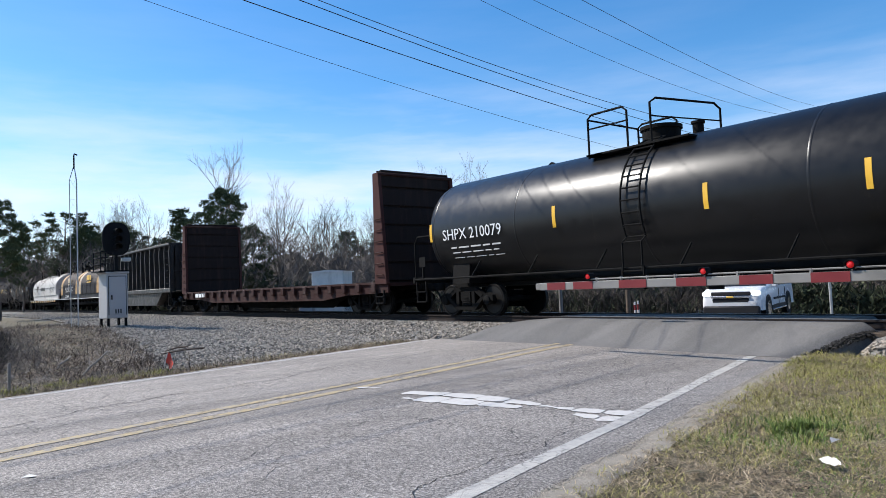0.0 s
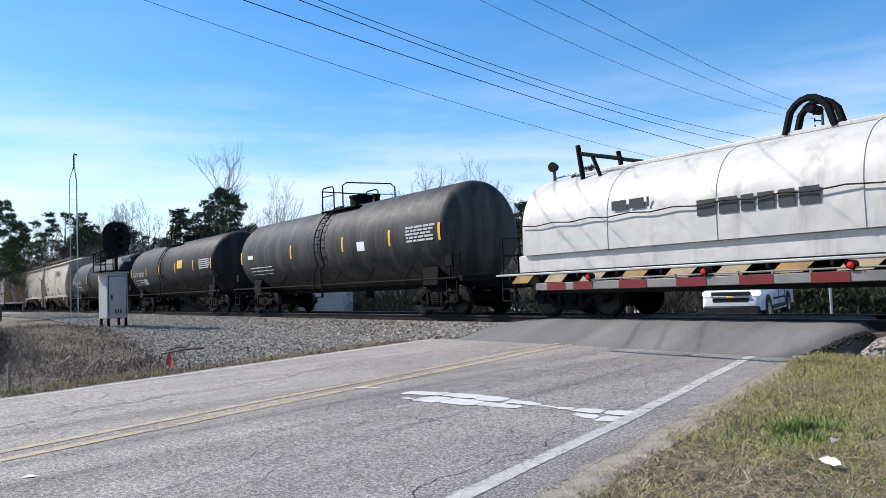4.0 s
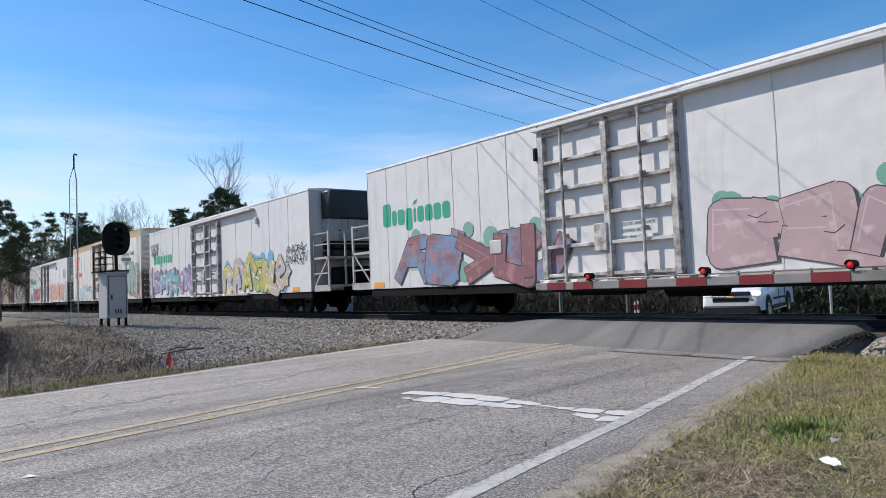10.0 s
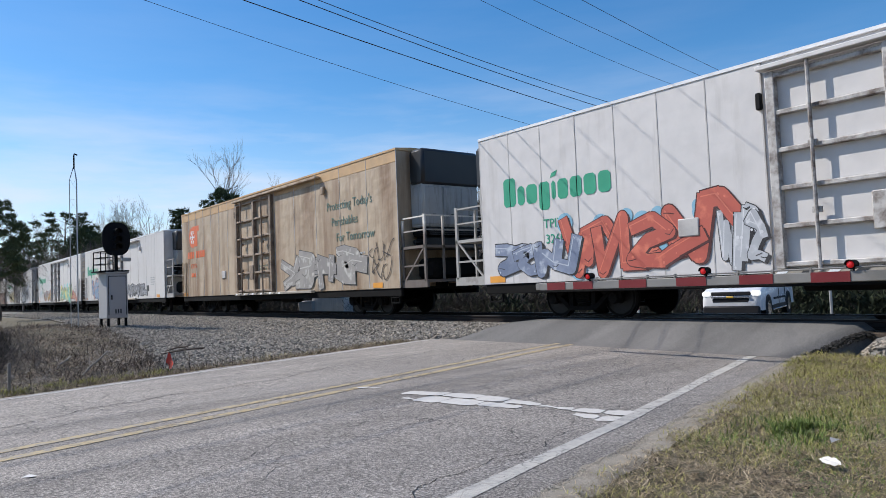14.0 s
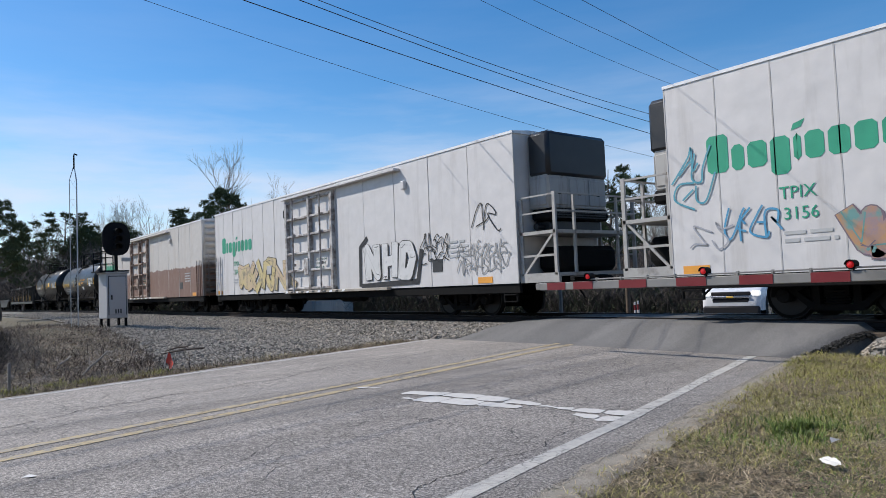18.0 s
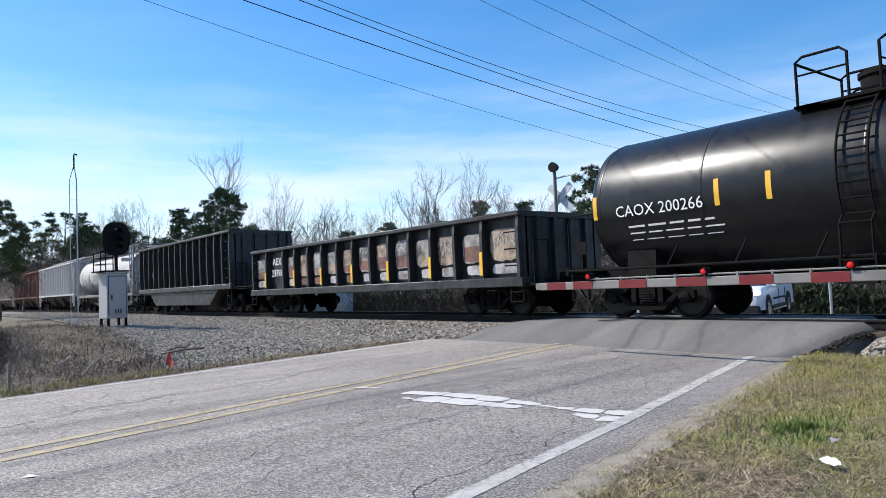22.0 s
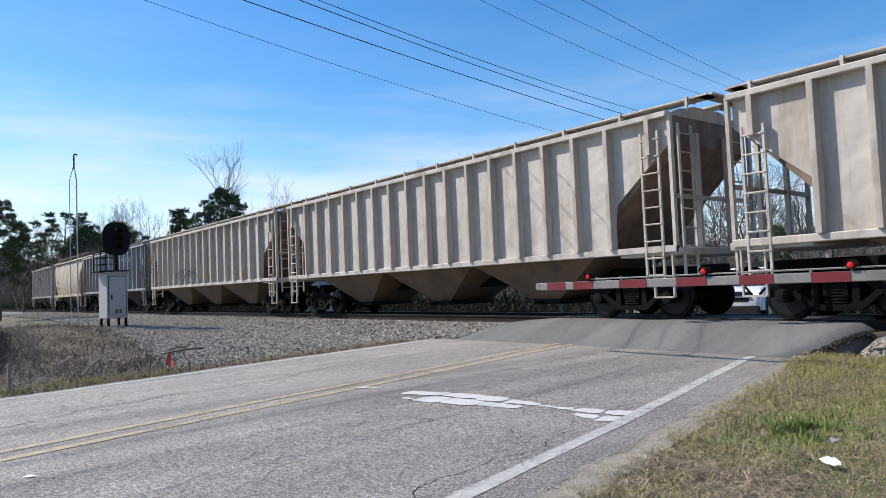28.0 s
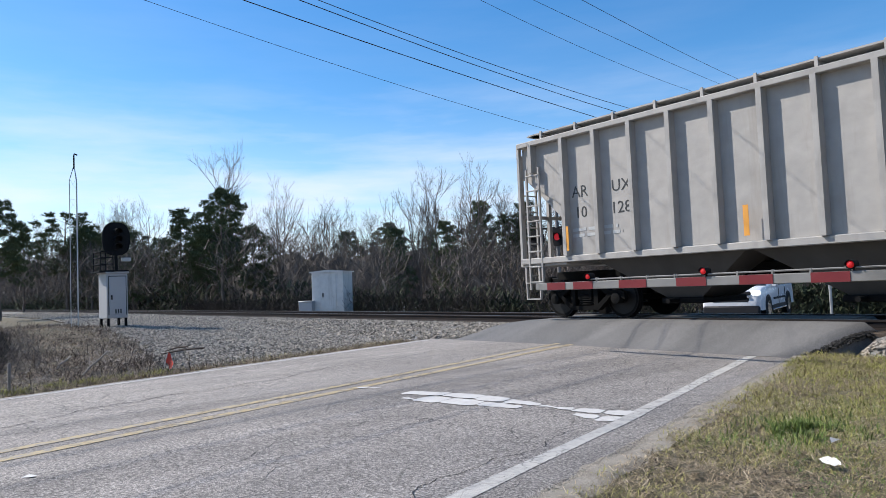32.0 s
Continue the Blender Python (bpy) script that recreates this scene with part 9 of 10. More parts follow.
vehicle("parked_suv", "white sport utility car waiting at the far side of the crossing", pose(-13.45, 11.5, -0.7, 0, 0.8, -76), M["car_white"], True)
sedan = vehicle("sedan", "silver white sedan driving on the side road", pose(-70, 29.0, -2.2), M["car_silver"], False)
suv2 = vehicle("suv", "white sport utility car driving on the side road", pose(-140, 29.0, -2.2), M["car_white"], True)
sedan2 = vehicle("sedan", "silver sedan driving on the side road", pose(60, 31.6, -2.2, 0, 0, 180), M["car_silver"], False)

# ======================= trees =======================
M["bark"] = surface("grey_brown_bark", (0.12, 0.1, 0.085), 0.95, var=0.3, size=8, relief=0.7, fine=25)
M["twig"] = surface("bare_twigs", (0.12, 0.098, 0.082), 0.9, var=0.25, size=3, relief=0)
M["needle"] = island_tint("pine_needles", (0.085, 0.108, 0.058), 0.55, 0.85)
M["brush"] = island_tint("dry_brown_brush", (0.135, 0.11, 0.092), 0.75, 0.9)
# same brown as the brush, in a lower tone
M["brush_dark"] = island_tint("dark_brown_brush", (0.085, 0.072, 0.061), 0.75, 0.9)
# these two are darker than the plants: deep shade is put into the colour
M["evergreen_shaded"] = island_tint("shade_darkened_evergreen_scrub", (0.026, 0.032, 0.018), 0.6, 0.9)
M["brush_shaded"] = island_tint("shade_darkened_dead_brush", (0.026, 0.022, 0.019), 0.7, 0.9)
M["brush_green"] = island_tint("dull_evergreen_brush", (0.078, 0.086, 0.054), 0.6, 0.9)


def limb(s, p, d, length, r, depth, rnd, out, up=0.25, forks=3, min_r=0.006):
    """A branching limb of tapered pieces; tips are gathered in out."""
    n = 3
    q = Vector(p)
    d = Vector(d).normalized()
    for k in range(n):
        e = q + d * (length / n)
        r2 = r * (1 - 0.22 * (k + 1) / n * 1.4)
        s.tube(q, e, max(min_r, r * (1 - 0.3 * k / n)), 5 if r > 0.05 else 3, max(min_r * 0.7, r2))
        q = e
        d = (d + Vector((rnd.uniform(-1, 1), rnd.uniform(-1, 1), rnd.uniform(-0.5, 1) * up)) * 0.25).normalized()
        if depth > 0 and k > 0:
            side = d.cross(Vector((rnd.uniform(-1, 1), rnd.uniform(-1, 1), rnd.uniform(-1, 1)))).normalized()
            nd = (d * rnd.uniform(0.5, 1.0) + side * rnd.uniform(0.5, 0.9) + Vector((0, 0, up))).normalized()
            limb(s, q, nd, length * rnd.uniform(0.55, 0.75), r * 0.55, depth - 1, rnd, out, up, forks, min_r)
    if depth > 0:
        for k in range(forks - 1):
            side = d.cross(Vector((rnd.uniform(-1, 1), rnd.uniform(-1, 1), rnd.uniform(-1, 1)))).normalized()
            nd = (d + side * rnd.uniform(0.3, 0.7) + Vector((0, 0, up * 0.6))).normalized()
            limb(s, q, nd, length * rnd.uniform(0.6, 0.8), r * 0.6, depth - 1, rnd, out, up, forks, min_r)
    else:
        out.append((q, d))


def bare_tree(seed, spread_=0.5, stems=1):
    """A leafless tree ten metres high."""
    rnd = random.Random(seed)
    tree = thing("bare_tree", "leafless grey-brown tree at the edge of the wood", "tree", group="trees of the wood edge")
    t, c, tips = Shape(), Shape(), []
    for k in range(stems):
        lean = Vector((rnd.uniform(-0.12, 0.12), rnd.uniform(-0.12, 0.12), 1))
        base = Vector((rnd.uniform(-0.3, 0.3) * (stems > 1), rnd.uniform(-0.3, 0.3) * (stems > 1), -0.5))
        top = base + lean * 6.5
        n = 6
        q = base
        for j in range(n):
            e = base.lerp(top, (j + 1) / n) + Vector((rnd.uniform(-0.1, 0.1), rnd.uniform(-0.1, 0.1), 0))
            t.tube(q, e, 0.14 * (1 - 0.11 * j), 7, 0.14 * (1 - 0.11 * (j + 1)))
            q = e
            if j >= 1:
                for m_ in range(2):
                    a = rnd.uniform(0, 6.28)
                    limb(c, q, (math.cos(a) * spread_ * 1.5, math.sin(a) * spread_ * 1.5, 0.8), rnd.uniform(1.0, 1.7) * (0.75 + spread_), 0.045, 3, rnd, tips, 0.3, 2, 0.0065)
        limb(c, q, lean, 2.0, 0.05, 4, rnd, tips, 0.4, 2, 0.0065)
    part("trunk", t, M["bark"], tree)
    part("crown", c, M["twig"], tree, "fan of bare twigs")
    return tree


def dome_tree(seed):
    """A leafless tree ten metres high whose fine limbs fan out into a broad rounded crown."""
    rnd = random.Random(seed)
    tree = thing("bare_tree", "broad leafless tree with a rounded twiggy crown", "tree", group="trees of the wood edge")
    t, c, tips = Shape(), Shape(), []
    t.tube((0, 0, -0.5), (0.05, 0, 1.2), 0.24, 9, 0.2).tube((0.05, 0, 1.2), (0.0, 0.06, 2.6), 0.2, 9, 0.15)
    for k in range(15):
        a, tilt = k * 2.4 + rnd.uniform(-0.3, 0.3), 0.12 + 0.95 * (k / 14) ** 0.8
        p = Vector((0, 0.03, 2.7 - 1.1 * k / 14))
        limb(c, p, (math.cos(a) * math.sin(tilt), math.sin(a) * math.sin(tilt), math.cos(tilt)), rnd.uniform(2.5, 3.0) * (1 - 0.12 * tilt), 0.075, 4, rnd, tips, 0.22, 2, 0.0065)
    part("trunk", t, M["bark"], tree)
    part("crown", c, M["twig"], tree, "dome of fine bare twigs")
    return tree


def needles(s, p, d, rnd, size=0.5, n=16):
    """A brush of needle blades round a twig end."""
    for k in range(n):
        a = Vector((rnd.uniform(-1, 1), rnd.uniform(-1, 1), rnd.uniform(-0.55, 1))).normalized()
        a = (a + d * 0.5).normalized()
        b = a.orthogonal().normalized() * size * rnd.uniform(0.045, 0.085)
        e = p + a * size * rnd.uniform(0.6, 1.1)
        s.add([p - b, p + b, e + b * 0.5, e - b * 0.5], [(0, 1, 2, 3)])


def pine(seed, bare=0.35, crown="cone", wide=1.0):
    """A pine ten metres high with a ragged crown of needle brushes; crown: cone, round or flat."""
    rnd = random.Random(seed)
    tree = thing("pine_tree", "dark green pine tree with a ragged crown", "tree", group="pines of the wood edge")
    t, c = Shape(), Shape()
    q = Vector((0, 0, -0.5))
    n = 9
    for j in range(n):
        e = Vector((rnd.uniform(-0.12, 0.12), rnd.uniform(-0.12, 0.12), -0.5 + 10.2 * (j + 1) / n))
        t.tube(q, e, 0.17 * (1 - 0.095 * j), 8, 0.17 * (1 - 0.095 * (j + 1)))
        q = e
    clumps = 50
    for k in range(clumps):
        u = (k + rnd.random()) / clumps
        shape = {"cone": 0.35 + 1.9 * (1 - u) ** 0.8, "round": 0.3 + 2.0 * math.sin(math.pi * min(1, 0.18 + 0.78 * u)), "flat": 0.4 + 2.5 * math.sin(math.pi * min(1, 0.12 + 0.66 * u)) ** 0.8}[crown]
        reach = wide * shape * rnd.uniform(0.45, 1.0)
        z = 10 * (bare + (0.97 - bare) * u)
        a = k * 2.4 + rnd.uniform(-0.5, 0.5)
        mid = Vector((math.cos(a) * reach, math.sin(a) * reach, z))
        t.tube((0, 0, z - 0.25 - 0.35 * reach), mid, 0.045 * (1.3 - u), 4, 0.012)
        rad = rnd.uniform(0.55, 0.95) * (1.05 - 0.4 * u)
        for i in range(int(50 * rad)):
            d = Vector((rnd.gauss(0, 1), rnd.gauss(0, 1), rnd.gauss(0, 0.7))).normalized() * rnd.random() ** 0.45
            p = mid + Vector((d.x * rad, d.y * rad, d.z * rad * 0.62))
            needles(c, p, (d + Vector((0, 0, 0.7))).normalized(), rnd, rnd.uniform(0.18, 0.32), 20)
    part("trunk", t, M["bark"], tree)
    part("crown", Shape.mesh(c, "crown", M["needle"], False), None, tree, "tufts of dark green needles")
    return tree


def plant(models, spots, seed, base_h=10.0, slim=1.0):
    """Set the models out at the spots (x, y, top height over the rails)."""
    rnd = random.Random(seed)
    for k, (x, y, top) in enumerate(spots):
        z = height(x, y)
        sc = (top - z) / base_h
        m_ = pose(x, y, z, 0, 0, rnd.uniform(0, 360)) @ Matrix.Diagonal((sc * slim, sc * slim, sc, 1))
        if k < len(models):
            models[k].matrix_basis = m_
        else:
            src = models[k % len(models)]
            ob = copy_thing(src, Matrix())
            ob.matrix_basis = m_


plant([pine(1, 0.36, "round", 1.15), pine(2, 0.2, "cone", 1.1), pine(3, 0.4, "flat", 1.0), pine(4, 0.3, "round", 1.15)],
      [(-58.9, 8.9, 10.1), (-67.2, 8.1, 9.4), (-80.6, 0.8, 10.3), (-76.9, 5.2, 9.0), (-103.4, 8.0, 9.3), (-75.1, 52.9, 13.1), (-39.4, 36.6, 11.0), (-87.5, 45.3, 10.9), (-91.2, 40.6, 9.8),
       (-67.5, 54.4, 12.2), (-38.8, 90.7, 8.3), (-42.8, 93.7, 7.5), (-75.9, 8.8, 7.2), (-24.4, 36.2, 4.4), (-71, 12, 7.5), (-90, 6, 8.0), (-57, -7.6, 8.2), (-106, 10, 10.5), (-98, 12, 9.5), (-62, 36, 8.4), (-57, 41, 8.8), (-59, 27, 7.2),
       (-78, 2.6, 7.6), (-84, 3.5, 9.2), (-62, 8.6, 7.0), (-70, 4.5, 5.6), (-66, 11.5, 8.2), (-56, 10.5, 6.6), (-92, -1.5, 8.6)], 5, 10.0, 0.95)
plant([bare_tree(11, 0.13, 3), bare_tree(12, 0.35, 2), bare_tree(13, 0.8, 2), bare_tree(14, 0.5, 2)],
      [(-76.5, 15.6, 16.2), (-78.7, 24.1, 13.0), (-73.6, 16.1, 10.4), (-88.5, 11.8, 11.4), (-90.2, 9.6, 11.6), (-96.6, 9.6, 12.1), (-83.4, 34.3, 10.7), (-80.8, 37.6, 9.8), (-65.0, 36.5, 13.4),
       (-60.3, 39.4, 13.6), (-68.7, 36.8, 12.0), (-69.6, 43.7, 12.1), (-44.5, 56.0, 10.5), (-43.4, 60.6, 10.0), (-50.0, 60.4, 10.8), (-37.6, 76.0, 10.7), (-37.6, 84.1, 10.4), (-38.4, 70.2, 10.8), (-55.1, 53.9, 9.4),
       (-65.3, 49.1, 12.2), (-63.2, 19.5, 7.4), (-70.8, 18.0, 6.3), (-102.0, 8.8, 11.7), (-104.7, 7.7, 10.8), (-61.0, 54.5, 9.4), (-30, 62, 8.5), (-27, 70, 9), (-56, 44, 9),
       (-140, 5.5, 13.5), (-150, 9, 15), (-160, 7.5, 14), (-172, 6.5, 15), (-185, 8, 16), (-132, 8, 12.5), (-126, 12, 13), (-118, 14, 13),
       (-58, 29, 8.5), (-55, 33, 8.2), (-56, 38, 9.6), (-52, 41, 8.8), (-50, 46, 9.8), (-47, 47, 8.6), (-45, 50, 9.9), (-42, 52, 9.0), (-60, 25, 8.0), (-63, 23, 8.6), (-40, 55, 10.4), (-35, 57, 10.2), (-61, 32, 9.4), (-58, 42, 10), (-48, 52, 10.2), (-54, 47, 9.4), (-33, 60, 10.6), (-68, 24, 9.5), (-72, 21, 10), (-80, 18, 10.5)], 6, 10.0, 0.74)


plant([dome_tree(21)], [(-36.9, 55.9, 12.2), (-24.5, 61, 8.6), (-48, 57, 8.6)], 8, 8.8, 0.86)


def thicket(name, path, count, lo, hi, seed, mat, label, depth=9.0, blade=(0.5, 1.5, 0.035), base=0.0):
    """Undergrowth along a line: upright twigs and blades of many sizes."""
    rnd = random.Random(seed)
    s = Shape()
    segs = list(zip(path, path[1:]))
    lens = [math.dist(a, b) for a, b in segs]
    for k in range(count):
        t = rnd.random() * sum(lens)
        for (a, b), L in zip(segs, lens):
            if t <= L:
                break
            t -= L
        f_ = t / L
        nx, ny = -(b[1] - a[1]) / L, (b[0] - a[0]) / L
        w = rnd.uniform(0, depth)
        x, y = a[0] + (b[0] - a[0]) * f_ - nx * w, a[1] + (b[1] - a[1]) * f_ - ny * w
        hgt = (lo + (hi - lo) * (0.5 + 0.5 * noise.noise(Vector((x * 0.13, y * 0.13, 7))))) * rnd.random() ** 0.75
        hgt = base + hgt * max(0.2, 1 - base / hi)
        z = height(x, y) + hgt
        ln = rnd.uniform(blade[0], blade[1])
        d = Vector((rnd.uniform(-0.7, 0.7), rnd.uniform(-0.7, 0.7), rnd.uniform(0.2, 1))).normalized() * ln
        b_ = d.orthogonal().normalized() * blade[2] * rnd.uniform(0.6, 1.6)
        b_.rotate(Euler((rnd.uniform(0, 6), rnd.uniform(0, 6), 0)))
        p = Vector((x, y, z - ln * 0.5))
        s.add([p - b_, p + b_, p + d + b_ * 0.3, p + d - b_ * 0.3], [(0, 1, 2, 3)])
    return solid(name, s.mesh(name, mat, False), mat, label, "undergrowth", kind="stuff")


EDGE = [(-300, 12), (-180, 6.5), (-128, 7.5), (-84, 9.0), (-62, 13.5), (-52, 24), (-47, 40), (-30, 50), (-4, 66), (40, 80)]
thicket("undergrowth", EDGE, 80000, 3.2, 8.6, 71, M["brush"], "dense leafless brown undergrowth along the wood", 12, (0.6, 2.2, 0.02), 2.0)
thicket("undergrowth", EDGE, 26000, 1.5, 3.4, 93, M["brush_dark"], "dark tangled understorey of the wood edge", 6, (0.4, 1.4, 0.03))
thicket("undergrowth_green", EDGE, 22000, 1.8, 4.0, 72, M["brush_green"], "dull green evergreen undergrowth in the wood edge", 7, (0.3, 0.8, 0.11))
thicket("undergrowth", [(-96, -26), (-62, -12.5), (-44, -12.2), (-34, -12.8)], 9000, 0.7, 1.9, 73, M["brush"], "brown scrub on the near bank", 4, (0.3, 0.9, 0.02))
thicket("undergrowth", [(-60, 9), (-40, 8.5), (-24, 10.5), (-15.5, 17.5)], 11000, 0.5, 1.9, 74, M["brush_shaded"], "thin scrub beyond the track, coloured dark for its shade", 4, (0.3, 1.0, 0.012))
thicket("undergrowth", [(-60, 9), (-40, 8.5), (-24, 10.5), (-15.5, 17.5)], 500, 0.8, 1.6, 79, M["brush"], "a few pale dry stems beyond the track", 3, (0.6, 1.5, 0.012))
thicket("undergrowth_green", [(-60, 11), (-40, 11), (-24, 13), (-16, 20)], 6000, 0.4, 1.5, 76, M["evergreen_shaded"], "evergreen scrub beyond the track, coloured dark for its shade", 4, (0.2, 0.5, 0.05))
thicket("undergrowth_green", [(-27, 36.5), (-14, 37), (14, 40)], 17000, 0.8, 3.4, 77, M["evergreen_shaded"], "evergreen scrub beyond the side road, coloured dark for its shade", 5, (0.2, 0.6, 0.08))
thicket("undergrowth", [(-52, 36), (-30, 37), (-11, 38), (14, 42)], 18000, 0.8, 3.6, 78, M["brush_shaded"], "leafless scrub beyond the side road, coloured dark for its shade", 5, (0.4, 1.2, 0.014))
thicket("undergrowth", [(-34, -11.4), (-22, -11.0), (-15.0, -12.0)], 20000, 0.15, 0.6, 97, M["brush_shaded"], "tangled brush in the hollow of the bank, coloured dark for its shade", 2.6, (0.12, 0.4, 0.005))
thicket("undergrowth", [(-34, -11.0), (-22, -10.4), (-14.4, -11.4)], 7000, 0.15, 0.7, 98, M["brush"], "dead brown brush in the hollow of the bank", 2.6, (0.15, 0.5, 0.004))
# rising wood behind, a closed mass of trunks and crowns
M["twig_far"] = island_tint("grey_brown_far_twigs", (0.105, 0.087, 0.076), 0.5, 0.9)
M["far_wood"] = surface("far_leafless_wood", (0.14, 0.118, 0.1), 0.95, var=0.5, size=1.6, relief=1.0, fine=3.5, dirt=(0.05, 0.055, 0.03), dirt_share=0.5, dirt_size=0.25)
back = [(-330, 14), (-150, 18), (-104, 20), (-84, 28), (-72, 44), (-62, 62), (-30, 86), (10, 104), (90, 120), (200, 110)]
v = []
cols = 0
for (ax, ay), (bx, by) in zip(back, back[1:]):
    k = max(2, int(math.dist((ax, ay), (bx, by)) / 0.8))
    for j in range(k):
        x, y = ax + (bx - ax) * j / k, ay + (by - ay) * j / k
        top = 5.6 + 1.0 * noise.noise(Vector((x * 0.09, y * 0.09, 0))) + 1.3 * noise.noise(Vector((x * 0.5, y * 0.5, 2))) + 0.8 * noise.noise(Vector((x * 1.9, y * 1.9, 5)))
        row = []
        for t, dpt in ((0, 0), (0.3, -0.5), (0.6, 0.0), (0.85, 0.9), (1.0, 2.4), (0.6, 6.0), (0, 7)):
            w = noise.noise(Vector((x * 0.7, y * 0.7, t * 6))) * 1.2
            row.append((x + w, y + dpt + w, -3 + (top + 3) * t))
        v.append(row)
solid("far_wood", Shape().rings(v, close=False, caps=False).mesh("far_wood", M["far_wood"]), None, "dense brown winter wood behind the railway", "wood", kind="stuff")
thicket("far_twigs", [(-300, 11), (-104, 17), (-84, 25), (-73, 41), (-63, 58), (-30, 82), (10, 100), (70, 116)], 56000, 5.5, 11.5, 75, M["twig_far"], "fine bare crowns of the far wood", 8, (0.8, 2.4, 0.02))

# ======================= verge, litter =======================
M["grass_dry"] = island_tint("straw_coloured_grass", (0.31, 0.241, 0.144), 0.65, 0.8)
M["grass_olive"] = island_tint("olive_winter_grass", (0.259, 0.234, 0.072), 0.6, 0.8)
M["grass_brown"] = island_tint("brown_dead_grass", (0.176, 0.132, 0.088), 0.7, 0.85)
M["grass_green"] = island_tint("fresh_green_grass", (0.12, 0.184, 0.036), 0.5, 0.7)
M["grass_tuft"] = island_tint("deep_green_grass_tuft", (0.115, 0.16, 0.026), 0.6, 0.7)
M["grass_pale"] = island_tint("pale_bleached_straw", (0.44, 0.36, 0.25), 0.5, 0.8)
M["grass_lime"] = island_tint("yellow_green_winter_grass", (0.27, 0.255, 0.06), 0.65, 0.75)
M["weed"] = island_tint("brown_dead_weeds", (0.176, 0.134, 0.0966), 0.7, 0.9)
M["weed_dark"] = island_tint("dark_dead_stalks", (0.07, 0.055, 0.045), 0.6, 0.9)


def blades(name, where, count, seed, mat, label, lo, hi, w=0.004, steep=(0.1, 0.7), lift=0.02, ground_at=height):
    """Matted grass: bent blades lying and leaning every way."""
    rnd = random.Random(seed)
    s = Shape()
    for k in range(count):
        p = where(rnd)
        if p is None:
            continue
        x, y = p
        h = rnd.uniform(lo, hi) * (0.95 + 0.7 * noise.noise(Vector((x * 2.6, y * 2.6, 11))))
        a, el = rnd.uniform(0, 6.28), rnd.uniform(*steep)
        d = Vector((math.cos(a) * math.cos(el), math.sin(a) * math.cos(el), math.sin(el)))
        b_ = Vector((-math.sin(a), math.cos(a), 0)) * w * rnd.uniform(0.6, 1.4)
        p0 = Vector((x, y, ground_at(x, y) - 0.005 + rnd.random() ** 2 * lift * (1.0 + 1.1 * noise.noise(Vector((x * 7, y * 7, 1))))))
        p1 = p0 + d * h * 0.55
        p2 = p1 + Vector((d.x + rnd.uniform(-0.4, 0.4), d.y + rnd.uniform(-0.4, 0.4), d.z - rnd.uniform(0, 0.5))).normalized() * h * 0.45
        s.add([p0 - b_, p0 + b_, p1 + b_ * 0.8, p1 - b_ * 0.8, p2], [(0, 1, 2, 3), (3, 2, 4)])
    return solid(name, s.mesh(name, mat, False), mat, label, "grass", kind="stuff")


def right_verge(r):
    y = -13.2 + 11.0 * r.random() ** 0.9
    off = 4.5 + 2.6 * r.random() ** 1.05
    ragged = 0.13 + 0.26 * noise.noise(Vector((y * 1.3, 0, 0))) + 0.24 * noise.noise(Vector((y * 4, off * 4, 0))) + 0.12 * noise.noise(Vector((y * 11, off * 9, 4)))
    if off < 4.46 + 0.8 * ragged and r.random() < 0.93:
        return None
    return (road_x(y, off), y)


def outer_verge(r):
    x, y = r.uniform(-3.5, 9), r.uniform(-24, -2.4)
    off = (x - road_x(y)) * 0.965
    if off < 4.9 or (y > -13 and off < 6.9):
        return None
    return (x, y)


def patchy(where, scale, cut, seed):
    def f_(r):
        p = where(r)
        if p is None or noise.noise(Vector((p[0] * scale, p[1] * scale, seed))) + 0.4 * noise.noise(Vector((p[0] * scale * 4, p[1] * scale * 4, seed))) < cut:
            return None
        return p
    return f_


def green_patch(r):
    a, d = r.uniform(0, 6.28), abs(r.gauss(0, 0.24))
    if noise.noise(Vector((math.cos(a) * 1.6, math.sin(a) * 1.6, d * 5))) < -0.12:
        return None
    return (-2.72 + d * math.cos(a), -7.84 + 1.5 * d * math.sin(a))


def near_verge(r):
    p = right_verge(r)
    return p if p and p[1] < -6.5 - 1.2 * noise.noise(Vector((p[0], p[1], 6))) else None


def far_verge(r):
    p = right_verge(r)
    return p if p and p[1] > -7.6 + 1.5 * noise.noise(Vector((p[0] * 1.5, p[1] * 1.5, 2))) else None


blades("verge_grass", right_verge, 110000, 81, M["grass_dry"], "matted dry straw grass on the road verge", 0.025, 0.08, 0.0021, (-0.05, 0.6), 0.035)
blades("verge_grass_olive", patchy(right_verge, 0.9, -0.1, 3), 70000, 82, M["grass_olive"], "olive winter grass on the road verge", 0.025, 0.075, 0.0022, (0.1, 0.95), 0.055)
blades("verge_grass_olive", outer_verge, 45000, 94, M["grass_olive"], "olive winter grass further along the verge", 0.04, 0.1, 0.005, (0.1, 0.8), 0.03)
blades("verge_grass", outer_verge, 40000, 95, M["grass_dry"], "dry straw grass further along the verge", 0.04, 0.12, 0.005, (0.0, 0.6), 0.03)
blades("verge_grass_green", green_patch, 5200, 83, M["grass_tuft"], "tuft of fresh green grass on the verge", 0.05, 0.12, 0.0034, (0.35, 1.3), 0.03)
blades("verge_straw", patchy(near_verge, 2.2, -0.05, 21), 15000, 99, M["grass_pale"], "long pale straws lying on the verge", 0.05, 0.12, 0.0024, (-0.05, 0.55), 0.05)
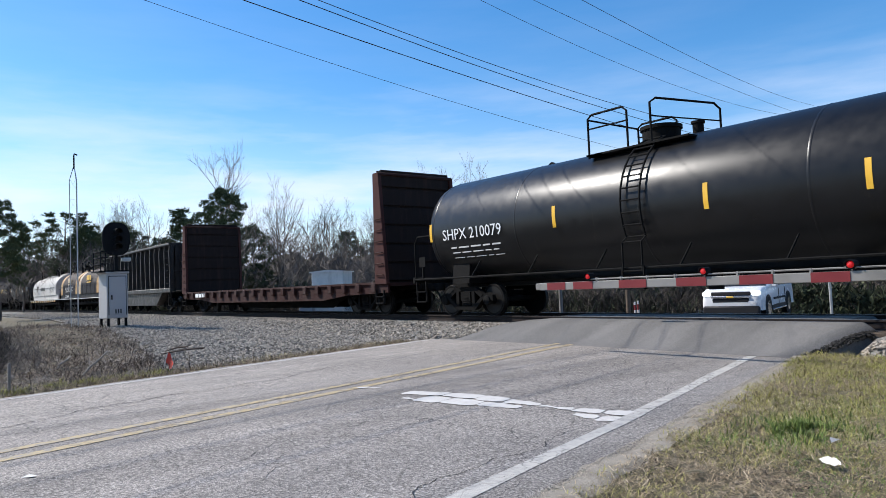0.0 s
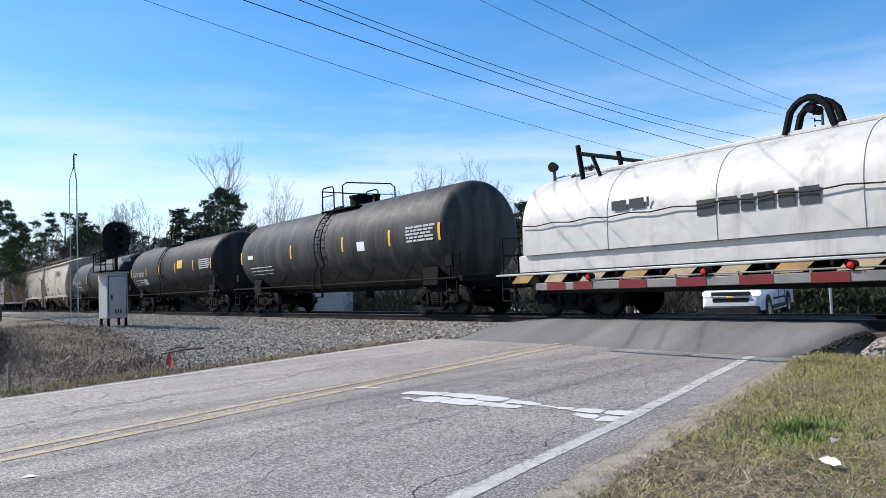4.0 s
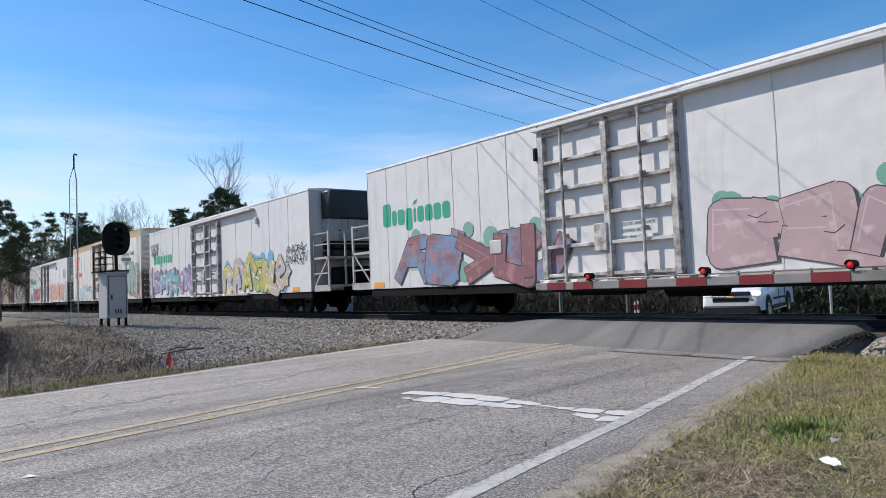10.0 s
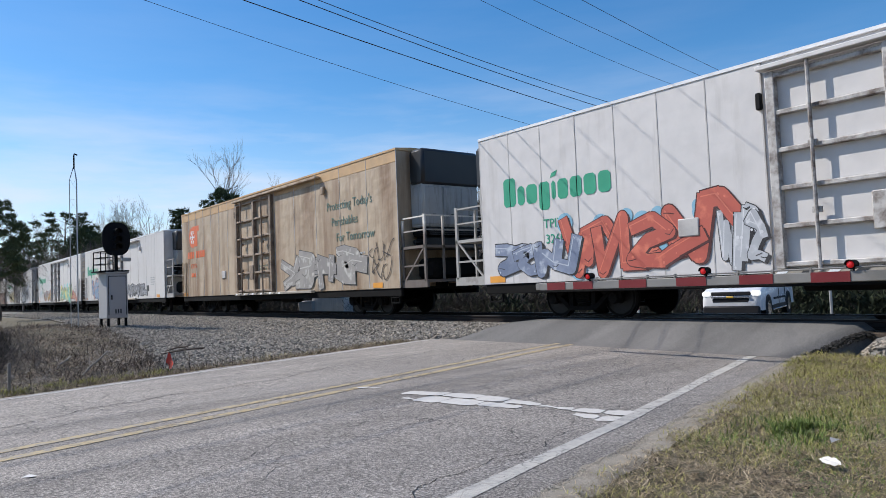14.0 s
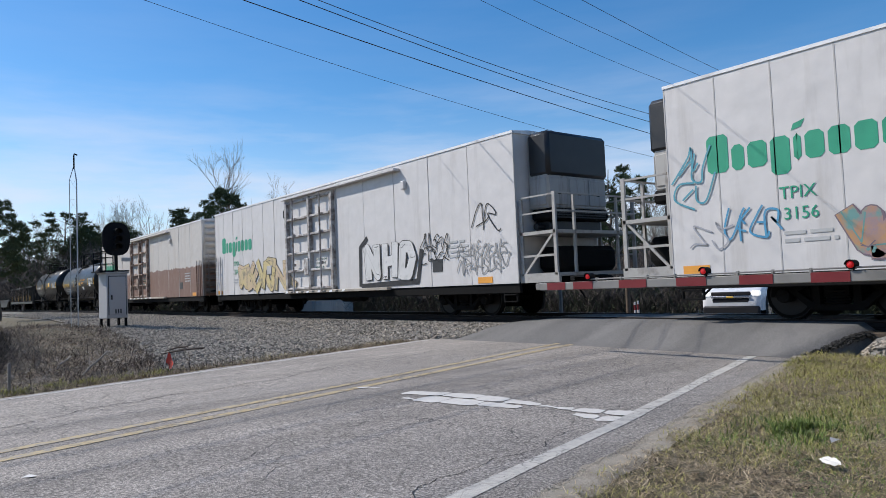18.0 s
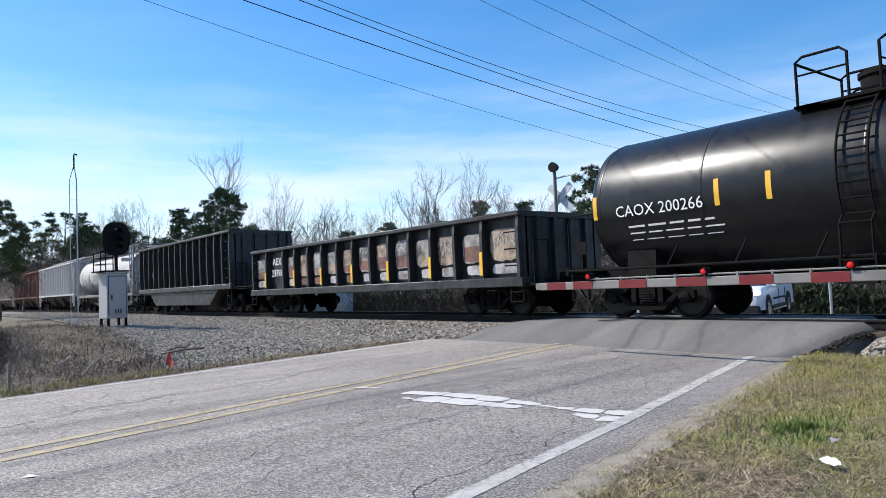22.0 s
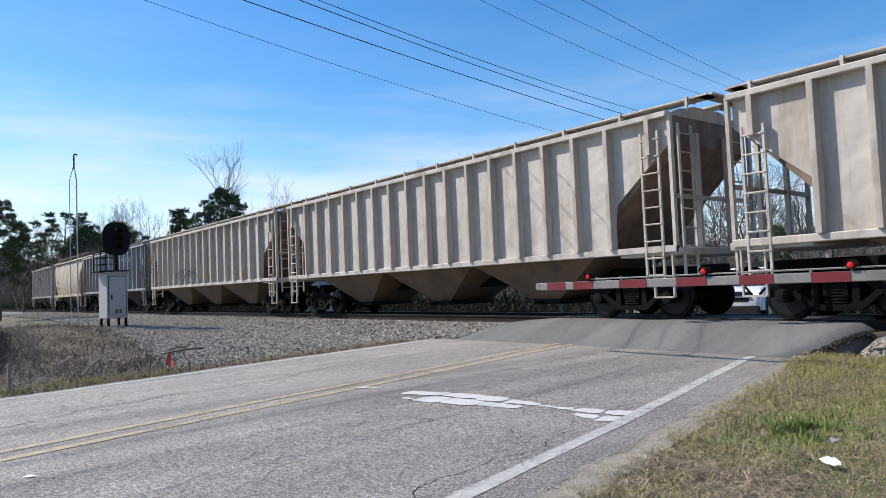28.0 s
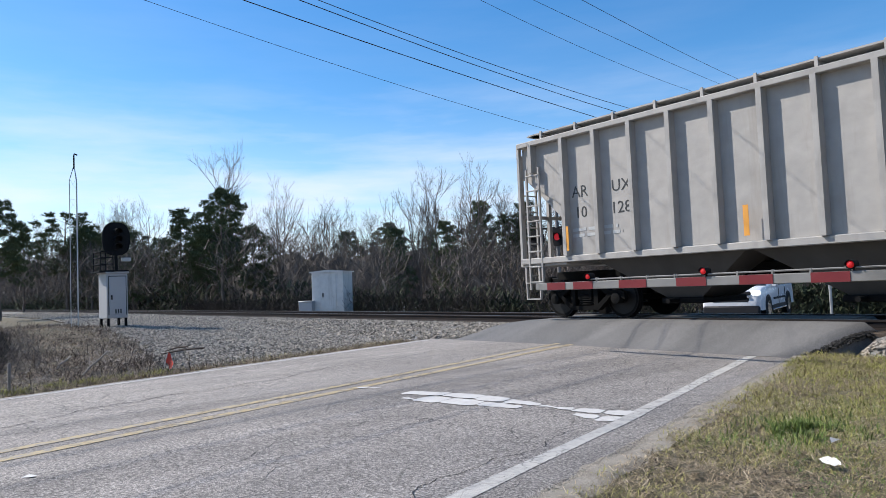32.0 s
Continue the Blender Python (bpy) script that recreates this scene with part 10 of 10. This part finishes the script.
blades("verge_grass_olive", patchy(far_verge, 1.6, -0.12, 23), 42000, 101, M["grass_lime"], "yellow-green grass on the verge near the ramp", 0.03, 0.085, 0.0026, (0.15, 1.1), 0.05)
blades("verge_stalks", patchy(right_verge, 3.2, 0.02, 27), 30000, 102, M["weed_dark"], "dark dead leaves matted between the grass", 0.02, 0.06, 0.004, (-0.1, 0.35), 0.035)
blades("verge_grass_green", patchy(right_verge, 0.6, 0.12, 9), 26000, 84, M["grass_green"], "scattered fresh green grass on the verge", 0.03, 0.075, 0.003, (0.2, 1.0), 0.03)
blades("verge_grass_brown", patchy(right_verge, 1.1, -0.05, 14), 60000, 96, M["grass_brown"], "brown dead grass matted on the verge", 0.025, 0.08, 0.0022, (-0.05, 0.6), 0.04)
blades("verge_stalks", patchy(right_verge, 1.4, 0.25, 5), 6000, 89, M["weed_dark"], "dark dead stalks matted in the verge grass", 0.03, 0.09, 0.003, (-0.05, 0.5), 0.035)


def left_bank(r):
    x = -12.4 - 26 * r.random() ** 1.4
    y = r.uniform(-15, outer_edge(x) + 0.35 * noise.noise(Vector((x, 0, 2))))
    if (x - road_x(y)) * 0.965 > -4.7:
        return None
    return (x, y)


def on_bank(x, y):
    return max(height(x, y), bank(x, y) + 0.03)


def left_edge(r):
    y = r.uniform(-15, -3.3)
    return (road_x(y, -4.3 - abs(r.gauss(0, 0.42))), y)


def left_tuft(r):
    y = -12.9 + 3.4 * r.random() ** 1.6
    p = (road_x(y, -4.75 - abs(r.gauss(0, 0.32)) - 0.1 * noise.noise(Vector((y * 3, 0, 9)))), y)
    return p if noise.noise(Vector((p[0] * 2.5, p[1] * 2.5, 31))) > -0.2 else None


blades("roadside_grass_green", left_tuft, 9000, 103, M["grass_lime"], "fresh yellow-green grass by the road edge", 0.05, 0.16, 0.004, (0.3, 1.3), 0.02, on_bank)
blades("bank_weeds", left_bank, 80000, 85, M["weed"], "brown dead weeds matted on the bank", 0.06, 0.26, 0.004, (-0.1, 0.6), 0.07)
blades("bank_weeds", patchy(left_bank, 0.7, 0.02, 6), 46000, 86, M["weed_dark"], "dark dead stalks tangled on the bank", 0.08, 0.3, 0.004, (-0.1, 0.9), 0.08)
blades("bank_weeds", patchy(left_bank, 0.5, 0.1, 7), 9000, 90, M["grass_dry"], "pale dry grass on the bank", 0.06, 0.2, 0.005, (0.0, 0.9), 0.05)
blades("bank_stalks", patchy(left_bank, 0.4, 0.0, 2), 5000, 91, M["weed_dark"], "tall dead stalks standing on the bank", 0.2, 0.6, 0.005, (0.3, 1.4), 0.05)
blades("roadside_grass", left_edge, 22000, 87, M["grass_dry"], "dry grass along the road edge", 0.04, 0.16, 0.004, (0.1, 1.0), 0.03, on_bank)
blades("roadside_grass", left_edge, 16000, 92, M["weed"], "brown weeds along the road edge", 0.05, 0.2, 0.004, (0.1, 1.1), 0.03, on_bank)
blades("roadside_grass_green", patchy(left_edge, 0.5, -0.2, 4), 13000, 88, M["grass_olive"], "greenish grass along the road edge", 0.03, 0.12, 0.004, (0.2, 1.2), 0.02, on_bank)

M["scrap_grey"] = surface("grey_sodden_paper", (0.3, 0.3, 0.31), 0.9, var=0.3, size=30)
M["litter"] = surface("dirty_white_paper", (0.62, 0.6, 0.57), 0.8, dirt=(0.4, 0.3, 0.25), dirt_share=0.3, dirt_size=8)
paper = Shape()
pr = random.Random(3)
rows = []
for i in range(9):
    t = i / 8
    half = 0.034 * math.sin(math.pi * (0.08 + 0.86 * t)) ** 0.7
    rows.append([(-0.085 + 0.17 * t, half * (j / 2 - 1) + pr.uniform(-0.004, 0.004), 0.025 + 0.02 * math.sin(j * 1.6) * half / 0.045 + pr.uniform(-0.005, 0.006)) for j in range(5)])
paper.rings(rows, close=False, caps=False)
solid("crumpled_paper", paper, M["litter"], "crumpled dirty white paper on the grass", "litter", pose(-2.07, -8.84, height(-2.07, -8.84) + 0.05, 28, 0, -28))
solid("paper_scrap", Shape().add([(0, 0, 0.005), (0.09, 0.01, 0.012), (0.1, 0.06, 0.01), (0.03, 0.05, 0.02)], [(0, 1, 2, 3)]), M["litter"], "small white scrap lying on the asphalt", "litter", pose(-6.1, -12.82, ROAD_Z + 0.012, 0, 0, 30))
solid("paper_scrap", Shape().add([(0, 0, 0.0), (0.09, 0.01, 0.02), (0.1, 0.05, 0.01), (0.03, 0.05, 0.03)], [(0, 1, 2, 3)]), M["scrap_grey"], "small grey scrap on the grass", "litter", pose(-2.33, -8.24, height(-2.33, -8.24) + 0.045, 0, 0, 60))
solid("twig", Shape().pipe([(-0.07, 0, 0), (0, 0.008, 0.006), (0.07, 0, 0.0)], 0.006, 6), M["grass_dry"], "short broken pale stick on the verge", "stick", pose(-2.63, -9.54, height(-2.63, -9.54) + 0.05, 0, 0, 70))
M["dead_wood"] = surface("bleached_dead_wood", (0.26, 0.22, 0.18), 0.9, var=0.3, size=12)


def fallen_branch(x, y, length, turn, rise, mat, label):
    """A crooked dead branch with two side twigs, one end on the ground."""
    z = on_bank(x, y) + 0.02
    b_ = thing("fallen_branch", label, "branch", pose(x, y, z, 0, -rise, turn))
    L = length
    part("stem", Shape().pipe([(0, 0, 0), (0.3 * L, 0.03 * L, 0.02), (0.62 * L, -0.03 * L, 0.03), (L, 0.04 * L, 0.01)], 0.018, 6), mat, b_)
    part("twig", Shape().pipe([(0.32 * L, 0.03 * L, 0.02), (0.45 * L, 0.14 * L, 0.05), (0.6 * L, 0.2 * L, 0.12)], 0.009, 5), mat, b_)
    part("twig", Shape().pipe([(0.6 * L, -0.03 * L, 0.03), (0.74 * L, -0.12 * L, 0.08)], 0.008, 5), mat, b_)


fallen_branch(-14.0, -10.85, 0.75, 125, 30, M["dead_wood"], "pale dead branch leaning out of the bank weeds")
fallen_branch(-15.3, -11.05, 0.8, 150, 12, M["dead_wood"], "pale dead branch lying in the bank weeds")
fallen_branch(-16.6, -8.75, 1.1, 40, 6, M["weed_dark"], "black dead branch lying on the edge of the ballast")
fallen_branch(-17.4, -8.4, 0.8, 20, 8, M["weed_dark"], "dark dead branch lying below the cabinet")
flag = thing("marker_flag", "small faded red marker flag on the bank", "flag", pose(-14.3, -9.35, height(-14.3, -9.35) + 0.1, 0, 20, 30))
part("stake", Shape().tube((0, 0, -0.18), (0, 0, 0.3), 0.01, 6), M["galv"], flag)
M["flag_red"] = surface("faded_red_cloth", (0.6, 0.07, 0.045), 0.8)
part("cloth", Shape().rings([[(0.0, 0.0, 0.12), (0.0, 0.0, 0.32)], [(0.07, 0.03, 0.08), (0.06, 0.02, 0.3)], [(0.15, 0.0, 0.0), (0.15, -0.01, 0.22)], [(0.2, -0.03, -0.04), (0.21, -0.02, 0.17)]], close=False, caps=False), M["flag_red"], flag, "faded red cloth")
M["stake_grey"] = surface("weathered_grey_wood", (0.2, 0.18, 0.165), 0.9, var=0.3, size=9)
stake = thing("marker_post", "leaning grey wooden stake by the road", "post", pose(-12.95, -12.1, height(-12.95, -12.1), 0, 4, 0))
part("post", Shape().box(-0.025, 0.025, -0.02, 0.02, -0.1, 0.46, 0.006), M["stake_grey"], stake)


def drive(car, y, z, turn, t0, x0, t1, x1):
    """Steady driving along the side road through two known places."""
    v = (x1 - x0) / (t1 - t0)
    walk(car, [(t, pose(x0 + v * (t - t0), y, z, 0, 0, turn)) for t in (0.0, 8.0, 16.0, 24.0, CLIP)])


def motions():
    for car, x in TRAIN:
        walk(car, [(t, pose(x + SPEED * t, 0, 0)) for t in (0.0, 8.0, 16.0, 24.0, CLIP)])
    drive(sedan, 29.0, -2.2, 0, 5.5, -34.5, 6.5, -27.7)
    drive(suv2, 28.6, -2.2, 0, 23.0, -56.3, 24.5, -26.1)
    drive(sedan2, 31.6, -2.2, 180, 30.0, -19.8, 30.5, -31.1)


motions()
